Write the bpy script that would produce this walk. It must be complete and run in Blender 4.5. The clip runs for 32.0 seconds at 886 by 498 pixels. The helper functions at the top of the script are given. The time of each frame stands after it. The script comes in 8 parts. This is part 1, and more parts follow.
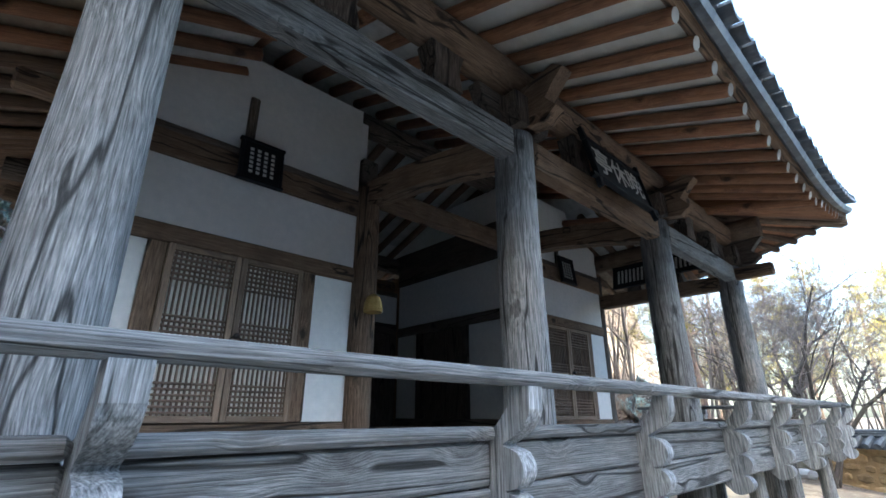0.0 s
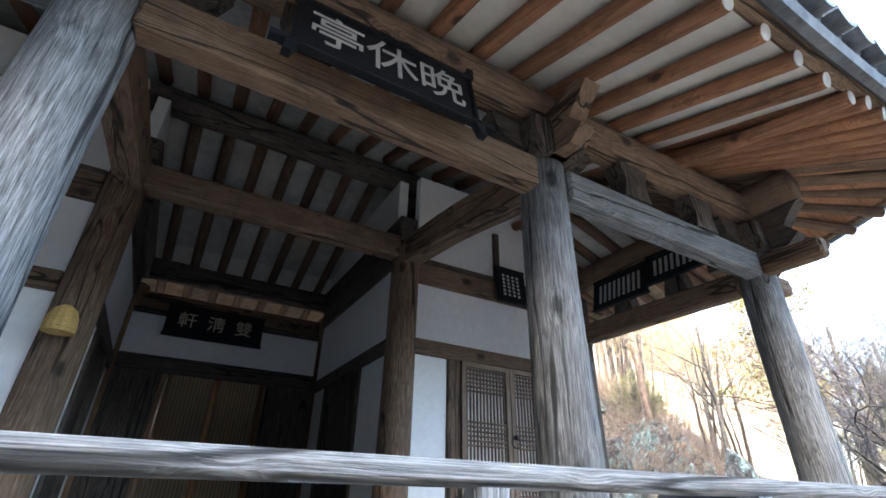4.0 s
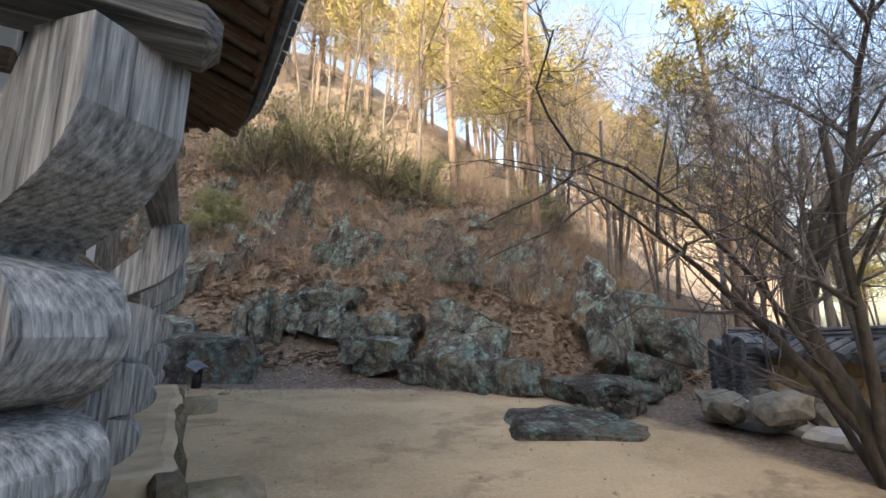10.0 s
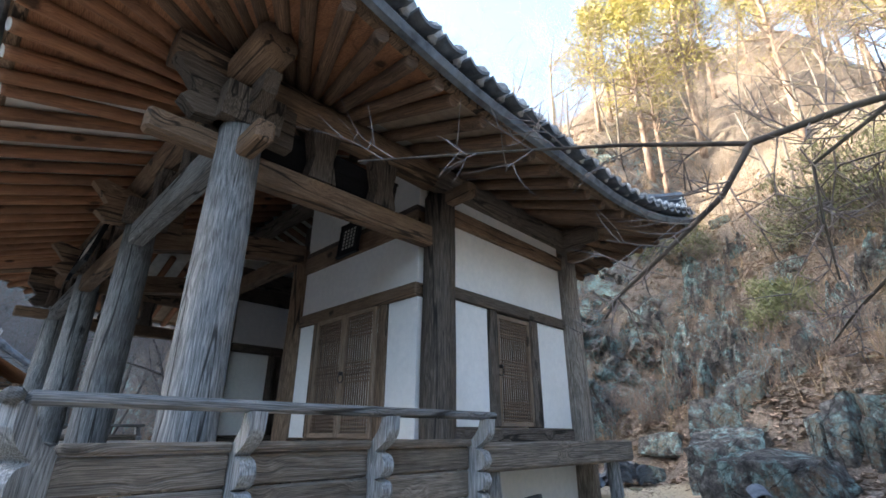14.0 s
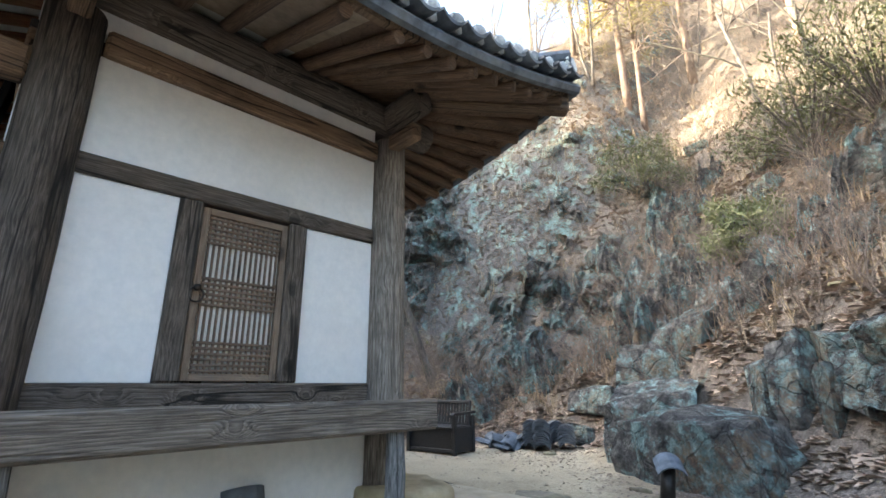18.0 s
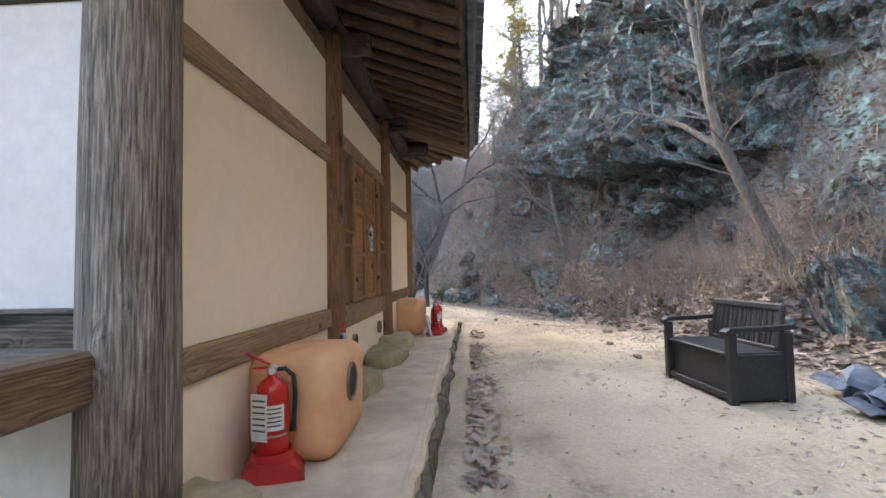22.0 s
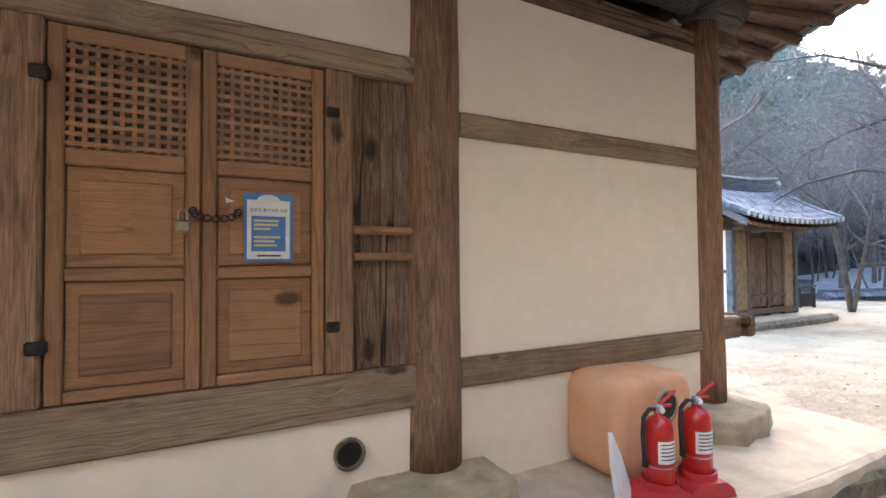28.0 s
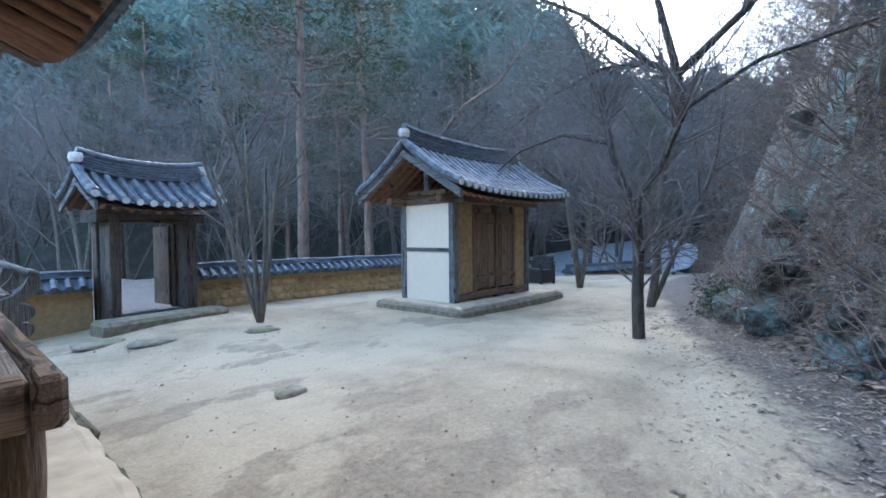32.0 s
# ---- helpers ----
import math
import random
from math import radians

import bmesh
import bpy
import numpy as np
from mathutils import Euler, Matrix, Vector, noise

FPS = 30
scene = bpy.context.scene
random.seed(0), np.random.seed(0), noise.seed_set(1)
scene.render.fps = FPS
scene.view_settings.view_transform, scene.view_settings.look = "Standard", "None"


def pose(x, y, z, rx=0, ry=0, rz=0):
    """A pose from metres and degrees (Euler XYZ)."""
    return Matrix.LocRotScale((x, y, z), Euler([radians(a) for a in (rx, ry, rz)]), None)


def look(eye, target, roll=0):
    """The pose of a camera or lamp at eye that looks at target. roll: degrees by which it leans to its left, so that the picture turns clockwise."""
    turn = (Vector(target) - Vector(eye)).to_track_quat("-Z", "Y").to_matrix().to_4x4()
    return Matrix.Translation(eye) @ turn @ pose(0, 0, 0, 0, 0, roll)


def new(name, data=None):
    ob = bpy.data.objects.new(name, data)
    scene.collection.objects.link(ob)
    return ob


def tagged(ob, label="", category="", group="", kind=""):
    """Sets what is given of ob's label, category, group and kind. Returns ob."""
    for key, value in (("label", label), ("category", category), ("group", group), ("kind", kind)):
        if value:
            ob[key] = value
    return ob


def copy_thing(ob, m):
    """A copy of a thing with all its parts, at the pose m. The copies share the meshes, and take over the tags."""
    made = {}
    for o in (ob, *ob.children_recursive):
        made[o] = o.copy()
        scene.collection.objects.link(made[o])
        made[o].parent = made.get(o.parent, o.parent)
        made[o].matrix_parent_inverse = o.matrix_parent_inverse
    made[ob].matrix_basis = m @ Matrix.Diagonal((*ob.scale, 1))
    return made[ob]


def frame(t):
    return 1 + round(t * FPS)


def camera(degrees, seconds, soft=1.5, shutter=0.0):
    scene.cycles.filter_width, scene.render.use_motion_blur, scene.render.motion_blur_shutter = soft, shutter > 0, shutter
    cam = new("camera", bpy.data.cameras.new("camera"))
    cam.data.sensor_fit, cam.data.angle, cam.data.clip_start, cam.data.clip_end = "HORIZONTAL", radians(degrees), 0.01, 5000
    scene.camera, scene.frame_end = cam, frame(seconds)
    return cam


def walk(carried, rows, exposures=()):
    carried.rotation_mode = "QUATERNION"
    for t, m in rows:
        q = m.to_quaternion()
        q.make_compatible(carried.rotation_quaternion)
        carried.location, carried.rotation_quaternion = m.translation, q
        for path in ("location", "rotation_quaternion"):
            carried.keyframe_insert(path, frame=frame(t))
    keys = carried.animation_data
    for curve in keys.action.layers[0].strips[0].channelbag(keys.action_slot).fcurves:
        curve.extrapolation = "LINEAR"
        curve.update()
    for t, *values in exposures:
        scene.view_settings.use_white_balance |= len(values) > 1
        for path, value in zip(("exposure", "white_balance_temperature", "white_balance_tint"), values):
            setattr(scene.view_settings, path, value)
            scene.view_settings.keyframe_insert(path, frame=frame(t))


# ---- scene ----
cam = camera(87.1, 32.0, soft=1.6)
PATH = [
    (0, (-0.085, -0.726, 1.534), (1.2, 0.65, 2.209), 0.0),
    (0.5, (0.271, -0.674, 1.515), (1.555, 0.694, 2.206), 0.0),
    (1, (0.605, -0.615, 1.537), (1.905, 0.743, 2.222), 0.1),
    (1.5, (1.015, -0.632, 1.522), (2.32, 0.72, 2.209), 0.1),
    (2, (1.376, -0.616, 1.505), (2.67, 0.736, 2.21), 0.2),
    (2.5, (1.744, -0.593, 1.529), (2.973, 0.814, 2.243), 0.3),
    (4.5, (3.257, -0.687, 1.619), (3.953, 0.87, 2.664), 1.6),
    (5, (3.524, -0.673, 1.624), (4.029, 0.906, 2.742), 1.8),
    (5.5, (3.833, -0.676, 1.638), (4.262, 0.925, 2.758), 1.7),
    (6, (4.108, -0.596, 1.637), (4.64, 1.016, 2.694), 1.5),
    (6.5, (4.439, -0.478, 1.572), (5.175, 1.126, 2.512), 1.2),
    (7, (4.807, -0.412, 1.487), (5.781, 1.135, 2.3), -0.1),
    (7.5, (5.225, -0.38, 1.446), (6.443, 1.048, 2.138), -0.2),
    (8, (5.77, -0.37, 1.435), (7.173, 0.939, 1.997), 0.2),
    (8.5, (6.316, -0.377, 1.427), (7.807, 0.849, 1.95), 0.5),
    (9, (6.823, -0.358, 1.399), (8.271, 0.943, 1.857), 0.1),
    (9.5, (7.328, -0.33, 1.367), (8.577, 1.191, 1.743), -0.0),
    (10, (7.73, -0.179, 1.372), (8.676, 1.542, 1.713), 0.2),
    (10.5, (8.026, -0.034, 1.458), (8.648, 1.839, 1.781), 0.4),
    (11, (8.442, 0.048, 1.482), (8.713, 1.992, 1.862), 0.1),
    (11.5, (8.734, 0.203, 1.472), (8.673, 2.143, 1.954), 0.0),
    (12, (9.067, 0.323, 1.532), (8.67, 2.205, 2.08), 0.1),
    (12.5, (9.364, 0.319, 1.534), (8.646, 2.079, 2.155), 0.2),
    (13, (9.603, 0.168, 1.515), (8.615, 1.761, 2.213), 0.3),
    (13.5, (9.776, 0.12, 1.545), (8.59, 1.559, 2.269), 0.3),
    (15.5, (10.032, 0.665, 1.519), (8.643, 1.898, 2.261), -0.2),
    (16, (10.077, 1.046, 1.527), (8.729, 2.359, 2.203), -0.1),
    (16.5, (10.106, 1.543, 1.516), (8.798, 2.921, 2.141), -0.3),
    (17, (10.112, 2.042, 1.504), (8.806, 3.419, 2.137), -0.6),
    (17.5, (10.145, 2.535, 1.556), (8.806, 3.893, 2.156), -0.5),
    (18, (10.068, 3.079, 1.543), (8.699, 4.42, 2.117), -0.6),
    (18.5, (10.054, 3.639, 1.577), (8.655, 4.985, 2.059), -0.6),
    (19, (9.982, 4.227, 1.566), (8.526, 5.541, 1.957), -0.7),
    (19.5, (9.761, 4.729, 1.619), (8.199, 5.93, 1.967), -0.8),
    (20, (9.583, 5.187, 1.659), (7.871, 6.181, 1.944), -0.9),
    (20.5, (9.339, 5.598, 1.638), (7.498, 6.345, 1.866), -0.9),
    (21, (9.123, 5.968, 1.682), (7.186, 6.436, 1.855), -1.2),
    (21.5, (8.895, 6.387, 1.712), (6.906, 6.562, 1.828), -1.3),
    (22, (8.529, 6.68, 1.701), (6.535, 6.555, 1.791), -1.2),
    (22.5, (8.223, 6.968, 1.702), (6.267, 6.557, 1.78), -1.1),
    (23, (7.879, 7.258, 1.723), (5.994, 6.594, 1.804), -0.9),
    (23.5, (7.51, 7.465, 1.765), (5.716, 6.582, 1.811), -0.9),
    (24, (7.102, 7.667, 1.752), (5.407, 6.606, 1.718), -0.9),
    (24.5, (6.655, 7.728, 1.732), (5.024, 6.572, 1.666), -1.1),
    (25, (6.194, 7.774, 1.816), (4.612, 6.552, 1.735), -0.9),
    (25.5, (5.725, 7.858, 1.836), (4.202, 6.562, 1.786), -1.2),
    (27.5, (3.888, 7.674, 1.929), (2.803, 5.994, 1.957), -0.5),
    (28, (3.431, 7.687, 1.932), (2.505, 5.915, 1.979), -0.4),
    (28.5, (3.015, 7.667, 1.902), (2.246, 5.822, 1.972), -0.6),
    (29, (2.602, 7.625, 1.923), (1.884, 5.759, 1.949), -0.6),
    (29.5, (2.133, 7.641, 1.915), (1.318, 5.815, 1.912), -0.7),
    (30, (1.668, 7.61, 1.891), (0.663, 5.882, 1.864), -0.7),
    (30.5, (1.179, 7.578, 1.879), (-0.006, 5.968, 1.813), -0.6),
    (31, (0.697, 7.541, 1.87), (-0.622, 6.04, 1.788), -0.8),
    (31.5, (0.222, 7.445, 1.906), (-1.201, 6.043, 1.819), -0.7),
    (32, (-0.248, 7.402, 1.902), (-1.73, 6.06, 1.846), -0.5),
]
EXPOSURES = [(0, 3.34, 5950, 4), (1, 3.58, 5950, 5), (2.5, 3.76, 6000, 6), (4.5, 4.2, 6350, 8), (5, 4.38, 6300, 8), (6, 4.95, 6250, 8), (7, 3.95, 6500, 10), (8, 2.65, 7200, 10), (9, 1.85, 8100, 10), (10, 2.2, 7300, 10), (11, 2.8, 6300, 8), (12, 3.02, 6250, 8), (13, 3.05, 6200, 8),
             (15.5, 2.9, 6950, 5), (16.5, 3.02, 6950, 4), (18, 3.33, 6800, 5), (20, 3.6, 6700, 8), (21, 3.65, 6800, 10), (22, 3.85, 7100, 12), (23, 4.0, 7200, 12), (24, 4.05, 7100, 12), (25, 4.0, 7000, 12), (28, 4.42, 6650, 12), (29, 4.5, 6750, 12), (30, 4.25, 6250, 8), (31, 3.5, 5800, 6), (32, 3.45, 5600, 4)]
walk(cam, [(t, look(eye, target, roll)) for t, eye, target, roll in PATH], EXPOSURES)

# ---- world and sun ----
SUN_AZ, SUN_EL = 222.0, 22.0          # degrees: clockwise from +y, and above the horizon
world = bpy.data.worlds.new("sky")
scene.world = world
world.use_nodes = True
wn = world.node_tree
wn.nodes.clear()
sky = wn.nodes.new("ShaderNodeTexSky")
sky.sky_type, sky.sun_disc = "NISHITA", False
sky.sun_elevation, sky.sun_rotation = radians(SUN_EL), radians(SUN_AZ)
sky.dust_density, sky.air_density, sky.ozone_density = 3.2, 1.0, 1.0
bg = wn.nodes.new("ShaderNodeBackground")
bg.inputs[1].default_value = 0.15
wout = wn.nodes.new("ShaderNodeOutputWorld")
wn.links.new(sky.outputs[0], bg.inputs[0])
wn.links.new(bg.outputs[0], wout.inputs[0])
sun = new("sun", bpy.data.lights.new("sun", "SUN"))
sun.data.energy, sun.data.angle, sun.data.color = 4.2, radians(0.6), (1.0, 0.86, 0.66)
sd = Vector((math.sin(radians(SUN_AZ)) * math.cos(radians(SUN_EL)), math.cos(radians(SUN_AZ)) * math.cos(radians(SUN_EL)), math.sin(radians(SUN_EL))))
sun.matrix_world = look(sd * 60, (0, 0, 0))

# ---- materials ----
MATS = {}


def surface(name, dark, light, scale=6.0, stretch=(1, 1, 1), rough=0.8, bump=0.3, bump_size=0.01, stain=None, stain_scale=0.8, stain_amount=0.5,
            wave=0.0, wave_axis="X", wave_scale=6.0, random_amount=0.25, metal=0.0, detail=6.0, coords="Object"):
    """A two-scale procedural surface: grain between two colours, larger stains, bump, and a shift for each object."""
    if name in MATS:
        return MATS[name]
    m = bpy.data.materials.new(name)
    MATS[name] = m
    m.use_nodes = True
    nt = m.node_tree
    N, L = nt.nodes, nt.links
    b = N["Principled BSDF"]
    tc = N.new("ShaderNodeTexCoord")
    info = N.new("ShaderNodeObjectInfo")
    off = N.new("ShaderNodeVectorMath")
    off.operation = "MULTIPLY_ADD"
    L.new(info.outputs["Random"], off.inputs[0])
    off.inputs[1].default_value = (17.3, 9.1, 13.7)
    L.new(tc.outputs[coords], off.inputs[2])
    mp = N.new("ShaderNodeMapping")
    mp.inputs["Scale"].default_value = stretch
    L.new(off.outputs[0], mp.inputs[0])
    n1 = N.new("ShaderNodeTexNoise")
    n1.inputs["Scale"].default_value, n1.inputs["Detail"].default_value, n1.inputs["Roughness"].default_value = scale, detail, 0.62
    L.new(mp.outputs[0], n1.inputs["Vector"])
    fac = n1.outputs["Fac"]
    if wave > 0:
        w = N.new("ShaderNodeTexWave")
        w.wave_type, w.bands_direction, w.wave_profile = "BANDS", wave_axis, "SAW"
        w.inputs["Scale"].default_value, w.inputs["Distortion"].default_value = wave_scale, 16.0
        w.inputs["Detail"].default_value, w.inputs["Detail Scale"].default_value = 3.0, 1.6
        L.new(mp.outputs[0], w.inputs["Vector"])
        mix = N.new("ShaderNodeMix")
        mix.inputs[0].default_value = wave
        L.new(fac, mix.inputs[2])
        L.new(w.outputs["Fac"], mix.inputs[3])
        fac = mix.outputs[0]
    ramp = N.new("ShaderNodeValToRGB")
    ramp.color_ramp.elements[0].position, ramp.color_ramp.elements[1].position = 0.3, 0.72
    ramp.color_ramp.elements[0].color, ramp.color_ramp.elements[1].color = (*dark, 1), (*light, 1)
    L.new(fac, ramp.inputs[0])
    col = ramp.outputs[0]
    if stain:
        n2 = N.new("ShaderNodeTexNoise")
        n2.inputs["Scale"].default_value, n2.inputs["Detail"].default_value = stain_scale, 5.0
        L.new(off.outputs[0], n2.inputs["Vector"])
        r2 = N.new("ShaderNodeValToRGB")
        r2.color_ramp.elements[0].position, r2.color_ramp.elements[1].position = 0.48, 0.72
        r2.color_ramp.elements[1].color = (stain_amount,) * 3 + (1,)
        L.new(n2.outputs["Fac"], r2.inputs[0])
        mx = N.new("ShaderNodeMix")
        mx.data_type = "RGBA"
        L.new(r2.outputs[0], mx.inputs[0])
        L.new(col, mx.inputs[6])
        mx.inputs[7].default_value = (*stain, 1)
        col = mx.outputs[2]
    hsv = N.new("ShaderNodeHueSaturation")
    mr = N.new("ShaderNodeMapRange")
    mr.inputs[3].default_value, mr.inputs[4].default_value = 1 - random_amount, 1 + random_amount
    L.new(info.outputs["Random"], mr.inputs[0])
    L.new(mr.outputs[0], hsv.inputs["Value"])
    L.new(col, hsv.inputs["Color"])
    L.new(hsv.outputs[0], b.inputs["Base Color"])
    b.inputs["Roughness"].default_value, b.inputs["Metallic"].default_value = rough, metal
    if bump > 0:
        bp = N.new("ShaderNodeBump")
        bp.inputs["Strength"].default_value, bp.inputs["Distance"].default_value = bump, bump_size
        L.new(fac, bp.inputs["Height"])
        L.new(bp.outputs[0], b.inputs["Normal"])
    return m


def wood(kind, axis):
    """Timber with crisp, wandering grain along one local axis, knots of darker stain and a ridged relief."""
    name = "wood_%s_%s" % (kind, axis)
    if name in MATS:
        return MATS[name]
    dark, mid, light, stain, ridge = {
        "grey": ((0.018, 0.019, 0.02), (0.13, 0.138, 0.145), (0.31, 0.32, 0.33), (0.05, 0.044, 0.04), 1.0),
        # the grey wood made paler and bluer: skylight on the balusters as colour
        "skylit": ((0.03, 0.033, 0.036), (0.2, 0.215, 0.23), (0.43, 0.45, 0.475), (0.07, 0.065, 0.06), 0.9),
        "drift": ((0.018, 0.016, 0.014), (0.15, 0.13, 0.112), (0.35, 0.315, 0.28), (0.05, 0.042, 0.035), 1.0),
        "brown": ((0.032, 0.02, 0.013), (0.15, 0.098, 0.064), (0.3, 0.21, 0.145), (0.04, 0.027, 0.02), 0.8),
        "warm": ((0.11, 0.06, 0.032), (0.23, 0.132, 0.072), (0.37, 0.235, 0.138), (0.10, 0.058, 0.036), 0.45),
        "pale": ((0.15, 0.095, 0.055), (0.3, 0.21, 0.128), (0.44, 0.325, 0.21), (0.12, 0.08, 0.052), 0.6),
        "dark": ((0.010, 0.008, 0.007), (0.075, 0.06, 0.05), (0.19, 0.16, 0.135), (0.018, 0.014, 0.012), 0.8),
        # rafter wood again, with the shade of the east and north eaves coloured in
        "shaded_rafter": ((0.03, 0.018, 0.012), (0.12, 0.075, 0.05), (0.22, 0.145, 0.1), (0.03, 0.02, 0.015), 0.6),
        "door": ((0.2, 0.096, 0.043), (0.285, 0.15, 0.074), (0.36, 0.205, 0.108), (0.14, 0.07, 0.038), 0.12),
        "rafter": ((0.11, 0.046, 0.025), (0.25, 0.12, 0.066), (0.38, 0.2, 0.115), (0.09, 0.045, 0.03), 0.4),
        "lattice": ((0.08, 0.053, 0.036), (0.205, 0.148, 0.108), (0.32, 0.245, 0.185), (0.09, 0.068, 0.052), 0.3),
        "bars": ((0.045, 0.03, 0.021), (0.125, 0.085, 0.06), (0.21, 0.15, 0.11), (0.06, 0.042, 0.03), 0.3),
        "board": ((0.007, 0.008, 0.010), (0.011, 0.012, 0.015), (0.018, 0.02, 0.025), (0.007, 0.007, 0.008), 0.1),
    }[kind]
    m = bpy.data.materials.new(name)
    MATS[name] = m
    m.use_nodes = True
    N, L = m.node_tree.nodes, m.node_tree.links
    b = N["Principled BSDF"]
    b.inputs["Roughness"].default_value = 0.8 if kind != "board" else 0.6
    b.inputs["Specular IOR Level"].default_value = 0.4 if kind != "board" else 0.15
    tc, info = N.new("ShaderNodeTexCoord"), N.new("ShaderNodeObjectInfo")
    off = N.new("ShaderNodeVectorMath")
    off.operation = "MULTIPLY_ADD"
    L.new(info.outputs["Random"], off.inputs[0])
    off.inputs[1].default_value = (17.3, 9.1, 13.7)
    L.new(tc.outputs["Object"], off.inputs[2])
    mp = N.new("ShaderNodeMapping")
    mp.inputs["Scale"].default_value = {"x": (0.12, 1, 1), "y": (1, 0.12, 1), "z": (1, 1, 0.12)}[axis]
    L.new(off.outputs[0], mp.inputs[0])

    def tex(scale, detail, rough, vec):
        n = N.new("ShaderNodeTexNoise")
        n.inputs["Scale"].default_value, n.inputs["Detail"].default_value, n.inputs["Roughness"].default_value = scale, detail, rough
        L.new(vec, n.inputs["Vector"])
        return n
    # slow wander, then rings through the warped space
    warp = tex(3.2, 2.0, 0.5, mp.outputs[0])
    wadd = N.new("ShaderNodeVectorMath")
    wadd.operation = "MULTIPLY_ADD"
    L.new(warp.outputs["Color"], wadd.inputs[0])
    wadd.inputs[1].default_value = (0.09, 0.09, 0.09)
    L.new(mp.outputs[0], wadd.inputs[2])
    rings = N.new("ShaderNodeTexWave")
    rings.wave_type, rings.rings_direction, rings.wave_profile = "RINGS", {"x": "X", "y": "Y", "z": "Z"}[axis], "SAW"
    rings.inputs["Scale"].default_value, rings.inputs["Distortion"].default_value = 44.0, 1.4
    rings.inputs["Detail"].default_value, rings.inputs["Detail Scale"].default_value, rings.inputs["Detail Roughness"].default_value = 3.0, 2.0, 0.6
    L.new(wadd.outputs[0], rings.inputs["Vector"])
    # grain swerves round scattered knots
    kmap = N.new("ShaderNodeMapping")
    kmap.inputs["Scale"].default_value = {"x": (0.62, 1, 1), "y": (1, 0.62, 1), "z": (1, 1, 0.55)}[axis]
    L.new(off.outputs[0], kmap.inputs[0])
    knot = N.new("ShaderNodeTexVoronoi")
    knot.inputs["Scale"].default_value = 4.6
    L.new(kmap.outputs[0], knot.inputs["Vector"])
    swell = N.new("ShaderNodeMapRange")
    swell.interpolation_type = "SMOOTHSTEP"
    swell.inputs[1].default_value, swell.inputs[2].default_value, swell.inputs[3].default_value, swell.inputs[4].default_value = 0.0, 0.42, 1.0, 0.0
    L.new(knot.outputs["Distance"], swell.inputs[0])
    kadd = N.new("ShaderNodeVectorMath")
    kadd.operation = "MULTIPLY_ADD"
    L.new(swell.outputs[0], kadd.inputs[0])
    kadd.inputs[1].default_value = (0.016, 0.011, 0.016) if axis == "z" else (0.035, 0.025, 0.03)
    L.new(wadd.outputs[0], kadd.inputs[2])
    L.new(kadd.outputs[0], rings.inputs["Vector"])
    core = N.new("ShaderNodeMapRange")
    core.inputs[1].default_value, core.inputs[2].default_value, core.inputs[3].default_value = 0.1, 0.2, 0.15
    ragged = N.new("ShaderNodeMath")
    ragged.operation = "MULTIPLY_ADD"
    L.new(tex(22, 4.0, 0.6, off.outputs[0]).outputs["Fac"], ragged.inputs[0])
    ragged.inputs[1].default_value = 0.16
    L.new(knot.outputs["Distance"], ragged.inputs[2])
    low = N.new("ShaderNodeMath")
    low.operation = "SUBTRACT"
    L.new(ragged.outputs[0], low.inputs[0])
    low.inputs[1].default_value = 0.08
    L.new(low.outputs[0], core.inputs[0])
    pick = N.new("ShaderNodeSeparateColor")
    L.new(knot.outputs["Color"], pick.inputs[0])
    few = N.new("ShaderNodeMath")
    few.operation = "GREATER_THAN"
    L.new(pick.outputs[0], few.inputs[0])
    few.inputs[1].default_value = {"door": 0.15, "warm": 0.55, "brown": 0.7, "pale": 0.65, "rafter": 0.6}.get(kind, 0.35)
    bare = N.new("ShaderNodeMath")
    bare.operation = "MAXIMUM"
    L.new(core.outputs[0], bare.inputs[0])
    L.new(few.outputs[0], bare.inputs[1])
    # long fibres: fine lines drawn far out along the grain
    fmap = N.new("ShaderNodeMapping")
    fmap.inputs["Scale"].default_value = {"x": (0.4, 1, 1), "y": (1, 0.4, 1), "z": (1, 1, 0.5)}[axis]
    L.new(kadd.outputs[0], fmap.inputs[0])
    fine = tex(110, 5.0, 0.66, fmap.outputs[0])
    crisp = N.new("ShaderNodeMapRange")
    crisp.inputs[1].default_value, crisp.inputs[2].default_value = 0.28, 0.72
    L.new(fine.outputs["Fac"], crisp.inputs[0])
    mix = N.new("ShaderNodeMix")
    mix.inputs[0].default_value = 0.7 if axis == "z" else 0.5
    soft = N.new("ShaderNodeMapRange")
    soft.inputs[3].default_value, soft.inputs[4].default_value = 0.24, 0.76
    L.new(rings.outputs["Fac"], soft.inputs[0])
    L.new(soft.outputs[0], mix.inputs[2])
    L.new(crisp.outputs[0], mix.inputs[3])
    ramp = N.new("ShaderNodeValToRGB")
    ramp.color_ramp.elements.new(0.5)
    for e, (p, c) in zip(ramp.color_ramp.elements, ((0.12, dark), (0.46, mid), (0.84, light))):
        e.position, e.color = p, (*c, 1)
    L.new(mix.outputs[0], ramp.inputs[0])
    blot = tex(2.4, 6.0, 0.68, off.outputs[0])
    r2 = N.new("ShaderNodeValToRGB")
    r2.color_ramp.elements[0].position, r2.color_ramp.elements[1].position = 0.5, 0.74
    r2.color_ramp.elements[1].color = (0.65, 0.65, 0.65, 1)
    L.new(blot.outputs["Fac"], r2.inputs[0])
    mx = N.new("ShaderNodeMix")
    mx.data_type = "RGBA"
    L.new(r2.outputs[0], mx.inputs[0])
    L.new(ramp.outputs[0], mx.inputs[6])
    mx.inputs[7].default_value = (*stain, 1)
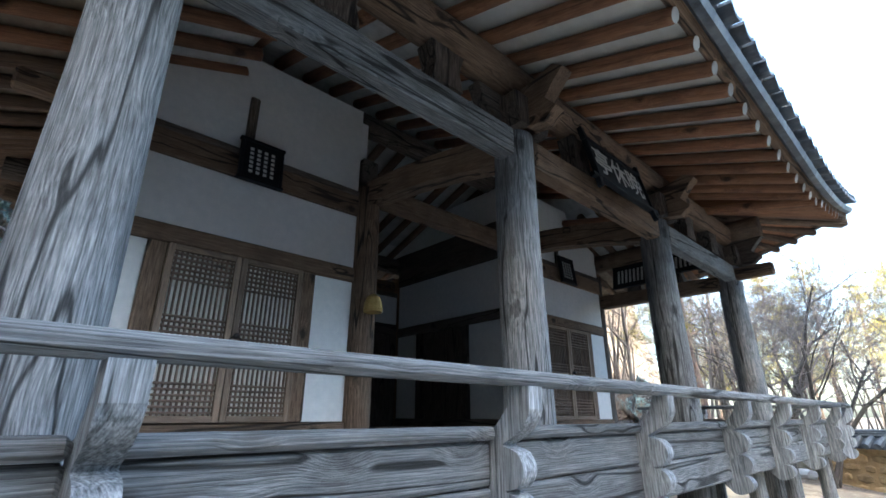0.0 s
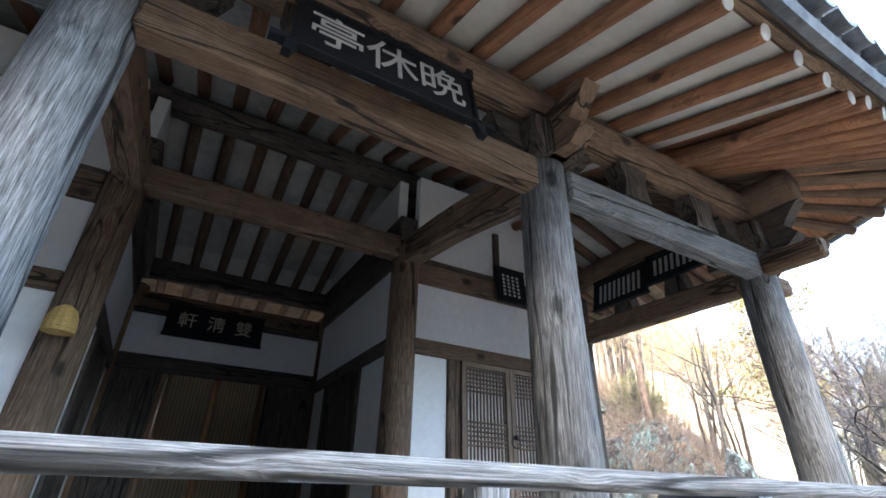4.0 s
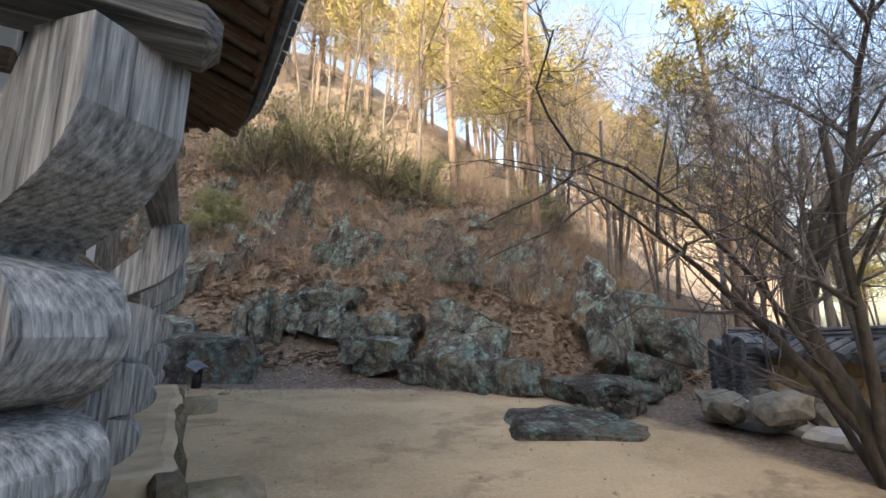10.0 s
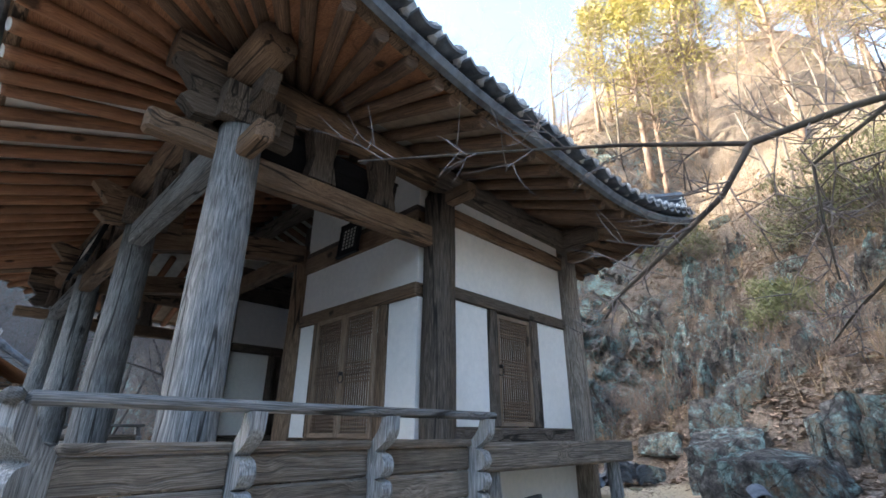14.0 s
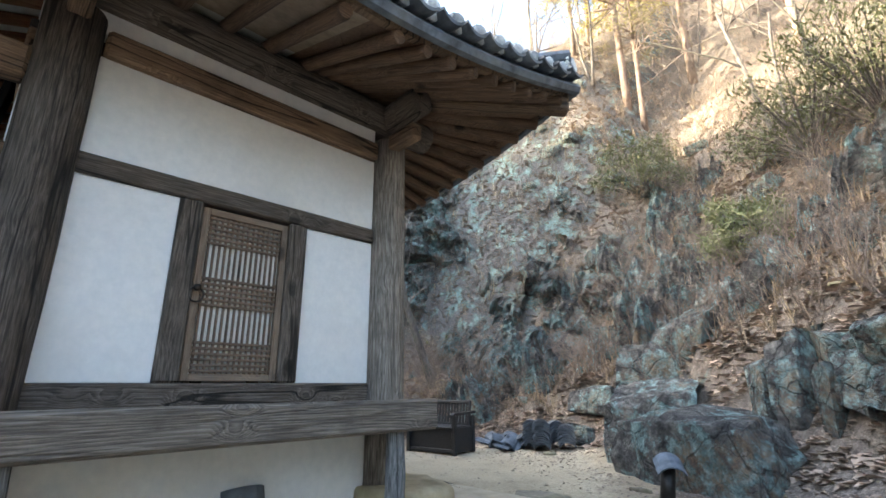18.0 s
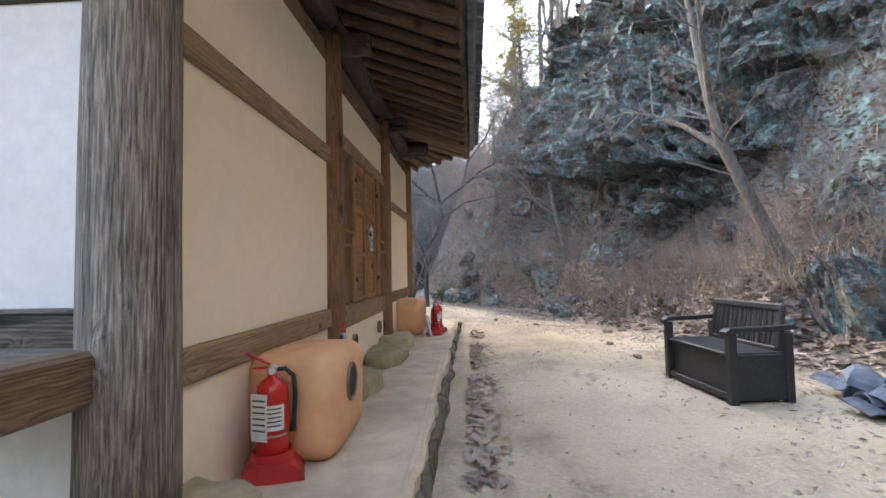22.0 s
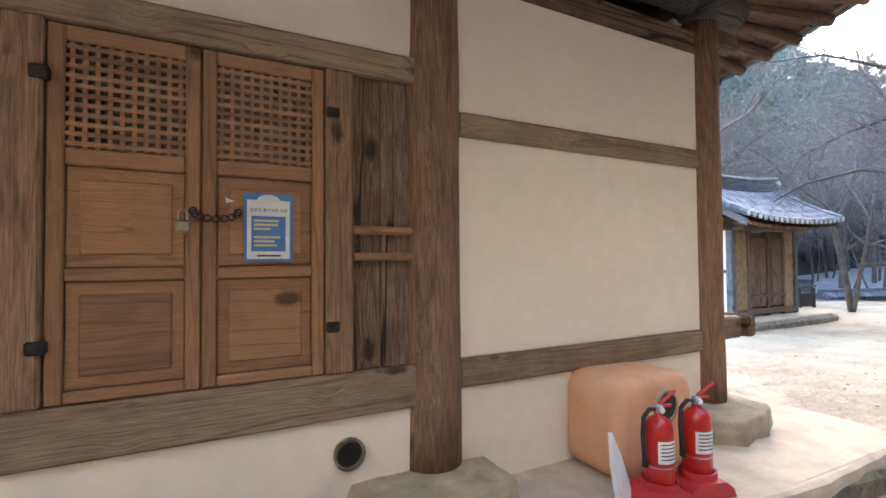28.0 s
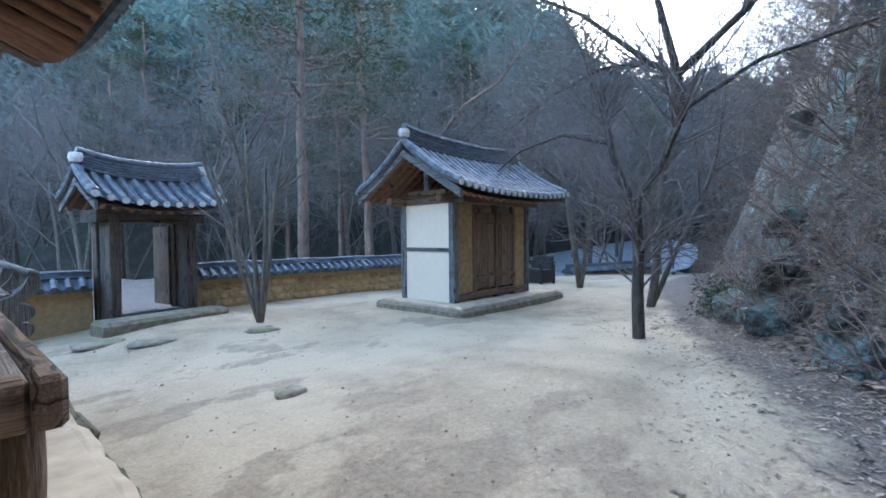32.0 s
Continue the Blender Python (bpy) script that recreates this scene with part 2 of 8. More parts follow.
    # drying cracks: thin dark lines along the grain
    cmap = N.new("ShaderNodeMapping")
    cmap.inputs["Scale"].default_value = {"x": (0.45, 1, 1), "y": (1, 0.45, 1), "z": (1, 1, 0.45)}[axis]
    L.new(kadd.outputs[0], cmap.inputs[0])
    crack = tex(6.0, 2.0, 0.5, cmap.outputs[0])
    sub = N.new("ShaderNodeMath")
    sub.operation = "SUBTRACT"
    L.new(crack.outputs["Fac"], sub.inputs[0])
    sub.inputs[1].default_value = 0.5
    ab = N.new("ShaderNodeMath")
    ab.operation = "ABSOLUTE"
    L.new(sub.outputs[0], ab.inputs[0])
    cr = N.new("ShaderNodeValToRGB")
    cr.color_ramp.elements[0].position, cr.color_ramp.elements[1].position = 0.005, 0.016
    cr.color_ramp.elements[0].color = (0.06, 0.06, 0.06, 1)
    L.new(ab.outputs[0], cr.inputs[0])
    mul = N.new("ShaderNodeMix")
    mul.data_type, mul.blend_type = "RGBA", "MULTIPLY"
    mul.inputs[0].default_value = 0.9 if kind in ("grey", "brown", "dark") else 0.3
    L.new(mx.outputs[2], mul.inputs[6])
    L.new(cr.outputs[0], mul.inputs[7])
    hsv = N.new("ShaderNodeHueSaturation")
    mr = N.new("ShaderNodeMapRange")
    mr.inputs[3].default_value, mr.inputs[4].default_value = 0.8, 1.2
    L.new(info.outputs["Random"], mr.inputs[0])
    L.new(mr.outputs[0], hsv.inputs["Value"])
    kdark = N.new("ShaderNodeMix")
    kdark.data_type, kdark.blend_type = "RGBA", "MULTIPLY"
    kdark.inputs[0].default_value = 0.9
    L.new(mul.outputs[2], kdark.inputs[6])
    L.new(bare.outputs[0], kdark.inputs[7])
    L.new(kdark.outputs[2], hsv.inputs["Color"])
    L.new(hsv.outputs[0], b.inputs["Base Color"])
    bp = N.new("ShaderNodeBump")
    bp.inputs["Strength"].default_value, bp.inputs["Distance"].default_value = ridge * (0.8 if axis == "z" else 1.0), 0.006
    relief = N.new("ShaderNodeMath")
    relief.operation = "MULTIPLY_ADD"
    L.new(cr.outputs[0], relief.inputs[0])
    relief.inputs[1].default_value = 0.9
    L.new(mix.outputs[0], relief.inputs[2])
    L.new(relief.outputs[0], bp.inputs["Height"])
    L.new(bp.outputs[0], b.inputs["Normal"])
    return m


PLASTER = surface("white_plaster", (0.70, 0.71, 0.72), (0.80, 0.80, 0.80), 18, rough=0.9, bump=0.12, bump_size=0.004, stain=(0.60, 0.58, 0.54), stain_scale=1.1, stain_amount=0.35, random_amount=0.02)
CREAM = surface("cream_plaster", (0.78, 0.69, 0.55), (0.84, 0.75, 0.61), 9, rough=0.92, bump=0.1, bump_size=0.004, stain=(0.72, 0.62, 0.48), stain_scale=0.5, stain_amount=0.5, random_amount=0.02)
CLAY = surface("orange_clay", (0.58, 0.30, 0.15), (0.70, 0.39, 0.21), 7, rough=0.9, bump=0.2, stain=(0.72, 0.46, 0.28), stain_scale=2.2, random_amount=0.03)
CEILING = surface("ceiling_plaster", (0.60, 0.59, 0.56), (0.72, 0.71, 0.68), 10, rough=0.95, bump=0.15, stain=(0.35, 0.33, 0.30), stain_scale=1.2, random_amount=0.02)
EARTHEN = surface("earthen_platform", (0.42, 0.335, 0.235), (0.64, 0.53, 0.39), 5, rough=0.95, bump=0.3, stain=(0.33, 0.27, 0.2), stain_scale=1.6, random_amount=0.05)
TILE = surface("grey_roof_tile", (0.025, 0.032, 0.042), (0.145, 0.172, 0.21), 9, rough=0.55, bump=0.35, stain=(0.23, 0.25, 0.26), stain_scale=3.0, random_amount=0.25)
LIME = surface("lime_mortar", (0.5, 0.5, 0.49), (0.72, 0.72, 0.7), 14, rough=0.9, bump=0.3, stain=(0.3, 0.3, 0.29), stain_scale=6, random_amount=0.1)
TILEEND = surface("limed_tile_end", (0.26, 0.27, 0.28), (0.62, 0.63, 0.63), 22, rough=0.85, bump=0.4, stain=(0.1, 0.11, 0.12), stain_scale=9, stain_amount=0.8, random_amount=0.3)
STONE = surface("field_stone", (0.13, 0.105, 0.075), (0.37, 0.31, 0.23), 9, rough=0.85, bump=0.8, bump_size=0.03, stain=(0.17, 0.18, 0.06), stain_scale=2.6, stain_amount=0.6, random_amount=0.25)
WALLSTONE = surface("mud_wall_stone", (0.26, 0.175, 0.085), (0.50, 0.36, 0.2), 8, rough=0.9, bump=0.6, bump_size=0.02, stain=(0.2, 0.16, 0.11), stain_scale=3, random_amount=0.3)
MUD = surface("mud_mortar", (0.30, 0.20, 0.10), (0.46, 0.33, 0.18), 12, rough=0.95, bump=0.6, bump_size=0.02, random_amount=0.05)
PAPER = surface("door_paper", (0.62, 0.60, 0.55), (0.74, 0.72, 0.67), 9, rough=0.85, bump=0.05, random_amount=0.03)
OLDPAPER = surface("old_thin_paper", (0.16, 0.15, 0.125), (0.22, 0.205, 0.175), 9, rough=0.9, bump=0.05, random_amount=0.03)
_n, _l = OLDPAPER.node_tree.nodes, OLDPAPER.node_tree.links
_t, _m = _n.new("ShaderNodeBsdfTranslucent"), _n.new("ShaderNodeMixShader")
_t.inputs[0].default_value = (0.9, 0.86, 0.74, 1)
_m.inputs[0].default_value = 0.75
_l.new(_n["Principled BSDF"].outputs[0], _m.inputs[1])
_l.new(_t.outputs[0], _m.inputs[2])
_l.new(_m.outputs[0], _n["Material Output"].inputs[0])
BLACKIRON = surface("black_iron", (0.012, 0.011, 0.011), (0.04, 0.036, 0.034), 20, rough=0.5, metal=0.6, random_amount=0.05)
BARK = surface("grey_bark", (0.055, 0.047, 0.043), (0.19, 0.165, 0.15), 18, (1, 1, 0.25), 0.9, 0.6, 0.01, (0.12, 0.13, 0.09), 2.0, 0.5, random_amount=0.2)
PINEBARK = surface("red_pine_bark", (0.09, 0.06, 0.048), (0.30, 0.22, 0.175), 12, (1, 1, 0.3), 0.9, 0.6, 0.02, (0.1, 0.08, 0.07), 0.7, 0.8, random_amount=0.2)

# ---- mesh building ----
_S = [(a, b, c) for a in (-1, 1) for b in (-1, 1) for c in (-1, 1)]


def _chamfer_faces():
    idx = {s: n for n, s in enumerate(_S)}
    v = lambda s, ax: idx[tuple(s)] * 3 + ax
    faces = []
    for ax in range(3):
        o = [n for n in range(3) if n != ax]
        for sg in (-1, 1):
            loop = []
            for p, q in ((-1, -1), (1, -1), (1, 1), (-1, 1)):
                s = [0, 0, 0]
                s[ax], s[o[0]], s[o[1]] = sg, p, q
                loop.append(v(s, ax))
            faces.append(loop)
    for ax in range(3):
        o = [n for n in range(3) if n != ax]
        for p in (-1, 1):
            for q in (-1, 1):
                s0, s1 = [0, 0, 0], [0, 0, 0]
                s0[ax], s1[ax] = -1, 1
                for s in (s0, s1):
                    s[o[0]], s[o[1]] = p, q
                faces.append([v(s0, o[0]), v(s1, o[0]), v(s1, o[1]), v(s0, o[1])])
    for s in _S:
        faces.append([v(s, 0), v(s, 1), v(s, 2)])
    pts = []
    for s in _S:
        for ax in range(3):
            pts.append(Vector([s[n] * (1.0 if n == ax else 0.8) for n in range(3)]))
    out = []
    for f in faces:
        nrm = (pts[f[1]] - pts[f[0]]).cross(pts[f[2]] - pts[f[1]])
        mid = sum((pts[k] for k in f), Vector()) / len(f)
        out.append(tuple(f) if nrm.dot(mid) > 0 else tuple(reversed(f)))
    return out


_CF = _chamfer_faces()


class Mesh:
    """Collects vertices and faces, to become one mesh."""

    def __init__(self):
        self.v, self.f = [], []

    def add(self, verts, faces, m=None):
        n = len(self.v)
        self.v += [tuple(m @ Vector(p)) for p in verts] if m is not None else [tuple(p) for p in verts]
        self.f += [tuple(n + k for k in f) for f in faces]
        return self

    def box(self, c, s, ch=0.006, m=None):
        h = [k / 2 for k in s]
        ch = min(ch, min(h) * 0.6)
        vs = []
        for sg in _S:
            for ax in range(3):
                vs.append([c[n] + sg[n] * (h[n] if n == ax else h[n] - ch) for n in range(3)])
        return self.add(vs, _CF, m)

    def tube(self, pts, radii, n=8, caps=True, m=None, flat=1.0):
        pts = [Vector(p) for p in pts]
        rs = radii if isinstance(radii, (list, tuple)) else [radii] * len(pts)
        vs, fs = [], []
        ref = None
        for k, p in enumerate(pts):
            d = (pts[min(k + 1, len(pts) - 1)] - pts[max(k - 1, 0)])
            d = d.normalized() if d.length > 1e-9 else Vector((0, 0, 1))
            if ref is None:
                ref = Vector((0, 0, 1)) if abs(d.z) < 0.9 else Vector((1, 0, 0))
            a = d.cross(ref)
            a = a.normalized() if a.length > 1e-6 else d.orthogonal().normalized()
            b = a.cross(d).normalized()
            ref = b
            for j in range(n):
                w = 2 * math.pi * j / n
                vs.append(p + a * (math.cos(w) * rs[k]) + b * (math.sin(w) * rs[k] * flat))
        for k in range(len(pts) - 1):
            for j in range(n):
                fs.append((k * n + j, k * n + (j + 1) % n, (k + 1) * n + (j + 1) % n, (k + 1) * n + j))
        if caps:
            fs.append(tuple(range(n - 1, -1, -1)))
            fs.append(tuple(len(vs) - n + j for j in range(n)))
        return self.add(vs, fs, m)

    def lathe(self, prof, n=16, m=None):
        vs, fs = [], []
        for r, z in prof:
            for j in range(n):
                w = 2 * math.pi * j / n
                vs.append((r * math.cos(w), r * math.sin(w), z))
        for k in range(len(prof) - 1):
            for j in range(n):
                fs.append((k * n + j, k * n + (j + 1) % n, (k + 1) * n + (j + 1) % n, (k + 1) * n + j))
        fs.append(tuple(range(n - 1, -1, -1)))
        fs.append(tuple(len(vs) - n + j for j in range(n)))
        return self.add(vs, fs, m)

    def prism(self, outline, axis, a, b, m=None):
        """A flat outline of (u, v), pushed from a to b along an axis; u and v are the other two axes in order."""
        k = len(outline)
        put = {0: lambda u, v, w: (w, u, v), 1: lambda u, v, w: (u, w, v), 2: lambda u, v, w: (u, v, w)}[axis]
        vs = [put(u, v, a) for u, v in outline] + [put(u, v, b) for u, v in outline]
        fs = [tuple(range(k)), tuple(range(2 * k - 1, k - 1, -1))] + [(j, j + k, (j + 1) % k + k, (j + 1) % k) for j in range(k)]
        area = sum(outline[j][0] * outline[(j + 1) % k][1] - outline[(j + 1) % k][0] * outline[j][1] for j in range(k))
        if (area > 0) == (axis != 1):
            fs = [tuple(reversed(f)) for f in fs]
        return self.add(vs, fs, m)

    def data(self, name, material, smooth=False):
        me = bpy.data.meshes.new(name)
        me.from_pydata(self.v, [], self.f)
        if material:
            me.materials.append(material)
        if smooth:
            me.polygons.foreach_set("use_smooth", [True] * len(me.polygons))
        me.update()
        return me


def part(name, mesh, material, parent=None, label="", smooth=False):
    """Links a mesh as one object, under a thing or a part."""
    ob = new(name, mesh.data(name, material, smooth))
    ob.parent = parent
    return tagged(ob, label)


def thing(name, label, category, group="", kind="", at=(0, 0, 0)):
    ob = new(name)
    ob.location = at
    ob.empty_display_size = 0.1
    return tagged(ob, label, category, group, kind)


def structure(name, mesh, material, label, category, smooth=False):
    ob = new(name, mesh.data(name, material, smooth))
    return tagged(ob, label, category, "", "structure")


def boxpart(name, lo, hi, material, parent, label="", ch=0.006):
    c = [(a + b) / 2 for a, b in zip(lo, hi)]
    return part(name, Mesh().box(c, [b - a for a, b in zip(lo, hi)], ch), material, parent, label)


# ---- ground ----
RIDGE = 62.0
FOOT = [(80, 34.0), (40, 15.0), (26, 8.8), (18, 5.6), (14.5, 5.0), (12, 6.5), (10.5, 7.7), (8.7, 8.7), (7.2, 9.5), (5.8, 10.2), (3, 10.4), (1, 10.0), (-1.2, 9.3), (-3, 8.5), (-5, 7.75), (-6.7, 6.85), (-8.3, 5.95), (-15.6, 3.4), (-24, 3.4), (-60, 6.0)]


def smooth01(t):
    t = max(0.0, min(1.0, t))
    return t * t * (3 - 2 * t)


def foot_distance(x, y):
    """Signed distance from the foot of the hillside: positive up the hill."""
    best, sign = 1e9, 1
    for (ax, ay), (bx, by) in zip(FOOT, FOOT[1:]):
        dx, dy = bx - ax, by - ay
        k = max(0.0, min(1.0, ((x - ax) * dx + (y - ay) * dy) / (dx * dx + dy * dy)))
        px, py = x - ax - k * dx, y - ay - k * dy
        d = px * px + py * py
        if d < best:
            best, sign = d, (1 if dx * py - dy * px < 0 else -1)
    return sign * math.sqrt(best)


def ground_z(x, y):
    yard = 0.12 + 0.40 * smooth01((y + 1.0) / 7.0) - 0.05 * smooth01((x - 6) / 4)
    yard += 0.28 * smooth01(-(x + 0.5) / 3.0) * smooth01((4 - y) / 5)
    n = noise.noise((x * 0.35, y * 0.35, 1.7)) * 0.06 + noise.noise((x * 1.6, y * 1.6, 4.1)) * 0.018
    d = foot_distance(x, y)
    z = yard + n + 0.5 * smooth01((d + 0.55) / 1.2) * smooth01((x - 5.5) / 1.5) * smooth01((13.2 - x) / 1.5)
    hill = 0.0
    if d > 0:
        west = smooth01((x + 34) / 16)
        cliff = smooth01((6.4 - x) / 4.5) * smooth01((x + 16) / 6)          # the steep rock face on the north side
        east = smooth01((x - 11) / 5.0)
        ledge = 0.75 * smooth01((d - 0.45) / 0.75) * (1 - 0.8 * smooth01((6.2 - x) / 2.0)) * (1 - 0.8 * east)
        rise = (0.80 - 0.3 * east * smooth01((9 - y) / 10) - 0.3 * smooth01((6.2 - x) / 2.0) * smooth01((x + 8.5) / 3.0) * smooth01((4.5 - d) / 2)) * (0.45 + 0.55 * west)
        hill = ledge + rise * max(0.0, d - 0.5)
        hill += cliff * 6.2 * smooth01((d - 2.4) / 4.5)
        hill += 0.34 * max(0.0, d - 3.6) * smooth01((x + 4) / 4) * smooth01((14 - x) / 6)
        hill += 3.3 * smooth01((d - 0.3) / 2.0) * smooth01((-5.2 - x) / 3.0) * smooth01((x + 18) / 4) * (1 - 0.6 * cliff * smooth01((d - 2.4) / 3))
        if hill > 26:
            hill = 26 + 22 * (1 - math.exp(-(hill - 26) / 22))
        rough = smooth01(d / 1.0)
        r = noise.fractal((x * 0.45, y * 0.45, hill * 0.3), 1.0, 2.0, 4) * 0.55
        r += abs(noise.noise((x * 1.3, y * 1.3, 7.7))) * 0.4 * (1 - smooth01((d - 2.0) / 6) * 0.6)
        r += noise.fractal((x * 1.9, y * 1.9, 3.3), 0.8, 2.0, 3) * 0.2
        hill += rough * r
    # the wooded mountain to the south and west, behind the stream
    u = -(x * 0.74 + y * 0.67)
    m = u - 13.0
    if m > 0 and d < 0:
        z -= 1.2 * smooth01(m / 3.0) * (1 - smooth01((m - 6) / 6)) * smooth01(-d / 3)
    mount = 0.0
    if u > 21:
        mount = RIDGE * (1 - math.exp(-(u - 21) * 0.95 / RIDGE)) * smooth01((u - 21) / 4)
        mount += noise.noise((x * 0.04, y * 0.04, 2.0)) * 4 * smooth01((u - 21) / 30)
        mount *= 1 - 0.62 * smooth01((y / max(1.0, -x) + 0.55) / 0.35)
    s2 = -y - 24
    if s2 > 0:
        mount = max(mount, min(14.0, 0.3 * s2 * smooth01(s2 / 10)))
    return z + max(hill, mount)


def spaced(lo, hi, step, reach):
    mid = list(np.arange(lo, hi + step * 0.5, step))
    a, b, s = [], [], step
    x = lo
    while x > -reach:
        s *= 1.16
        x -= s
        a.append(x)
    s, x = step, hi
    while x < reach:
        s *= 1.16
        x += s
        b.append(x)
    return list(reversed(a)) + mid + b


GX, GY = spaced(-13, 17, 0.2, 400), spaced(-4, 16, 0.2, 400)
ground_mesh = Mesh()
ground_mesh.v = [(x, y, ground_z(x, y)) for y in GY for x in GX]
nx = len(GX)
ground_mesh.f = [(j * nx + i, j * nx + i + 1, (j + 1) * nx + i + 1, (j + 1) * nx + i) for j in range(len(GY) - 1) for i in range(nx - 1)]


def ground_material():
    m = bpy.data.materials.new("ground_sand_and_litter")
    m.use_nodes = True
    nt = m.node_tree
    N, L = nt.nodes, nt.links
    b = N["Principled BSDF"]
    b.inputs["Roughness"].default_value = 0.95
    tc, geo = N.new("ShaderNodeTexCoord"), N.new("ShaderNodeNewGeometry")

    def tex(scale, detail=6.0, rough=0.6):
        n = N.new("ShaderNodeTexNoise")
        n.inputs["Scale"].default_value, n.inputs["Detail"].default_value, n.inputs["Roughness"].default_value = scale, detail, rough
        L.new(tc.outputs["Object"], n.inputs["Vector"])
        return n.outputs["Fac"]

    def ramp(fac, *stops):
        r = N.new("ShaderNodeValToRGB")
        while len(r.color_ramp.elements) < len(stops):
            r.color_ramp.elements.new(0.5)
        for e, (p, c) in zip(r.color_ramp.elements, stops):
            e.position, e.color = p, (*c, 1)
        L.new(fac, r.inputs[0])
        return r.outputs[0]

    def mixc(f, a, c):
        x = N.new("ShaderNodeMix")
        x.data_type = "RGBA"
        L.new(f, x.inputs[0])
        L.new(a, x.inputs[6])
        L.new(c, x.inputs[7])
        return x.outputs[2]

    sand = mixc(ramp(tex(0.45, 7, 0.7), (0.44, (0, 0, 0)), (0.62, (0.6, 0.6, 0.6))), mixc(ramp(tex(1.3, 4), (0.42, (0, 0, 0)), (0.66, (0.8, 0.8, 0.8))), ramp(tex(34, 8, 0.7), (0.3, (0.35, 0.275, 0.18)), (0.7, (0.62, 0.5, 0.345))), ramp(tex(20, 8), (0.3, (0.22, 0.165, 0.105)), (0.7, (0.43, 0.335, 0.225)))), ramp(tex(26, 10, 0.75), (0.34, (0.16, 0.12, 0.08)), (0.66, (0.53, 0.42, 0.295))))
    # cream dust, worn brown scars and damp patches on the trodden yard
    streak = N.new("ShaderNodeMapping")
    streak.inputs["Rotation"].default_value = (0, 0, 0.65)
    streak.inputs["Scale"].default_value = (0.8, 1.25, 1)
    L.new(tc.outputs["Object"], streak.inputs[0])
    scar = N.new("ShaderNodeTexNoise")
    scar.inputs["Scale"].default_value, scar.inputs["Detail"].default_value, scar.inputs["Roughness"].default_value = 0.8, 9.0, 0.66
    L.new(streak.outputs[0], scar.inputs["Vector"])
    sand = mixc(ramp(tex(0.3, 5, 0.6), (0.45, (0, 0, 0)), (0.6, (0.75, 0.75, 0.75))), sand, ramp(tex(40, 6, 0.7), (0.3, (0.5, 0.4, 0.265)), (0.7, (0.7, 0.58, 0.415))))
    sand = mixc(ramp(scar.outputs["Fac"], (0.56, (0, 0, 0)), (0.61, (0.7, 0.7, 0.7)), (0.68, (0.35, 0.35, 0.35))), sand, ramp(tex(28, 9, 0.75), (0.34, (0.15, 0.11, 0.075)), (0.66, (0.4, 0.31, 0.22))))
    litter = ramp(tex(21, 12, 0.88), (0.38, (0.03, 0.026, 0.023)), (0.5, (0.155, 0.125, 0.105)), (0.64, (0.42, 0.355, 0.305)))
    straw = ramp(tex(15, 12, 0.88), (0.38, (0.04, 0.034, 0.028)), (0.52, (0.2, 0.165, 0.13)), (0.66, (0.46, 0.385, 0.305)))
    litter = mixc(ramp(tex(0.55, 8, 0.75), (0.46, (0, 0, 0)), (0.62, (0.8, 0.8, 0.8))), litter, straw)
    litter = mixc(ramp(tex(3.1, 9, 0.8), (0.52, (0, 0, 0)), (0.6, (0.75, 0.75, 0.75))), litter, ramp(tex(30, 8, 0.8), (0.3, (0.03, 0.027, 0.022)), (0.7, (0.16, 0.13, 0.10))))
    rock = mixc(ramp(tex(2.6, 7), (0.5, (0, 0, 0)), (0.62, (0.9, 0.9, 0.9))), ramp(tex(9, 12, 0.78), (0.3, (0.02, 0.021, 0.024)), (0.7, (0.16, 0.155, 0.15))), ramp(tex(14, 8), (0.3, (0.09, 0.16, 0.155)), (0.7, (0.27, 0.38, 0.37))))
    sep = N.new("ShaderNodeSeparateXYZ")
    L.new(geo.outputs["Normal"], sep.inputs[0])
    steep = N.new("ShaderNodeMath")
    steep.operation = "MULTIPLY_ADD"
    L.new(tex(1.8, 6), steep.inputs[0])
    steep.inputs[1].default_value = 0.5
    L.new(sep.outputs["Z"], steep.inputs[2])
    hilly = ramp(steep.outputs[0], (0.58, (0, 0, 0)), (0.7, (1, 1, 1)))
    slope = mixc(hilly, rock, litter)
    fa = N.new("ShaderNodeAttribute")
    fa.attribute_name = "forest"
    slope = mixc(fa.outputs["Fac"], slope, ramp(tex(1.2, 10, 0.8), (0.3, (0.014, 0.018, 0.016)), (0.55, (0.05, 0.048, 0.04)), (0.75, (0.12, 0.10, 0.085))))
    at = N.new("ShaderNodeAttribute")
    at.attribute_name = "hill"
    add = N.new("ShaderNodeMath")
    add.operation = "MULTIPLY_ADD"
    L.new(tex(1.4, 9, 0.72), add.inputs[0])
    add.inputs[1].default_value = 1.1
    L.new(at.outputs["Fac"], add.inputs[2])
    L.new(mixc(ramp(add.outputs[0], (0.68, (0, 0, 0)), (0.98, (1, 1, 1))), sand, slope), b.inputs["Base Color"])
    bp = N.new("ShaderNodeBump")
    bp.inputs["Strength"].default_value, bp.inputs["Distance"].default_value = 0.9, 0.05
    L.new(tex(7, 12, 0.72), bp.inputs["Height"])
    L.new(bp.outputs[0], b.inputs["Normal"])
    return m


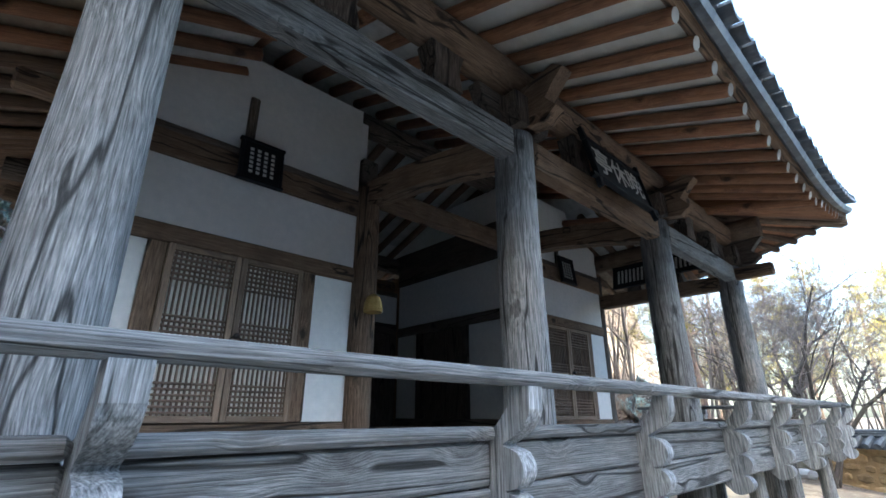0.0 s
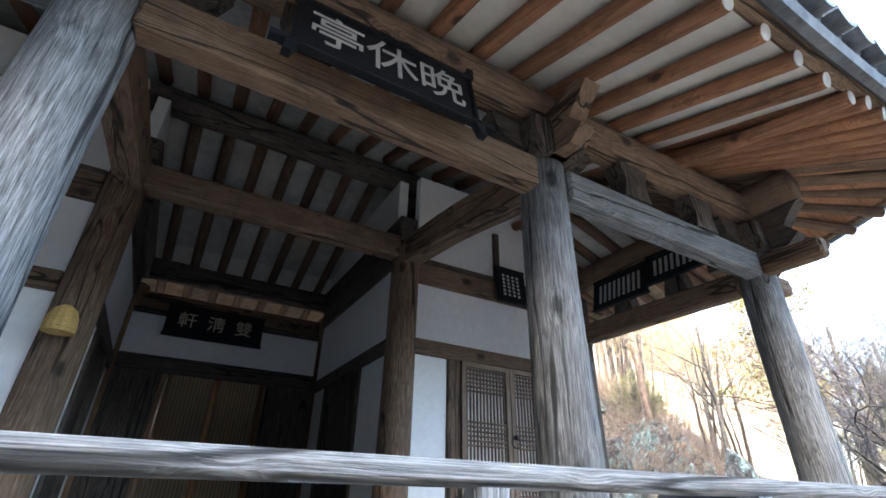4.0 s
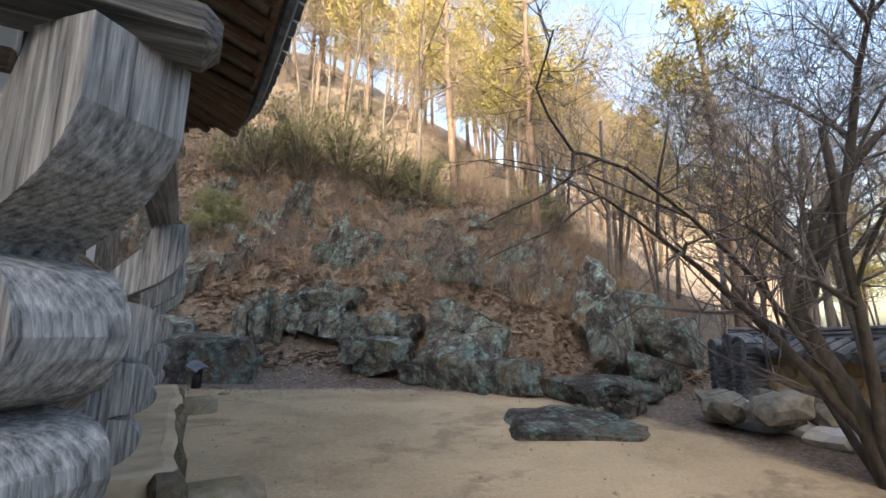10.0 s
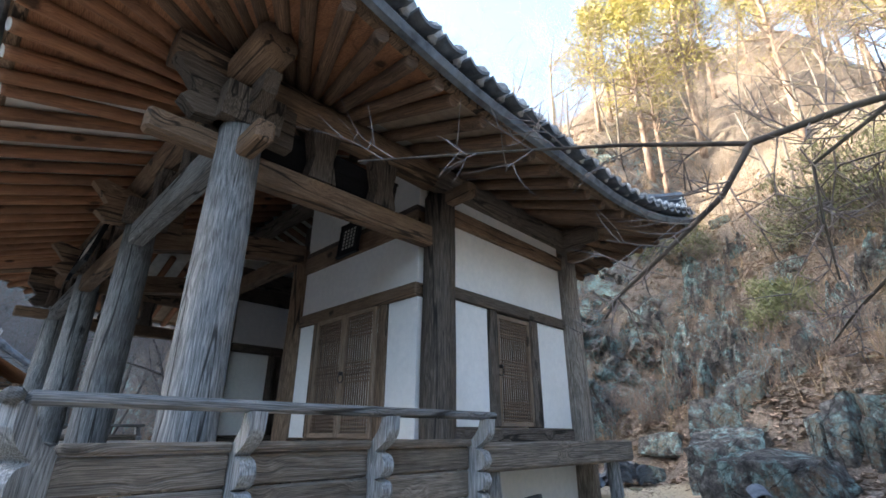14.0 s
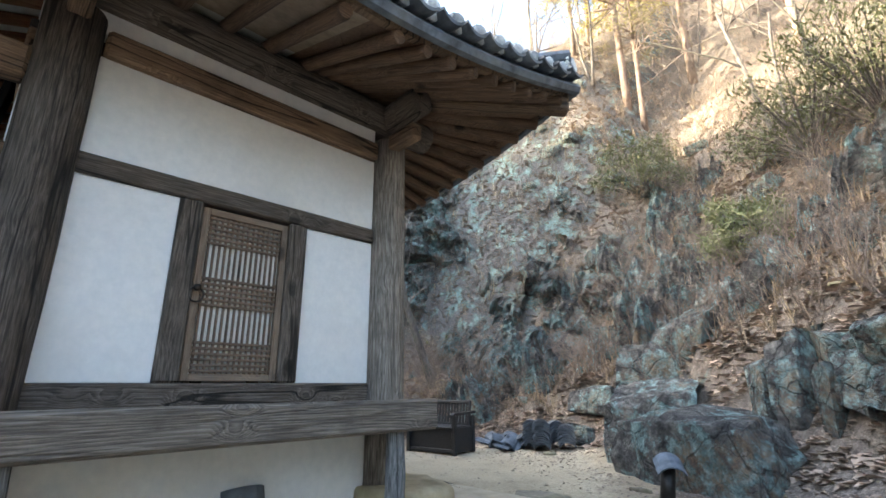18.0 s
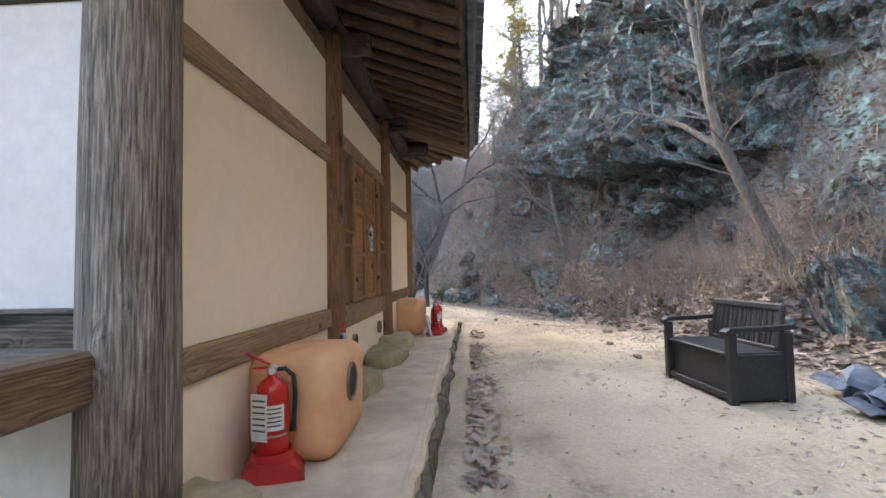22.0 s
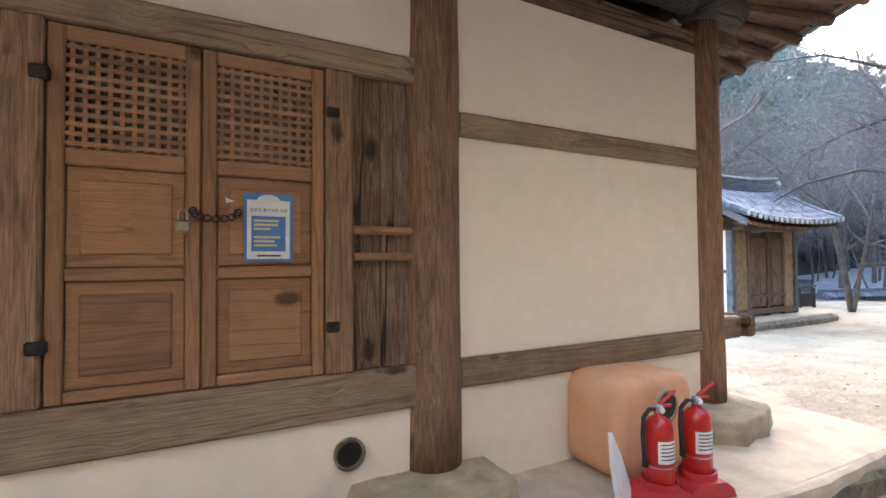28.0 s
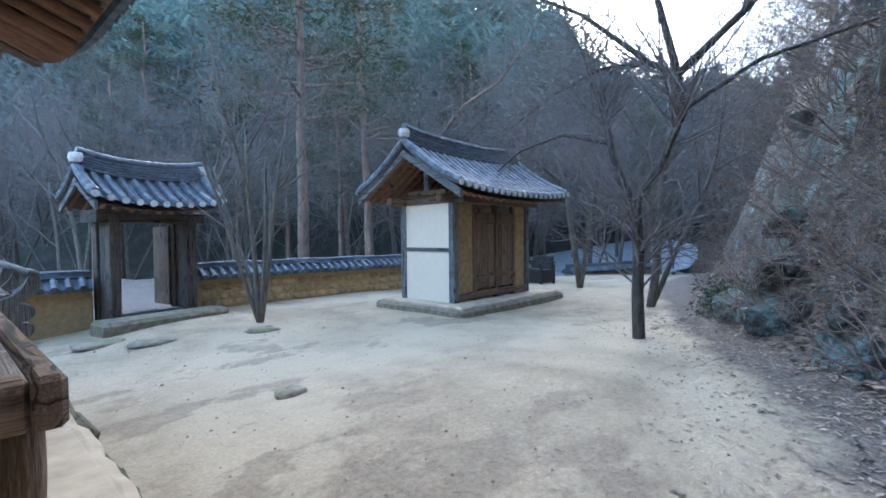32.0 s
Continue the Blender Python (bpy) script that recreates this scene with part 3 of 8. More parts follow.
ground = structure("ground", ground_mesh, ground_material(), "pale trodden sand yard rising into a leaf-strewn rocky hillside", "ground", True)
attr = ground.data.attributes.new("hill", "FLOAT", "POINT")
attr.data.foreach_set("value", [smooth01((max(foot_distance(x, y) + 0.8 * max(smooth01((-1 - x) / 2), smooth01((x - 7) / 1.5)), -(x * 0.74 + y * 0.67) - 12.5, (-3.2 - y) * 2.5, x - 12.4 - 0.8 * smooth01((1.5 - y) / 2)) + 0.5) / 1.4) for y in GY for x in GX])

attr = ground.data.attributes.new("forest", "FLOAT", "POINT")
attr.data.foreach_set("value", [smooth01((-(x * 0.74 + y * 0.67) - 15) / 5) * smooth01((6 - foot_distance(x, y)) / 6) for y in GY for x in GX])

# ---- pavilion: frame ----
CX, MX = (0.0, 2.33, 4.66, 7.0), (0.0, 2.3, 4.6, 6.93)
CY, MY, BY = 1.10, 2.97, 5.42
FLOOR, PLAT = 1.40, 0.72


def column_mesh(x, y, z0, z1, r0, r1, lean=(0, 0), seed=0):
    pts, rs = [], []
    for k in range(12):
        t = k / 11
        w = noise.noise((seed * 3.1, t * 2.2, 0.5))
        pts.append((x + lean[0] * (1 - t) + 0.018 * w, y + lean[1] * (1 - t) + 0.014 * noise.noise((seed * 1.7, t * 2, 8)), z0 + (z1 - z0) * t))
        rs.append(r0 + (r1 - r0) * t + 0.006 * noise.noise((seed, t * 5, 3)))
    return Mesh().tube(pts, rs, 20)


def blob(mesh, c, s, seed, sub=2, rough=0.22, flat_top=0.0):
    """A lumpy boulder in a mesh."""
    bm = bmesh.new()
    bmesh.ops.create_icosphere(bm, subdivisions=sub, radius=1.0)
    for v in bm.verts:
        p = v.co.copy()
        k = 1 + rough * noise.noise(p * 1.3 + Vector((seed * 7.3, seed, 0))) + rough * 0.5 * noise.noise(p * 3.1 + Vector((0, seed * 3, 1)))
        q = Vector((math.copysign(abs(p.x) ** 0.7, p.x), math.copysign(abs(p.y) ** 0.7, p.y), math.copysign(abs(p.z) ** 0.7, p.z))) * k
        if flat_top and q.z > 1 - flat_top:
            q.z = 1 - flat_top + (q.z - 1 + flat_top) * 0.15
        v.co = Vector((c[0] + q.x * s[0], c[1] + q.y * s[1], c[2] + q.z * s[2]))
    bm.verts.index_update()
    mesh.add([v.co for v in bm.verts], [[v.index for v in f.verts] for f in bm.faces])
    bm.free()
    return mesh


def slab(c, a, b, h, seed, turn=0.0):
    """A flat-topped rough stone: an uneven outline with worn upper edges. c: the middle of its top."""
    rng = random.Random(seed)
    n = 18
    out = []
    for k in range(n):
        w = 2 * math.pi * k / n
        q = (abs(math.cos(w)) ** 3.2 + abs(math.sin(w)) ** 3.2) ** (-1 / 3.2) * rng.uniform(0.9, 1.06)
        out.append((a * q * math.cos(w), b * q * math.sin(w)))
    m = Mesh()
    M = pose(c[0], c[1], c[2], 0, 0, turn)
    tiers = ((1.05, -h), (1.03, -h * 0.5), (1.0, -0.035), (0.95, -0.008), (0.6, 0.0))
    m.v = [tuple(M @ Vector((x * k, y * k, z + 0.014 * noise.noise((x * 4 + seed, y * 4, z * 9))))) for k, z in tiers for x, y in out]
    m.f = [(t * n + i, t * n + (i + 1) % n, (t + 1) * n + (i + 1) % n, (t + 1) * n + i) for t in range(len(tiers) - 1) for i in range(n)]
    m.f += [tuple((len(tiers) - 1) * n + i for i in range(n)), tuple(reversed(range(n)))]
    return m


SLAB = surface("earthy_stone_slab", (0.24, 0.19, 0.115), (0.44, 0.355, 0.235), 8, rough=0.9, bump=0.6, bump_size=0.02, stain=(0.24, 0.22, 0.09), stain_scale=2.4, stain_amount=0.45, random_amount=0.12)


def column(x, y, z0, z1, r0, r1, material, label, group, lean=(0, 0), seed=0, plinth=0.2):
    ob = part("column", column_mesh(x, y, z0, z1, r0, r1, lean, seed), material, None, label, True)
    tagged(ob, "", "column", group)
    st = part("plinth_stone", slab((x + lean[0] + (0.08 if plinth > 0.25 else 0), y + lean[1] + (0.1 if plinth > 0.25 else 0), z0 + 0.012), plinth * 1.4, plinth * 1.15, 0.3, seed + 3, 8 * math.sin(seed)), SLAB, None, "rough mossy field stone under a wooden column", True)
    tagged(st, "", "stone", "plinth stones of the pavilion")
    return ob


LEAN = {3: (0.05, 0.0)}
for k in range(4):
    column(CX[k], CY, 0.32, 3.62, 0.162, 0.14, wood("grey", "z"), "weathered grey round timber column of the open veranda", "veranda columns", LEAN.get(k, (0, 0)), k + 1)
for k in range(4):
    column(MX[k], MY + (0.14 if k in (0, 3) else 0.0), 0.6, 3.72, 0.165 if k in (0, 3) else 0.14, 0.15 if k in (0, 3) else 0.13, wood("dark" if k in (0, 3) else "brown", "z"), "dark brown timber column between the rooms and the veranda", "inner columns", (0, 0), k + 11)
for k in range(4):
    column((0.02, 2.33, 4.66, 6.93)[k], BY + (0.04 if k == 3 else 0.02), 0.86, 3.72, (0.15, 0.165, 0.165, 0.165)[k], (0.14, 0.15, 0.15, 0.15)[k], wood("drift" if k == 3 else "warm", "z"), "brown timber column of the rear wall on a field stone", "rear columns", (0, 0), k + 21, 0.29)

frame_b = thing("roof_frame", "brown timber beams, purlins and brackets under the roof", "timber frame", kind="structure")


def beam(name, a, b, w, h, kind="brown", parent=None, ch=0.02, bend=0.0):
    """A squared beam from a to b, through the middle of its section."""
    a, b = Vector(a), Vector(b)
    d = b - a
    n = d.length
    mesh = Mesh()
    if bend == 0:
        mesh.box((0, 0, 0), (n, w, h), ch)
    else:
        k = 10
        top = [(-n / 2 + n * j / k, bend * math.sin(math.pi * j / k) + h / 2) for j in range(k + 1)]
        low = [(-n / 2 + n * j / k, bend * math.sin(math.pi * j / k) - h / 2) for j in range(k, -1, -1)]
        mesh.prism(top + low, 1, -w / 2, w / 2)
    ob = part(name, mesh, wood(kind, "x"), parent if parent is not None else frame_b)
    yaw, pitch = math.atan2(d.y, d.x), math.asin(d.z / n)
    ob.matrix_basis = Matrix.LocRotScale((a + b) / 2, Euler((0, -pitch, yaw)), None)
    return ob


def log(name, a, b, r, kind="brown", parent=None, n=14):
    a, b = Vector(a), Vector(b)
    d = b - a
    ln = d.length
    k = 6
    mesh = Mesh().tube([(-ln / 2 + ln * j / k, 0.01 * noise.noise((a.x + j, a.y, 1)), 0.01 * noise.noise((a.y + j, 2, a.x))) for j in range(k + 1)], r, n)
    ob = part(name, mesh, wood(kind, "x"), parent if parent is not None else frame_b, "", True)
    ob.matrix_basis = Matrix.LocRotScale((a + b) / 2, Euler((0, -math.asin(d.z / ln), math.atan2(d.y, d.x))), None)
    return ob


# lintel beams and purlins along the front, sides and back
for k in range(3):
    beam("tie_beam", (CX[k] + 0.12, CY - 0.04, 3.35), (CX[k + 1] - 0.12, CY - 0.04, 3.35), 0.15, 0.22, "brown" if k == 1 else "grey")
    log("purlin", (CX[k] - (0.5 if k == 0 else 0), CY - 0.05, 3.9), (CX[k + 1] + (0.5 if k == 2 else 0), CY - 0.05, 3.9), 0.14)
    for q in range(1, 3):
        x = CX[k] + (CX[k + 1] - CX[k]) * q / 3
        part("bracket_block", Mesh().prism([(x - 0.13, 3.46), (x + 0.13, 3.46), (x + 0.10, 3.6), (x + 0.14, 3.74), (x - 0.14, 3.74), (x - 0.10, 3.6)], 1, CY - 0.12, CY + 0.02), wood("dark", "z"), frame_b)
    log("purlin", (MX[k] - (0.5 if k == 0 else 0), BY, 3.95), (MX[k + 1] + (0.5 if k == 2 else 0), BY, 3.95), 0.13, "dark")
    beam("tie_beam", (MX[k] + 0.1, BY, 3.55), (MX[k + 1] - 0.1, BY, 3.55), 0.15, 0.2, "brown")
    log("purlin", (MX[k] - 0.05, 3.27, 4.72), (MX[k + 1] + 0.05, 3.27, 4.72), 0.13, "dark")
beam("hall_beam", (2.38, MY, 3.70), (4.52, MY, 3.70), 0.16, 0.22, "brown")
for k, x in enumerate((0.0, 6.93)):
    log("purlin", (x, 0.6, 3.93), (x, MY, 3.93), 0.14)
    log("purlin", (x, MY, 3.95), (x, 5.9, 3.95), 0.14, "dark")
    beam("tie_beam", (x, CY + 0.1, 3.25), (x, MY + 0.0, 3.27), 0.14, 0.2, "brown")
    beam("tie_beam", (x, MY + 0.3, 3.58), (x, BY - 0.12, 3.58), 0.14, 0.17, "brown")
    for q in (0.35, 0.68):
        y = CY + (MY - CY) * q
        part("bracket_block", Mesh().prism([(y - 0.12, 3.36), (y + 0.12, 3.36), (y + 0.08, 3.55), (y + 0.13, 3.79), (y - 0.13, 3.79), (y - 0.08, 3.55)], 0, x - 0.07, x + 0.07), wood("dark", "z"), frame_b)
for x in (2.33, 4.63):
    beam("curved_brace_beam", (x, CY + 0.08, 3.38), (x, MY - 0.05, 3.66), 0.17, 0.24, "brown", bend=0.04)
    beam("cross_beam", (x, MY, 3.95), (x, BY, 3.95), 0.2, 0.3, "dark")
# carved bracket arms and capitals on the veranda columns
for k in range(4):
    x = CX[k]
    part("capital_block", Mesh().prism([(x - 0.15, 3.46), (x + 0.15, 3.46), (x + 0.2, 3.6), (x + 0.2, 3.7), (x - 0.2, 3.7), (x - 0.2, 3.6)], 1, CY - 0.2, CY + 0.2), wood("dark", "z"), frame_b)
    out = [(CY + 0.35, 3.46), (CY + 0.35, 3.78), (CY - 0.2, 3.8), (CY - 0.42, 3.86), (CY - 0.5, 3.8), (CY - 0.42, 3.72), (CY - 0.34, 3.62), (CY - 0.42, 3.52), (CY - 0.32, 3.44), (CY - 0.18, 3.46)]
    part("carved_bracket", Mesh().prism(out, 0, x - 0.06, x + 0.06), wood("brown" if k in (1, 2) else "dark", "y"), frame_b)
    out = [(x - 0.42, 3.74), (x - 0.36, 3.6), (x - 0.2, 3.54), (x + 0.2, 3.54), (x + 0.36, 3.6), (x + 0.42, 3.74)]
    part("carved_bracket", Mesh().prism(out, 1, CY - 0.05, CY + 0.05), wood("dark", "x"), frame_b)
for x in (0.0, 6.93):
    for y in (CY, MY + 0.14, BY):
        s = 1 if x > 1 else -1
        beam("beam_end", (x + s * 0.1, y, 3.28 if y == CY else 3.68), (x + s * (0.5 if y == CY else 0.45), y, 3.28 if y == CY else 3.68), 0.12, 0.15, "brown")
    beam("beam_end", (x, CY - 0.1, 3.33), (x, CY - 0.55, 3.33), 0.12, 0.16, "brown")
for k in (1, 2):
    beam("beam_end", (MX[k], BY + 0.08, 3.68), (MX[k], BY + 0.42, 3.68), 0.12, 0.18, "dark")

# ---- pavilion: walls ----
def framed_wall(name, label, axis, face, inner, timber, panels, plaster):
    """A wall of plaster panels and timbers. Along x (axis 0) or y (axis 1); face: the outer plane."""
    w = thing(name, label, "wall", kind="structure")
    def lohi(a0, a1, z0, z1, proud):
        f = face + (proud if face > inner else -proud)
        lo, hi = min(f, inner), max(f, inner)
        return ((a0, lo, z0), (a1, hi, z1)) if axis == 0 else ((lo, a0, z0), (hi, a1, z1))
    for a0, a1, z0, z1, kind in timber:
        lo, hi = lohi(a0, a1, z0, z1, 0.03)
        long_up = (z1 - z0) > (a1 - a0)
        boxpart("post" if long_up else "rail_beam", lo, hi, wood(kind, "z" if long_up else ("x" if axis == 0 else "y")), w, "", 0.012)
    for a0, a1, z0, z1 in panels:
        lo, hi = lohi(a0, a1, z0, z1, 0.0)
        boxpart("plaster_panel", lo, hi, plaster, w, "", 0.003)
    return w


for k, (name, x0, x1) in enumerate((("wall_veranda_west", 0.0, 2.3), ("wall_veranda_east", 4.6, 6.93))):
    a, b = x0 + 0.12, x1 - 0.12
    d0, d1 = (0.62, 1.66) if k == 0 else (5.2, 6.27)
    j0, j1 = d0 - 0.13, d1 + 0.13
    framed_wall(name, "white plaster wall with dark timber rails beside a lattice door", 0, 2.95, 3.05,
                [(a, b, 1.38, 1.49, "brown"), (a, b, 2.715, 2.855, "brown"), (j0, d0, 1.49, 2.715, "brown"), (d1, j1, 1.49, 2.715, "brown"), (a, b, 3.39, 3.60, "brown"), (a + 0.9, a + 0.98, 3.6, 4.2, "dark"), (a, b, 3.6, 3.66, "dark")],
                [(a, j0, 1.49, 2.715), (j1, b, 1.49, 2.715), (a, b, 2.855, 3.39), (a, b, 3.66, 4.62)], PLASTER)
for name, x, s in (("wall_east", 6.93, -1), ("wall_west", 0.0, 1)):
    framed_wall(name, "white plaster side wall framed by dark weathered timber", 1, x, x + s * 0.1,
                [(3.2, 5.3, 1.42, 1.59, "dark"), (3.2, 5.3, 2.73, 2.855, "dark"), (3.81, 3.95, 1.59, 2.73, "dark"), (4.55, 4.69, 1.59, 2.73, "dark")],
                [(3.2, 3.81, 1.59, 2.73), (4.69, 5.3, 1.59, 2.73), (3.2, 5.3, 2.855, 3.5), (3.2, 5.3, 3.66, 3.84), (3.1, 5.3, 0.6, 1.42)], PLASTER)
rear = framed_wall("wall_north", "cream plaster rear wall with brown timber rails", 0, 5.5, 5.36,
                   [(4.7, 6.8, 2.61, 2.745, "pale"), (0.15, 2.2, 2.6, 2.73, "pale"), (4.7, 6.8, 1.255, 1.405, "pale"), (0.15, 2.2, 1.25, 1.405, "pale"),
                    (2.4, 4.5, 2.84, 2.97, "pale"), (2.4, 4.5, 1.19, 1.40, "pale"), (3.94, 4.06, 1.4, 2.84, "warm"), (2.78, 2.91, 1.4, 2.84, "warm"),
                    (4.38, 4.5, 1.4, 2.84, "warm"), (2.4, 2.47, 1.4, 2.84, "warm"), (4.06, 4.38, 2.06, 2.1, "door"), (4.06, 4.38, 1.93, 1.97, "door"), (2.47, 2.78, 2.06, 2.1, "door"), (2.47, 2.78, 1.93, 1.97, "door")],
                   [(4.7, 6.8, 2.745, 3.46), (0.15, 2.2, 2.73, 3.46), (4.7, 6.8, 1.405, 2.61), (0.15, 2.2, 1.405, 2.6), (2.4, 4.5, 2.97, 3.38)], CREAM)
for x0, x1 in ((4.06, 4.38), (2.47, 2.78)):
    for j in range(2):
        boxpart("side_board", (x0 + 0.16 * j, 5.43, 1.4), (x0 + 0.16 * j + 0.157, 5.485 - 0.003 * j, 2.84), wood("brown", "z"), rear)
for x0, x1, z1 in ((4.7, 6.8, 1.255), (0.15, 2.2, 1.25), (2.4, 4.5, 1.19)):
    boxpart("lower_wall", (x0, 5.37, 0.6), (x1, 5.5, z1), CREAM, rear, "cream plaster skirting under the sill beam")
for x in (2.8, 4.0):
    pipe = Mesh().tube([(0, 0, 0), (0, 0.05, 0)], 0.075, 18, False).tube([(0, 0, 0), (0, 0.05, 0)], 0.062, 18, False)
    ob = part("flue_pipe", pipe, STONE, rear, "round flue opening in the skirting")
    ob.location = (x, 5.48, 1.02)
    ob = part("flue_hole", Mesh().tube([(0, 0, 0), (0, 0.006, 0)], 0.062, 18), BLACKIRON, rear)
    ob.location = (x, 5.5, 1.02)
# inner walls of the hall and the rooms behind
for name, x in (("wall_hall_west", 2.3), ("wall_hall_east", 4.6)):
    framed_wall(name, "plaster wall of the open hall with dark timber rails", 1, x + (0.05 if x < 3 else -0.05), x - (0.05 if x < 3 else -0.05),
                [(3.1, 5.3, 1.38, 1.5, "dark"), (3.1, 5.3, 2.72, 2.86, "dark"), (3.1, 5.3, 3.55, 3.8, "dark"), (3.72, 3.84, 1.5, 2.72, "dark"), (4.7, 4.82, 1.5, 2.72, "dark")],
                [(3.1, 3.72, 1.5, 2.72), (4.82, 5.3, 1.5, 2.72), (3.1, 5.3, 2.86, 3.55), (3.1, 5.3, 4.1, 4.6)], PLASTER)
    boxpart("board_door", (x - 0.025, 3.84, 1.5), (x + 0.025, 4.7, 2.72), wood("dark", "z"), bpy.data.objects[name], "dark wooden hall door, closed")
framed_wall("wall_hall_back", "inner face of the rear hall wall with a white plaster band", 0, 5.30, 5.36,
            [(2.4, 4.5, 3.37, 3.44, "dark"), (2.4, 4.5, 2.75, 2.92, "dark"), (2.4, 2.86, 1.4, 2.75, "dark"), (3.97, 4.5, 1.4, 2.75, "dark")], [(2.4, 4.5, 2.92, 3.37)], PLASTER)

# floors
floor = thing("floor", "worn grey wooden veranda floor of long planks", "floor", kind="structure")
y = 0.46
while y < 2.9:
    boxpart("plank", (-0.5, y, FLOOR - 0.05), (7.5, y + 0.236, FLOOR), wood("grey", "x"), floor, "", 0.004)
    y += 0.24
x = 2.36
while x < 4.5:
    boxpart("plank", (x, 2.92, FLOOR - 0.05), (x + 0.236, 5.3, FLOOR), wood("dark", "y"), floor, "", 0.004)
    x += 0.24
for x0, x1 in ((0.05, 2.25), (4.65, 6.88)):
    boxpart("room_floor", (x0, 3.05, FLOOR - 0.05), (x1, 5.36, FLOOR + 0.02), EARTHEN, floor)

# ---- pavilion: doors ----
def lattice_leaf(parent, u0, u1, z0, z1, axis, plane, out, bands, bars, kind="lattice"):
    """One leaf: a frame, thin upright bars, cross bars in bands, and paper behind. out: +1 or -1, the way it faces."""
    fw, dp = 0.045, 0.035
    def put(name, a0, a1, b0, b1, p0, p1, material):
        q0, q1 = plane + out * p0, plane + out * p1
        lo, hi = min(q0, q1), max(q0, q1)
        if axis == 0:
            return boxpart(name, (a0, lo, b0), (a1, hi, b1), material, leaf, "", 0.003)
        return boxpart(name, (lo, a0, b0), (hi, a1, b1), material, leaf, "", 0.003)
    leaf = new("door_leaf")
    leaf.parent = parent
    hax = "x" if axis == 0 else "y"
    put("stile", u0, u0 + fw, z0, z1, 0, dp, wood(kind, "z"))
    put("stile", u1 - fw, u1, z0, z1, 0, dp, wood(kind, "z"))
    put("cross_rail", u0 + fw, u1 - fw, z0, z0 + fw, 0, dp, wood(kind, hax))
    put("cross_rail", u0 + fw, u1 - fw, z1 - fw, z1, 0, dp, wood(kind, hax))
    put("paper", u0 + fw, u1 - fw, z0 + fw, z1 - fw, -0.004, 0.004, PAPER)
    for k in range(bars):
        c = u0 + fw + (u1 - u0 - 2 * fw) * (k + 0.5) / bars
        put("bar", c - 0.0075, c + 0.0075, z0 + fw, z1 - fw, 0.004, 0.02, wood("bars", "z"))
    for b0, b1, n in bands:
        for k in range(n):
            c = z0 + fw + (z1 - z0 - 2 * fw) * (b0 + (b1 - b0) * (k + 0.5) / n)
            put("bar", u0 + fw, u1 - fw, c - 0.0085, c + 0.0085, 0.006, 0.022, wood("bars", hax))
    return leaf


def ring_handle(parent, at, axis, r=0.045):
    pts = [(r * math.cos(w), 0, r * math.sin(w)) for w in [2 * math.pi * k / 18 for k in range(19)]]
    mesh = Mesh().tube(pts, 0.006, 6, False).tube([(0, -0.02, r), (0, 0.015, r)], 0.02, 10)
    ob = part("ring_handle", mesh, BLACKIRON, parent, "black iron pull ring", True)
    ob.location = at
    ob.rotation_euler = (0, 0, 0 if axis == 0 else radians(90))


BANDS3 = ((0.0, 0.2, 6), (0.4, 0.6, 6), (0.8, 1.0, 6))
for k, (u0, um, u1) in enumerate(((0.62, 1.14, 1.66), (5.2, 5.735, 6.27))):
    d = thing("door_%d" % (k + 1), "closed pair of brown lattice doors with paper backing", "door", kind="structure")
    lattice_leaf(d, u0, um - 0.003, 1.49, 2.71, 0, 2.93, -1, BANDS3, 12)
    lattice_leaf(d, um + 0.003, u1, 1.49, 2.71, 0, 2.93, -1, BANDS3, 12)
    ring_handle(d, (um + 0.03, 2.88, 2.05), 0)
d = thing("door_3", "closed narrow lattice door in the side wall", "door", kind="structure")
lattice_leaf(d, 3.955, 4.545, 1.6, 2.705, 1, 6.905, 1, BANDS3, 14)
ring_handle(d, (6.955, 3.975, 2.12), 1)
d = thing("door_4", "closed narrow lattice door in the west side wall", "door", kind="structure")
lattice_leaf(d, 3.955, 4.545, 1.6, 2.705, 1, 0.025, -1, BANDS3, 14)

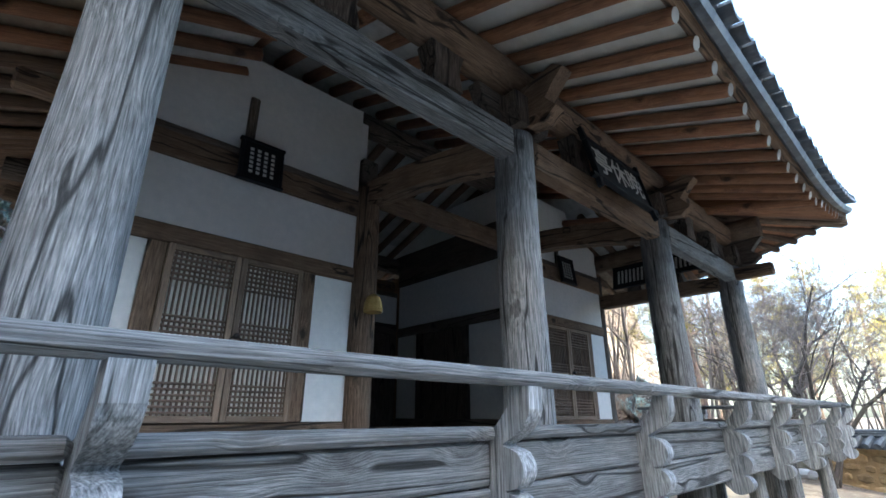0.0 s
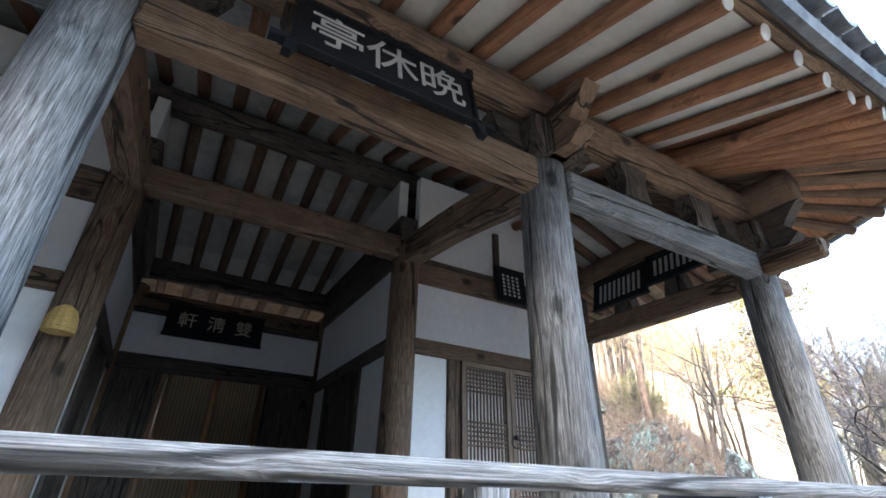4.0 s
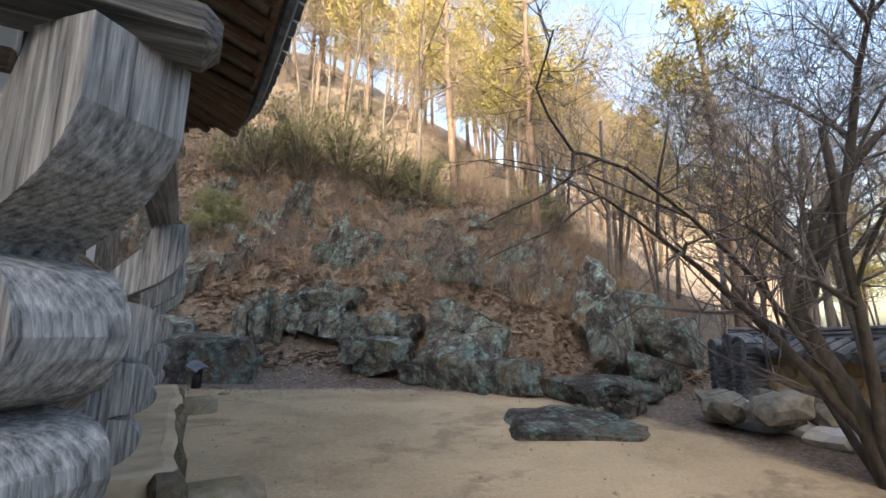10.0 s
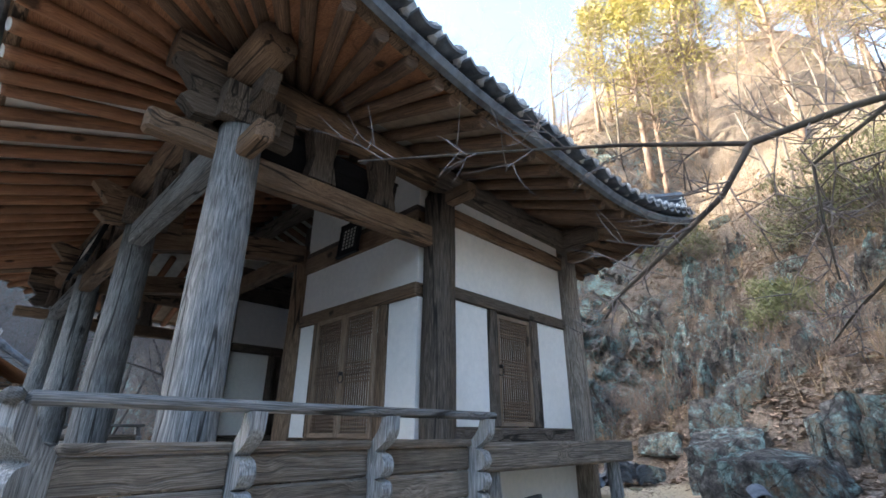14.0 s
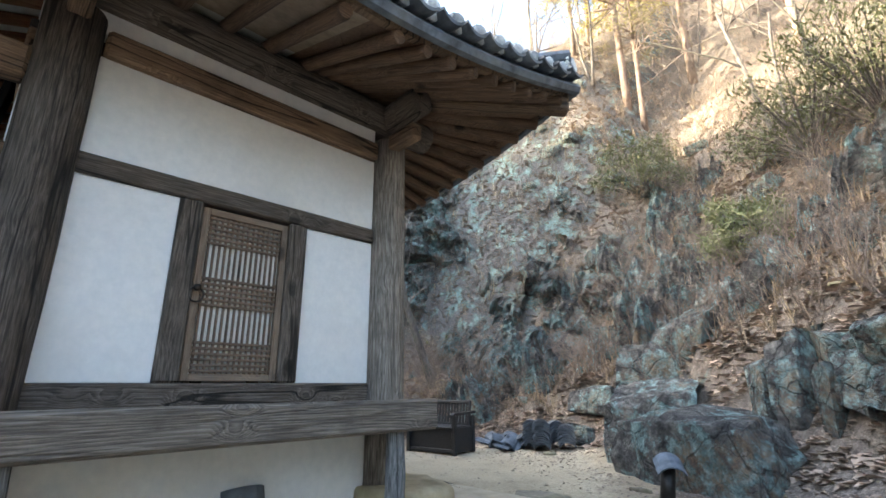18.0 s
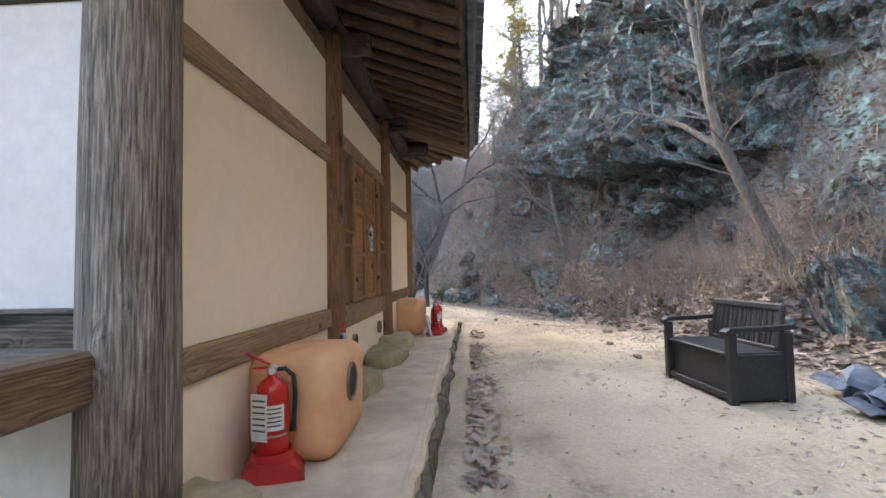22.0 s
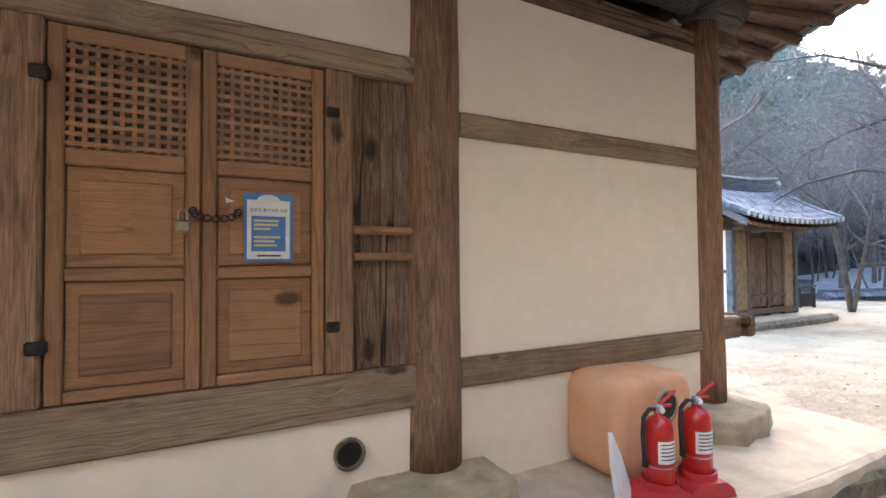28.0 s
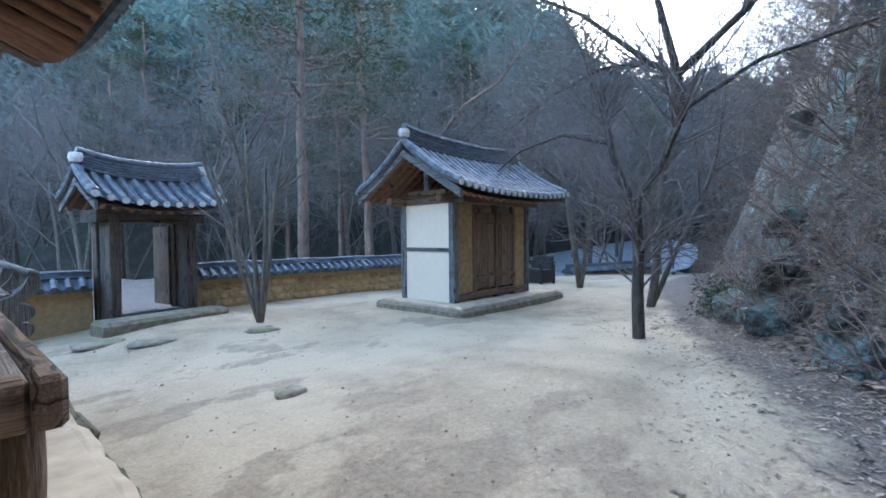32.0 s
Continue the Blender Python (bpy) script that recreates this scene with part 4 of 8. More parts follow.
rd = thing("door_5", "closed double plank door with lattice tops, chained with a padlock", "door", kind="structure")
for u0, u1 in ((2.915, 3.422), (3.428, 3.935)):
    leaf = new("door_leaf")
    leaf.parent = rd
    W = lambda ax: wood("door", ax)
    y0, y1 = 5.45, 5.505
    for a0, a1 in ((u0, u0 + 0.055), (u1 - 0.055, u1)):
        boxpart("stile", (a0, y0, 1.405), (a1, y1, 2.83), W("z"), leaf)
    for z0, z1 in ((1.405, 1.45), (1.86, 1.91), (2.30, 2.365), (2.77, 2.83)):
        boxpart("cross_rail", (u0 + 0.055, y0, z0), (u1 - 0.055, y1 - 0.002, z1), W("x"), leaf)
    for z0, z1 in ((1.45, 1.86), (1.91, 2.30)):
        boxpart("panel", (u0 + 0.055, y0 + 0.01, z0), (u1 - 0.055, y1 - 0.022, z1), W("x"), leaf)
        boxpart("raised_panel", (u0 + 0.10, y0 + 0.02, z0 + 0.05), (u1 - 0.10, y1 - 0.012, z1 - 0.05), W("x"), leaf, "", 0.01)
    for k in range(10):
        c = u0 + 0.055 + (u1 - u0 - 0.11) * (k + 0.5) / 10
        boxpart("bar", (c - 0.009, y1 - 0.035, 2.365), (c + 0.009, y1 - 0.012, 2.77), W("z"), leaf, "", 0.002)
    for k in range(11):
        c = 2.365 + 0.405 * (k + 0.5) / 11
        boxpart("bar", (u0 + 0.055, y1 - 0.033, c - 0.009), (u1 - 0.055, y1 - 0.010, c + 0.009), W("x"), leaf, "", 0.002)
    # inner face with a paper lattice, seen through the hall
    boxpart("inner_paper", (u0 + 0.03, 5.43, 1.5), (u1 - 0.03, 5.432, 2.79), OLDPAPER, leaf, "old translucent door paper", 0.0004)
    for k in range(12):
        c = u0 + 0.03 + (u1 - u0 - 0.06) * (k + 0.5) / 12
        boxpart("bar", (c - 0.003, 5.42, 1.5), (c + 0.003, 5.43, 2.79), wood("lattice", "z"), leaf, "", 0.002)
boxpart("meeting_strip", (3.40, 5.434, 1.41), (3.45, 5.448, 2.82), wood("door", "z"), rd)
for x, z in ((3.95, 2.62), (3.95, 1.62), (2.88, 2.62), (2.88, 1.62)):
    boxpart("hinge", (x - 0.03, 5.5, z - 0.02), (x + 0.03, 5.54, z + 0.03), BLACKIRON, rd, "black iron hinge")
chain = Mesh()
for k in range(9):
    w = math.pi * k / 8
    c = Vector((3.37 + 0.085 * math.cos(w), 5.53, 2.14 - 0.03 * math.sin(w)))
    chain.tube([c + Vector((0.014 * math.cos(q), 0.008 * math.sin(q * 2), 0.014 * math.sin(q))) for q in [2 * math.pi * j / 8 for j in range(9)]], 0.004, 5, False)
part("chain", chain, BLACKIRON, rd, "black iron chain", True)
lock = Mesh().box((3.49, 5.545, 2.075), (0.055, 0.03, 0.05), 0.008).tube([(3.475, 5.545, 2.10), (3.475, 5.545, 2.13), (3.49, 5.545, 2.145), (3.505, 5.545, 2.13), (3.505, 5.545, 2.10)], 0.006, 7)
part("padlock", lock, surface("brass", (0.32, 0.27, 0.18), (0.45, 0.4, 0.3), 10, rough=0.35, metal=0.9, random_amount=0.02), rd, "dull brass padlock")

# ---- pavilion: railing and side verandas ----
def baluster(parent, at, turn, label="", half=0.037):
    """A carved post: three lobes below, a neck leaning outwards above."""
    prof = [(0.0, 1.07), (0.05, 1.06), (0.11, 1.09), (0.125, 1.13), (0.10, 1.165), (0.06, 1.175), (0.11, 1.19), (0.14, 1.24), (0.12, 1.285), (0.065, 1.30), (0.115, 1.315), (0.145, 1.365),
            (0.12, 1.42), (0.06, 1.44), (0.10, 1.465), (0.15, 1.50), (0.182, 1.555), (0.184, 1.63), (0.112, 1.63), (0.085, 1.56), (0.03, 1.50), (-0.05, 1.47), (-0.05, 1.12)]
    k = len(prof)
    fine = []
    for j in range(k):
        p0, p1, p2, p3 = (Vector(prof[(j + q) % k]) for q in (-1, 0, 1, 2))
        sharp = j >= k - 7
        for t in ((0.0,) if sharp else (0.0, 0.33, 0.66)):
            c = 0.5 * (2 * p1 + (p2 - p0) * t + (2 * p0 - 5 * p1 + 4 * p2 - p3) * t * t + (3 * p1 - 3 * p2 + p3 - p0) * t ** 3)
            fine.append((c.x, c.y))
    mesh = Mesh().prism(fine, 0, -half, half)
    ob = part("baluster", mesh, wood("skylit", "z"), parent, label)
    ob.matrix_basis = pose(at[0], at[1], 0, 0, 0, turn)
    return ob


railing = thing("railing", "weathered grey wooden railing with carved balusters and plank apron", "railing", kind="structure")
# profile: +y is outwards
for x in (0.09, 1.27, 2.37, 3.62, 4.68, 5.81, 6.92):
    baluster(railing, (x, 0.45), 180)
for y in (1.17, 1.97, 2.84):
    baluster(railing, (7.54, y), 270)
    baluster(railing, (-0.62, y), 90)
baluster(railing, (7.55, 0.425), 225, "corner baluster", 0.05)
baluster(railing, (-0.64, 0.43), 135, "corner baluster", 0.05)
def rail_piece(name, a, b, w, h, kind="grey"):
    return beam(name, a, b, w, h, kind, railing, min(w, h) * 0.3)
rail_piece("top_rail", (-0.85, 0.305, 1.656), (2.2, 0.305, 1.656), 0.068, 0.054)
rail_piece("top_rail", (2.2, 0.305, 1.656), (5.75, 0.305, 1.656), 0.07, 0.056)
rail_piece("top_rail", (5.75, 0.305, 1.656), (7.74, 0.305, 1.656), 0.068, 0.054)
rail_piece("top_rail", (7.665, 0.342, 1.652), (7.665, 2.95, 1.652), 0.064, 0.054)
rail_piece("top_rail", (-0.755, 0.342, 1.652), (-0.755, 2.95, 1.652), 0.064, 0.054)
def apron(a, b, axis, off, kind="grey"):
    """Cap, two planks and the floor edge between two posts."""
    for z0, z1, dp, nm in ((1.455, 1.50, 0.10, "cap_board"), (1.31, 1.452, 0.035, "apron_plank"), (1.14, 1.305, 0.04, "apron_plank")):
        j = 0.01 * random.uniform(-1, 1) if nm == "apron_plank" else 0
        if axis == 0:
            rail_piece(nm, (a, off + j, (z0 + z1) / 2), (b, off + j, (z0 + z1) / 2), dp, z1 - z0, kind)
        else:
            rail_piece(nm, (off + j, a, (z0 + z1) / 2), (off + j, b, (z0 + z1) / 2), dp, z1 - z0, "drift")
xs = (-0.64, 0.09, 1.27, 2.37, 3.62, 4.68, 5.81, 6.92, 7.53)
for a, b in zip(xs, xs[1:]):
    apron(a + 0.037, b - 0.037, 0, 0.46)
ys = (0.45, 1.17, 1.97, 2.84)
for a, b in zip(ys, ys[1:]):
    apron(a + 0.037, b - 0.037, 1, 7.53)
    apron(a + 0.037, b - 0.037, 1, -0.61)
# posts and ground sill under the veranda
for x in (-0.45, 1.2, 2.33, 3.5, 4.66, 5.8, 7.3):
    for y in (0.62,) if 0 < x < 7 else (0.62, 1.8, 2.7):
        ob = tagged(part("floor_post", column_mesh(x, y, ground_z(x, y) - 0.05, 1.34, 0.075, 0.065, (0, 0), int(x * 7)), wood("grey", "z"), None, "short round post under the veranda floor", True), "", "post", "posts under the veranda")
for k, y in enumerate((0.62, CY, 2.6)):
    beam("floor_joist", (-0.5, y, 1.27), (7.45, y, 1.27), 0.12, 0.14, "dark")

for name, x0, x1, lx, label in (("bench_veranda", 6.96, 7.52, 7.43, "narrow side veranda of grey planks on round legs"), ("bench_veranda", -0.54, -0.03, -0.45, "narrow west side veranda of planks on stout legs")):
    sv = thing(name, label, "veranda", "side verandas")
    edge = x1 - 0.09 if x0 > 0 else x0
    boxpart("edge_beam", (edge, 2.98, 1.27 if x0 > 0 else 1.3), (edge + 0.09, 5.52, 1.475), wood("drift" if x0 > 0 else "brown", "y"), sv, "", 0.02)
    boxpart("end_beam", (x0 + (0 if x0 > 0 else 0.09), 5.36, 1.29), (x1 - (0.09 if x0 > 0 else 0), 5.46, 1.465), wood("brown", "x"), sv, "", 0.015)
    for k in range(3):
        a = x0 + (0 if x0 > 0 else 0.09) + k * 0.155
        boxpart("plank", (a, 3.0, 1.42), (a + 0.15, 5.36, 1.455), wood("drift", "y"), sv, "", 0.004)
    for y in (3.2, 5.2):
        part("leg", column_mesh(lx, y, ground_z(lx, y) - 0.03 if y < 4 else PLAT - 0.02, 1.34, 0.072, 0.06, (0, 0), int(y * 3)), wood("grey" if lx > 0 else "brown", "z"), sv, "", True)

# ---- pavilion: roof ----
X0, X1, Y0, Y1 = 0.0, 6.93, 1.05, 5.42
OUT = 1.22


def corner_lift(x, y):
    a = max(0.0, abs(x - (X0 + X1) / 2) - 1.6) / ((X1 - X0) / 2 + OUT - 1.6)
    b = max(0.0, abs(y - (Y0 + Y1) / 2) - 0.9) / ((Y1 - Y0) / 2 + OUT - 0.9)
    return 0.52 * (min(a, 1.1) * min(b, 1.1)) ** 1.7


def inside(x, y):
    return min(x - X0, X1 - x), min(y - Y0, Y1 - y)


def under(x, y):
    dx, dy = inside(x, y)
    return 4.15 + 0.37 * min(dx + (0.0 if dx < 1 else 9), dy) + corner_lift(x, y)


def over(x, y):
    dx, dy = inside(x, y)
    dx, dy = dx + OUT + 0.12, dy + OUT + 0.12
    d = min(dx, dy) if dx < 2.1 else dy
    return 3.84 + corner_lift(x, y) + 0.40 * d + 0.085 * d * d


roof = thing("roof", "hip-and-gable roof of dark grey clay tiles with upturned corners", "roof", kind="structure")


def sheet(name, fn, xs, ys, material, parent, flip=False, label=""):
    m = Mesh()
    m.v = [(x, y, fn(x, y)) for y in ys for x in xs]
    n = len(xs)
    m.f = [(j * n + i, j * n + i + 1, (j + 1) * n + i + 1, (j + 1) * n + i) for j in range(len(ys) - 1) for i in range(n - 1)]
    if flip:
        m.f = [tuple(reversed(f)) for f in m.f]
    return part(name, m, material, parent, label)


def bow(x, y):
    """The eaves swing outwards towards the corners."""
    return 0.14 * corner_lift(x, y) / 0.52


ux = list(np.linspace(X0 - OUT, X1 + OUT, 60))
uy = list(np.linspace(Y0 - OUT, Y1 + OUT, 44))
ceil_ob = sheet("ceiling", under, ux, uy, CEILING, None, True, "plaster and boards between the rafters of the eaves")
# darker plasters: the shade under the eaves and inside is put into their colour
SHADED_EAVE = surface("shaded_eave_plaster", (0.2, 0.155, 0.115), (0.36, 0.29, 0.225), 10, rough=0.95, bump=0.2, stain=(0.12, 0.09, 0.07), stain_scale=1.4, random_amount=0.02)
SHADED_INNER = surface("shaded_inner_plaster", (0.4, 0.4, 0.39), (0.6, 0.6, 0.585), 10, rough=0.95, bump=0.15, stain=(0.13, 0.125, 0.12), stain_scale=1.2, random_amount=0.02)
for m in (SHADED_EAVE, wood("rafter", "x"), wood("shaded_rafter", "x"), SHADED_INNER):
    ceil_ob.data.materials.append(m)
# side and north eaves and the inner ceiling take the shade-darkened materials
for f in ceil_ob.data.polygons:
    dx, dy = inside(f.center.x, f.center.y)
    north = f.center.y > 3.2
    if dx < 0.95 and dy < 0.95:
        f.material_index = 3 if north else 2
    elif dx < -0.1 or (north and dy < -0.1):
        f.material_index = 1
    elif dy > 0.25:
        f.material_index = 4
tagged(ceil_ob, "", "ceiling", "", "structure")
sheet("pan_tile_bed", over, list(np.linspace(X0 - OUT - 0.1, X1 + OUT + 0.1, 70)), list(np.linspace(Y0 - OUT - 0.1, Y1 + OUT + 0.1, 60)), TILE, roof, False, "concave grey pan tiles")

raf = thing("rafters", "round reddish-brown rafters under the eaves", "rafter", kind="structure")


def rafter(a, b, r=0.052):
    a, b = Vector(a), Vector(b)
    d = b - a
    ln = d.length
    mesh = Mesh().tube([(-ln / 2, 0, 0), (0, 0, 0), (ln / 2 - 0.03, 0, 0), (ln / 2, 0, 0)], [r * 1.1, r * 1.05, r, r * 0.9], 10)
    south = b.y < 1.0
    # rafters of the east and north eaves get the wood with shade coloured in
    kind = "rafter" if b.y < 3.0 and b.x < 7.5 else "shaded_rafter"
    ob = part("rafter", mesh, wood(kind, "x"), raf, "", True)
    ob.matrix_basis = Matrix.LocRotScale((a + b) / 2, Euler((0, -math.asin(d.z / ln), math.atan2(d.y, d.x))), None)
    end = part("rafter_end", Mesh().tube([(ln / 2 - 0.002, 0, 0), (ln / 2 + 0.004, 0, 0)], r * 0.86, 10), LIME if south else wood(kind, "y"), ob, "whitened rafter end" if south else "")


def on_under(x, y, drop=0.06):
    return (x, y, under(x, y) - drop)


x = 1.0
while x < X1 - 0.9:
    for s in (0, 1):
        ye = Y0 - OUT if s == 0 else Y1 + OUT
        yi = 3.2 if s == 0 else 3.3
        rafter(on_under(x, yi), on_under(x, ye + (0.03 if s == 0 else -0.03)))
    x += 0.31
y = Y0 + 1.0
while y < Y1 - 0.9:
    for s in (0, 1):
        xe = X0 - OUT if s == 0 else X1 + OUT
        xi = X0 + 0.95 if s == 0 else X1 - 0.95
        rafter(on_under(xi, y), on_under(xe + (0.03 if s == 0 else -0.03), y))
    y += 0.31
for sx in (0, 1):
    for sy in (0, 1):
        cx, cy = (X0 + 0.95, X1 - 0.95)[sx], (Y0 + 0.95, Y1 - 0.95)[sy]
        ex, ey = (X0 - OUT, X1 + OUT)[sx], (Y0 - OUT, Y1 + OUT)[sy]
        for k in range(9):
            t = (k + 0.5) / 9
            for p in ((cx + (ex - cx) * t, ey), (ex, cy + (ey - cy) * t)):
                q = (cx + (p[0] - cx) * 0.18, cy + (p[1] - cy) * 0.18)
                # follow the lifted eave in two straight runs
                rafter((q[0], q[1], under(*q) - 0.07), (p[0], p[1], under(*p) - 0.06), 0.05)
        hip = Vector((ex, ey, under(ex, ey) - 0.1))
        beam("hip_rafter", (cx, cy, under(cx, cy) - 0.14), hip, 0.14, 0.2, "brown", raf)


def eave_path(off, dz, n=40):
    pts = []
    cs = [(X0 - OUT - off, Y0 - OUT - off), (X1 + OUT + off, Y0 - OUT - off), (X1 + OUT + off, Y1 + OUT + off), (X0 - OUT - off, Y1 + OUT + off)]
    for k in range(4):
        a, b = cs[k], cs[(k + 1) % 4]
        pts.append([(a[0] + (b[0] - a[0]) * t / n, a[1] + (b[1] - a[1]) * t / n) for t in range(n + 1)])
    return [[(x, y, under(x, y) + dz) for x, y in side] for side in pts]


for side in eave_path(-0.02, 0.02):
    part("eave_board", Mesh().tube(side, 0.045, 6), wood("brown", "x"), roof)
for side in eave_path(0.07, 0.05):
    part("eave_tile_bed", Mesh().tube(side, 0.05, 6), TILE, roof)


def tile_row(p, q, end=None):
    """A row of rounded cover tiles from the eave at p up to q, with a lime-plugged end."""
    n = max(3, int((Vector(q) - Vector(p)).length / 0.14))
    pts, rs = [], []
    for k in range(n + 1):
        t = k / n
        x, y = p[0] + (q[0] - p[0]) * t, p[1] + (q[1] - p[1]) * t
        pts.append((x, y, over(x, y) + 0.03))
        rs.append(0.078 if k % 2 == 0 else 0.066)
    ob = part("tile_roll", Mesh().tube(pts, rs, 8), TILE, roof)
    d = (Vector(pts[0]) - Vector(pts[1])).normalized()
    c = Vector(pts[0])
    part("tile_end", Mesh().tube([c - d * 0.01, c + d * 0.015, c + d * 0.028], [0.075, 0.07, 0.035], 10), end or TILEEND, ob, "round eave tile end with pale lime")
    # scalloped lower edge of the pan tile beside it
    return ob


def pan_tile_mesh():
    """The hanging lip of one concave eave tile: out is +y."""
    m = Mesh()
    n = 6
    us = [-0.1 + 0.2 * k / n for k in range(n + 1)]
    rows = [(y, dz) for y in (-0.14, 0.09) for dz in (0.0, -0.024)]
    m.v = [(u, y, 4.5 * u * u - 0.03 + dz) for y, dz in rows for u in us]
    w = n + 1
    for k in range(n):
        m.f += [(k, k + 1, 2 * w + k + 1, 2 * w + k), (w + k + 1, w + k, 3 * w + k, 3 * w + k + 1), (2 * w + k, 2 * w + k + 1, 3 * w + k + 1, 3 * w + k)]
    m.f += [(0, 2 * w, 3 * w, w), (n, w + n, 3 * w + n, 2 * w + n)]
    return m


pan_first = None


def pan_tile(x, y, turn):
    global pan_first
    if pan_first is None:
        ob = pan_first = part("pan_tile", pan_tile_mesh(), TILE, roof)
    else:
        ob = new("pan_tile", pan_first.data)
        ob.parent = roof
    ob.matrix_basis = pose(x, y, over(x, y) - 0.005, -8, 0, turn)


XA, XB, YA, YB = X0 - OUT - 0.1, X1 + OUT + 0.1, Y0 - OUT - 0.1, Y1 + OUT + 0.1
x = XA + 0.12
while x < XB - 0.05:
    dx = min(x - XA, XB - x)
    run = dx if dx < 2.0 else (YB - YA) / 2 - 0.02
    run = min(run, (YB - YA) / 2 - 0.02)
    if run > 0.12:
        tile_row((x, YA), (x, YA + run), TILE)
        tile_row((x, YB), (x, YB - run))
        pan_tile(x + 0.1175, YA, 180)
        pan_tile(x + 0.1175, YB, 0)
    x += 0.235
y = YA + 0.12
while y < YB - 0.05:
    run = min(y - YA, YB - y, 2.0)
    if run > 0.12:
        tile_row((XA, y), (XA + run, y))
        tile_row((XB, y), (XB - run, y))
        pan_tile(XA, y + 0.1175, 90)
        pan_tile(XB, y + 0.1175, 270)
    y += 0.235


def ridge(pts, layers=4, r=0.085):
    ob = new("ridge")
    ob.parent = roof
    for k in range(layers):
        part("ridge_course", Mesh().tube([(x, y, z + 0.05 + k * 0.045) for x, y, z in pts], r if k % 2 == 0 else r * 0.85, 6, True, None, 0.35), TILE, ob)
    part("ridge_cap", Mesh().tube([(x, y, z + 0.08 + layers * 0.045) for x, y, z in pts], 0.075, 8), TILE, ob)
    for x, y, z in (pts[0], pts[-1]):
        part("ridge_end", Mesh().tube([(x - 0.03, y, z + 0.12), (x + 0.03, y, z + 0.12)], 0.09, 10), LIME, ob)


ym = (YA + YB) / 2
ridge([(x, ym, over(x, ym) + 0.08 * abs((x - 3.465) / 2.6) ** 2) for x in np.linspace(XA + 2.05, XB - 2.05, 12)], 6)
for sx in (0, 1):
    for sy in (0, 1):
        xc, yc = (XA, XB)[sx], (YA, YB)[sy]
        dx, dy = (1, -1)[sx], (1, -1)[sy]
        ridge([(xc + dx * d, yc + dy * d, over(xc + dx * d, yc + dy * d) + 0.02) for d in np.linspace(0.06, 2.05, 10)], 3)
        xx = xc + dx * 2.12
        ridge([(xx, yc + dy * d, over(xx, yc + dy * d) + 0.02) for d in np.linspace(2.05, (YB - YA) / 2 - 0.05, 6)], 3)
for xx, s in ((XA + 2.1, -1), (XB - 2.1, 1)):
    tri_y = [(YA + d, over(xx + (0.05 if s < 0 else -0.05), YA + d) - 0.03) for d in np.linspace(2.1, (YB - YA) / 2, 8)]
    prof = tri_y + [(YA + YB - a, z) for a, z in reversed(tri_y[:-1])]
    base = over(xx + s * 0.05, ym) - 0.06
    prof = [(tri_y[0][0], base)] + prof + [(YA + YB - tri_y[0][0], base)]
    part("gable_wall", Mesh().prism(prof, 0, xx - 0.04, xx + 0.04), wood("brown", "z"), roof, "boarded gable")

# ---- platform ----
platform = thing("platform", "low earthen platform edged with rough mossy stones", "platform", kind="structure")
def worn_line(a, b, step=0.16):
    n = int(math.hypot(b[0] - a[0], b[1] - a[1]) / step)
    out = []
    for k in range(n):
        x, y = a[0] + (b[0] - a[0]) * k / n, a[1] + (b[1] - a[1]) * k / n
        w = 0.045 * noise.noise((x * 2.1, y * 2.1, 0.3)) + 0.03 * noise.noise((x * 6.3, y * 6.3, 5.1))
        dx, dy = b[0] - a[0], b[1] - a[1]
        ln = math.hypot(dx, dy)
        out.append((x + dy / ln * w, y - dx / ln * w))
    return out


rim = worn_line((-0.9, 2.5), (7.75, 2.5)) + worn_line((7.75, 2.5), (7.75, 6.4)) + worn_line((7.75, 6.4), (-0.9, 6.36)) + worn_line((-0.9, 6.36), (-0.9, 2.5))
top_mesh = Mesh()
cx, cy = 3.4, 4.4
tiers = ((1.0, 0.1), (1.0, PLAT - 0.05), (0.997, PLAT - 0.015), (0.985, PLAT))
top_mesh.v = [(cx + (x - cx) * q, cy + (y - cy) * q, z + (0.012 * noise.noise((x * 3, y * 3, z)) if z > 0.2 else 0)) for q, z in tiers for x, y in rim]
nr = len(rim)
top_mesh.f = [(t * nr + k, t * nr + (k + 1) % nr, (t + 1) * nr + (k + 1) % nr, (t + 1) * nr + k) for t in range(len(tiers) - 1) for k in range(nr)]
top_mesh.f.append(tuple((len(tiers) - 1) * nr + k for k in range(nr)))
part("platform_top", top_mesh, EARTHEN, platform)
MOSSY = surface("mossy_edge_stone", (0.03, 0.026, 0.018), (0.22, 0.18, 0.125), 9, rough=0.9, bump=0.8, bump_size=0.03, stain=(0.10, 0.10, 0.03), stain_scale=4.0, stain_amount=0.7, random_amount=0.3)
random.seed(5)


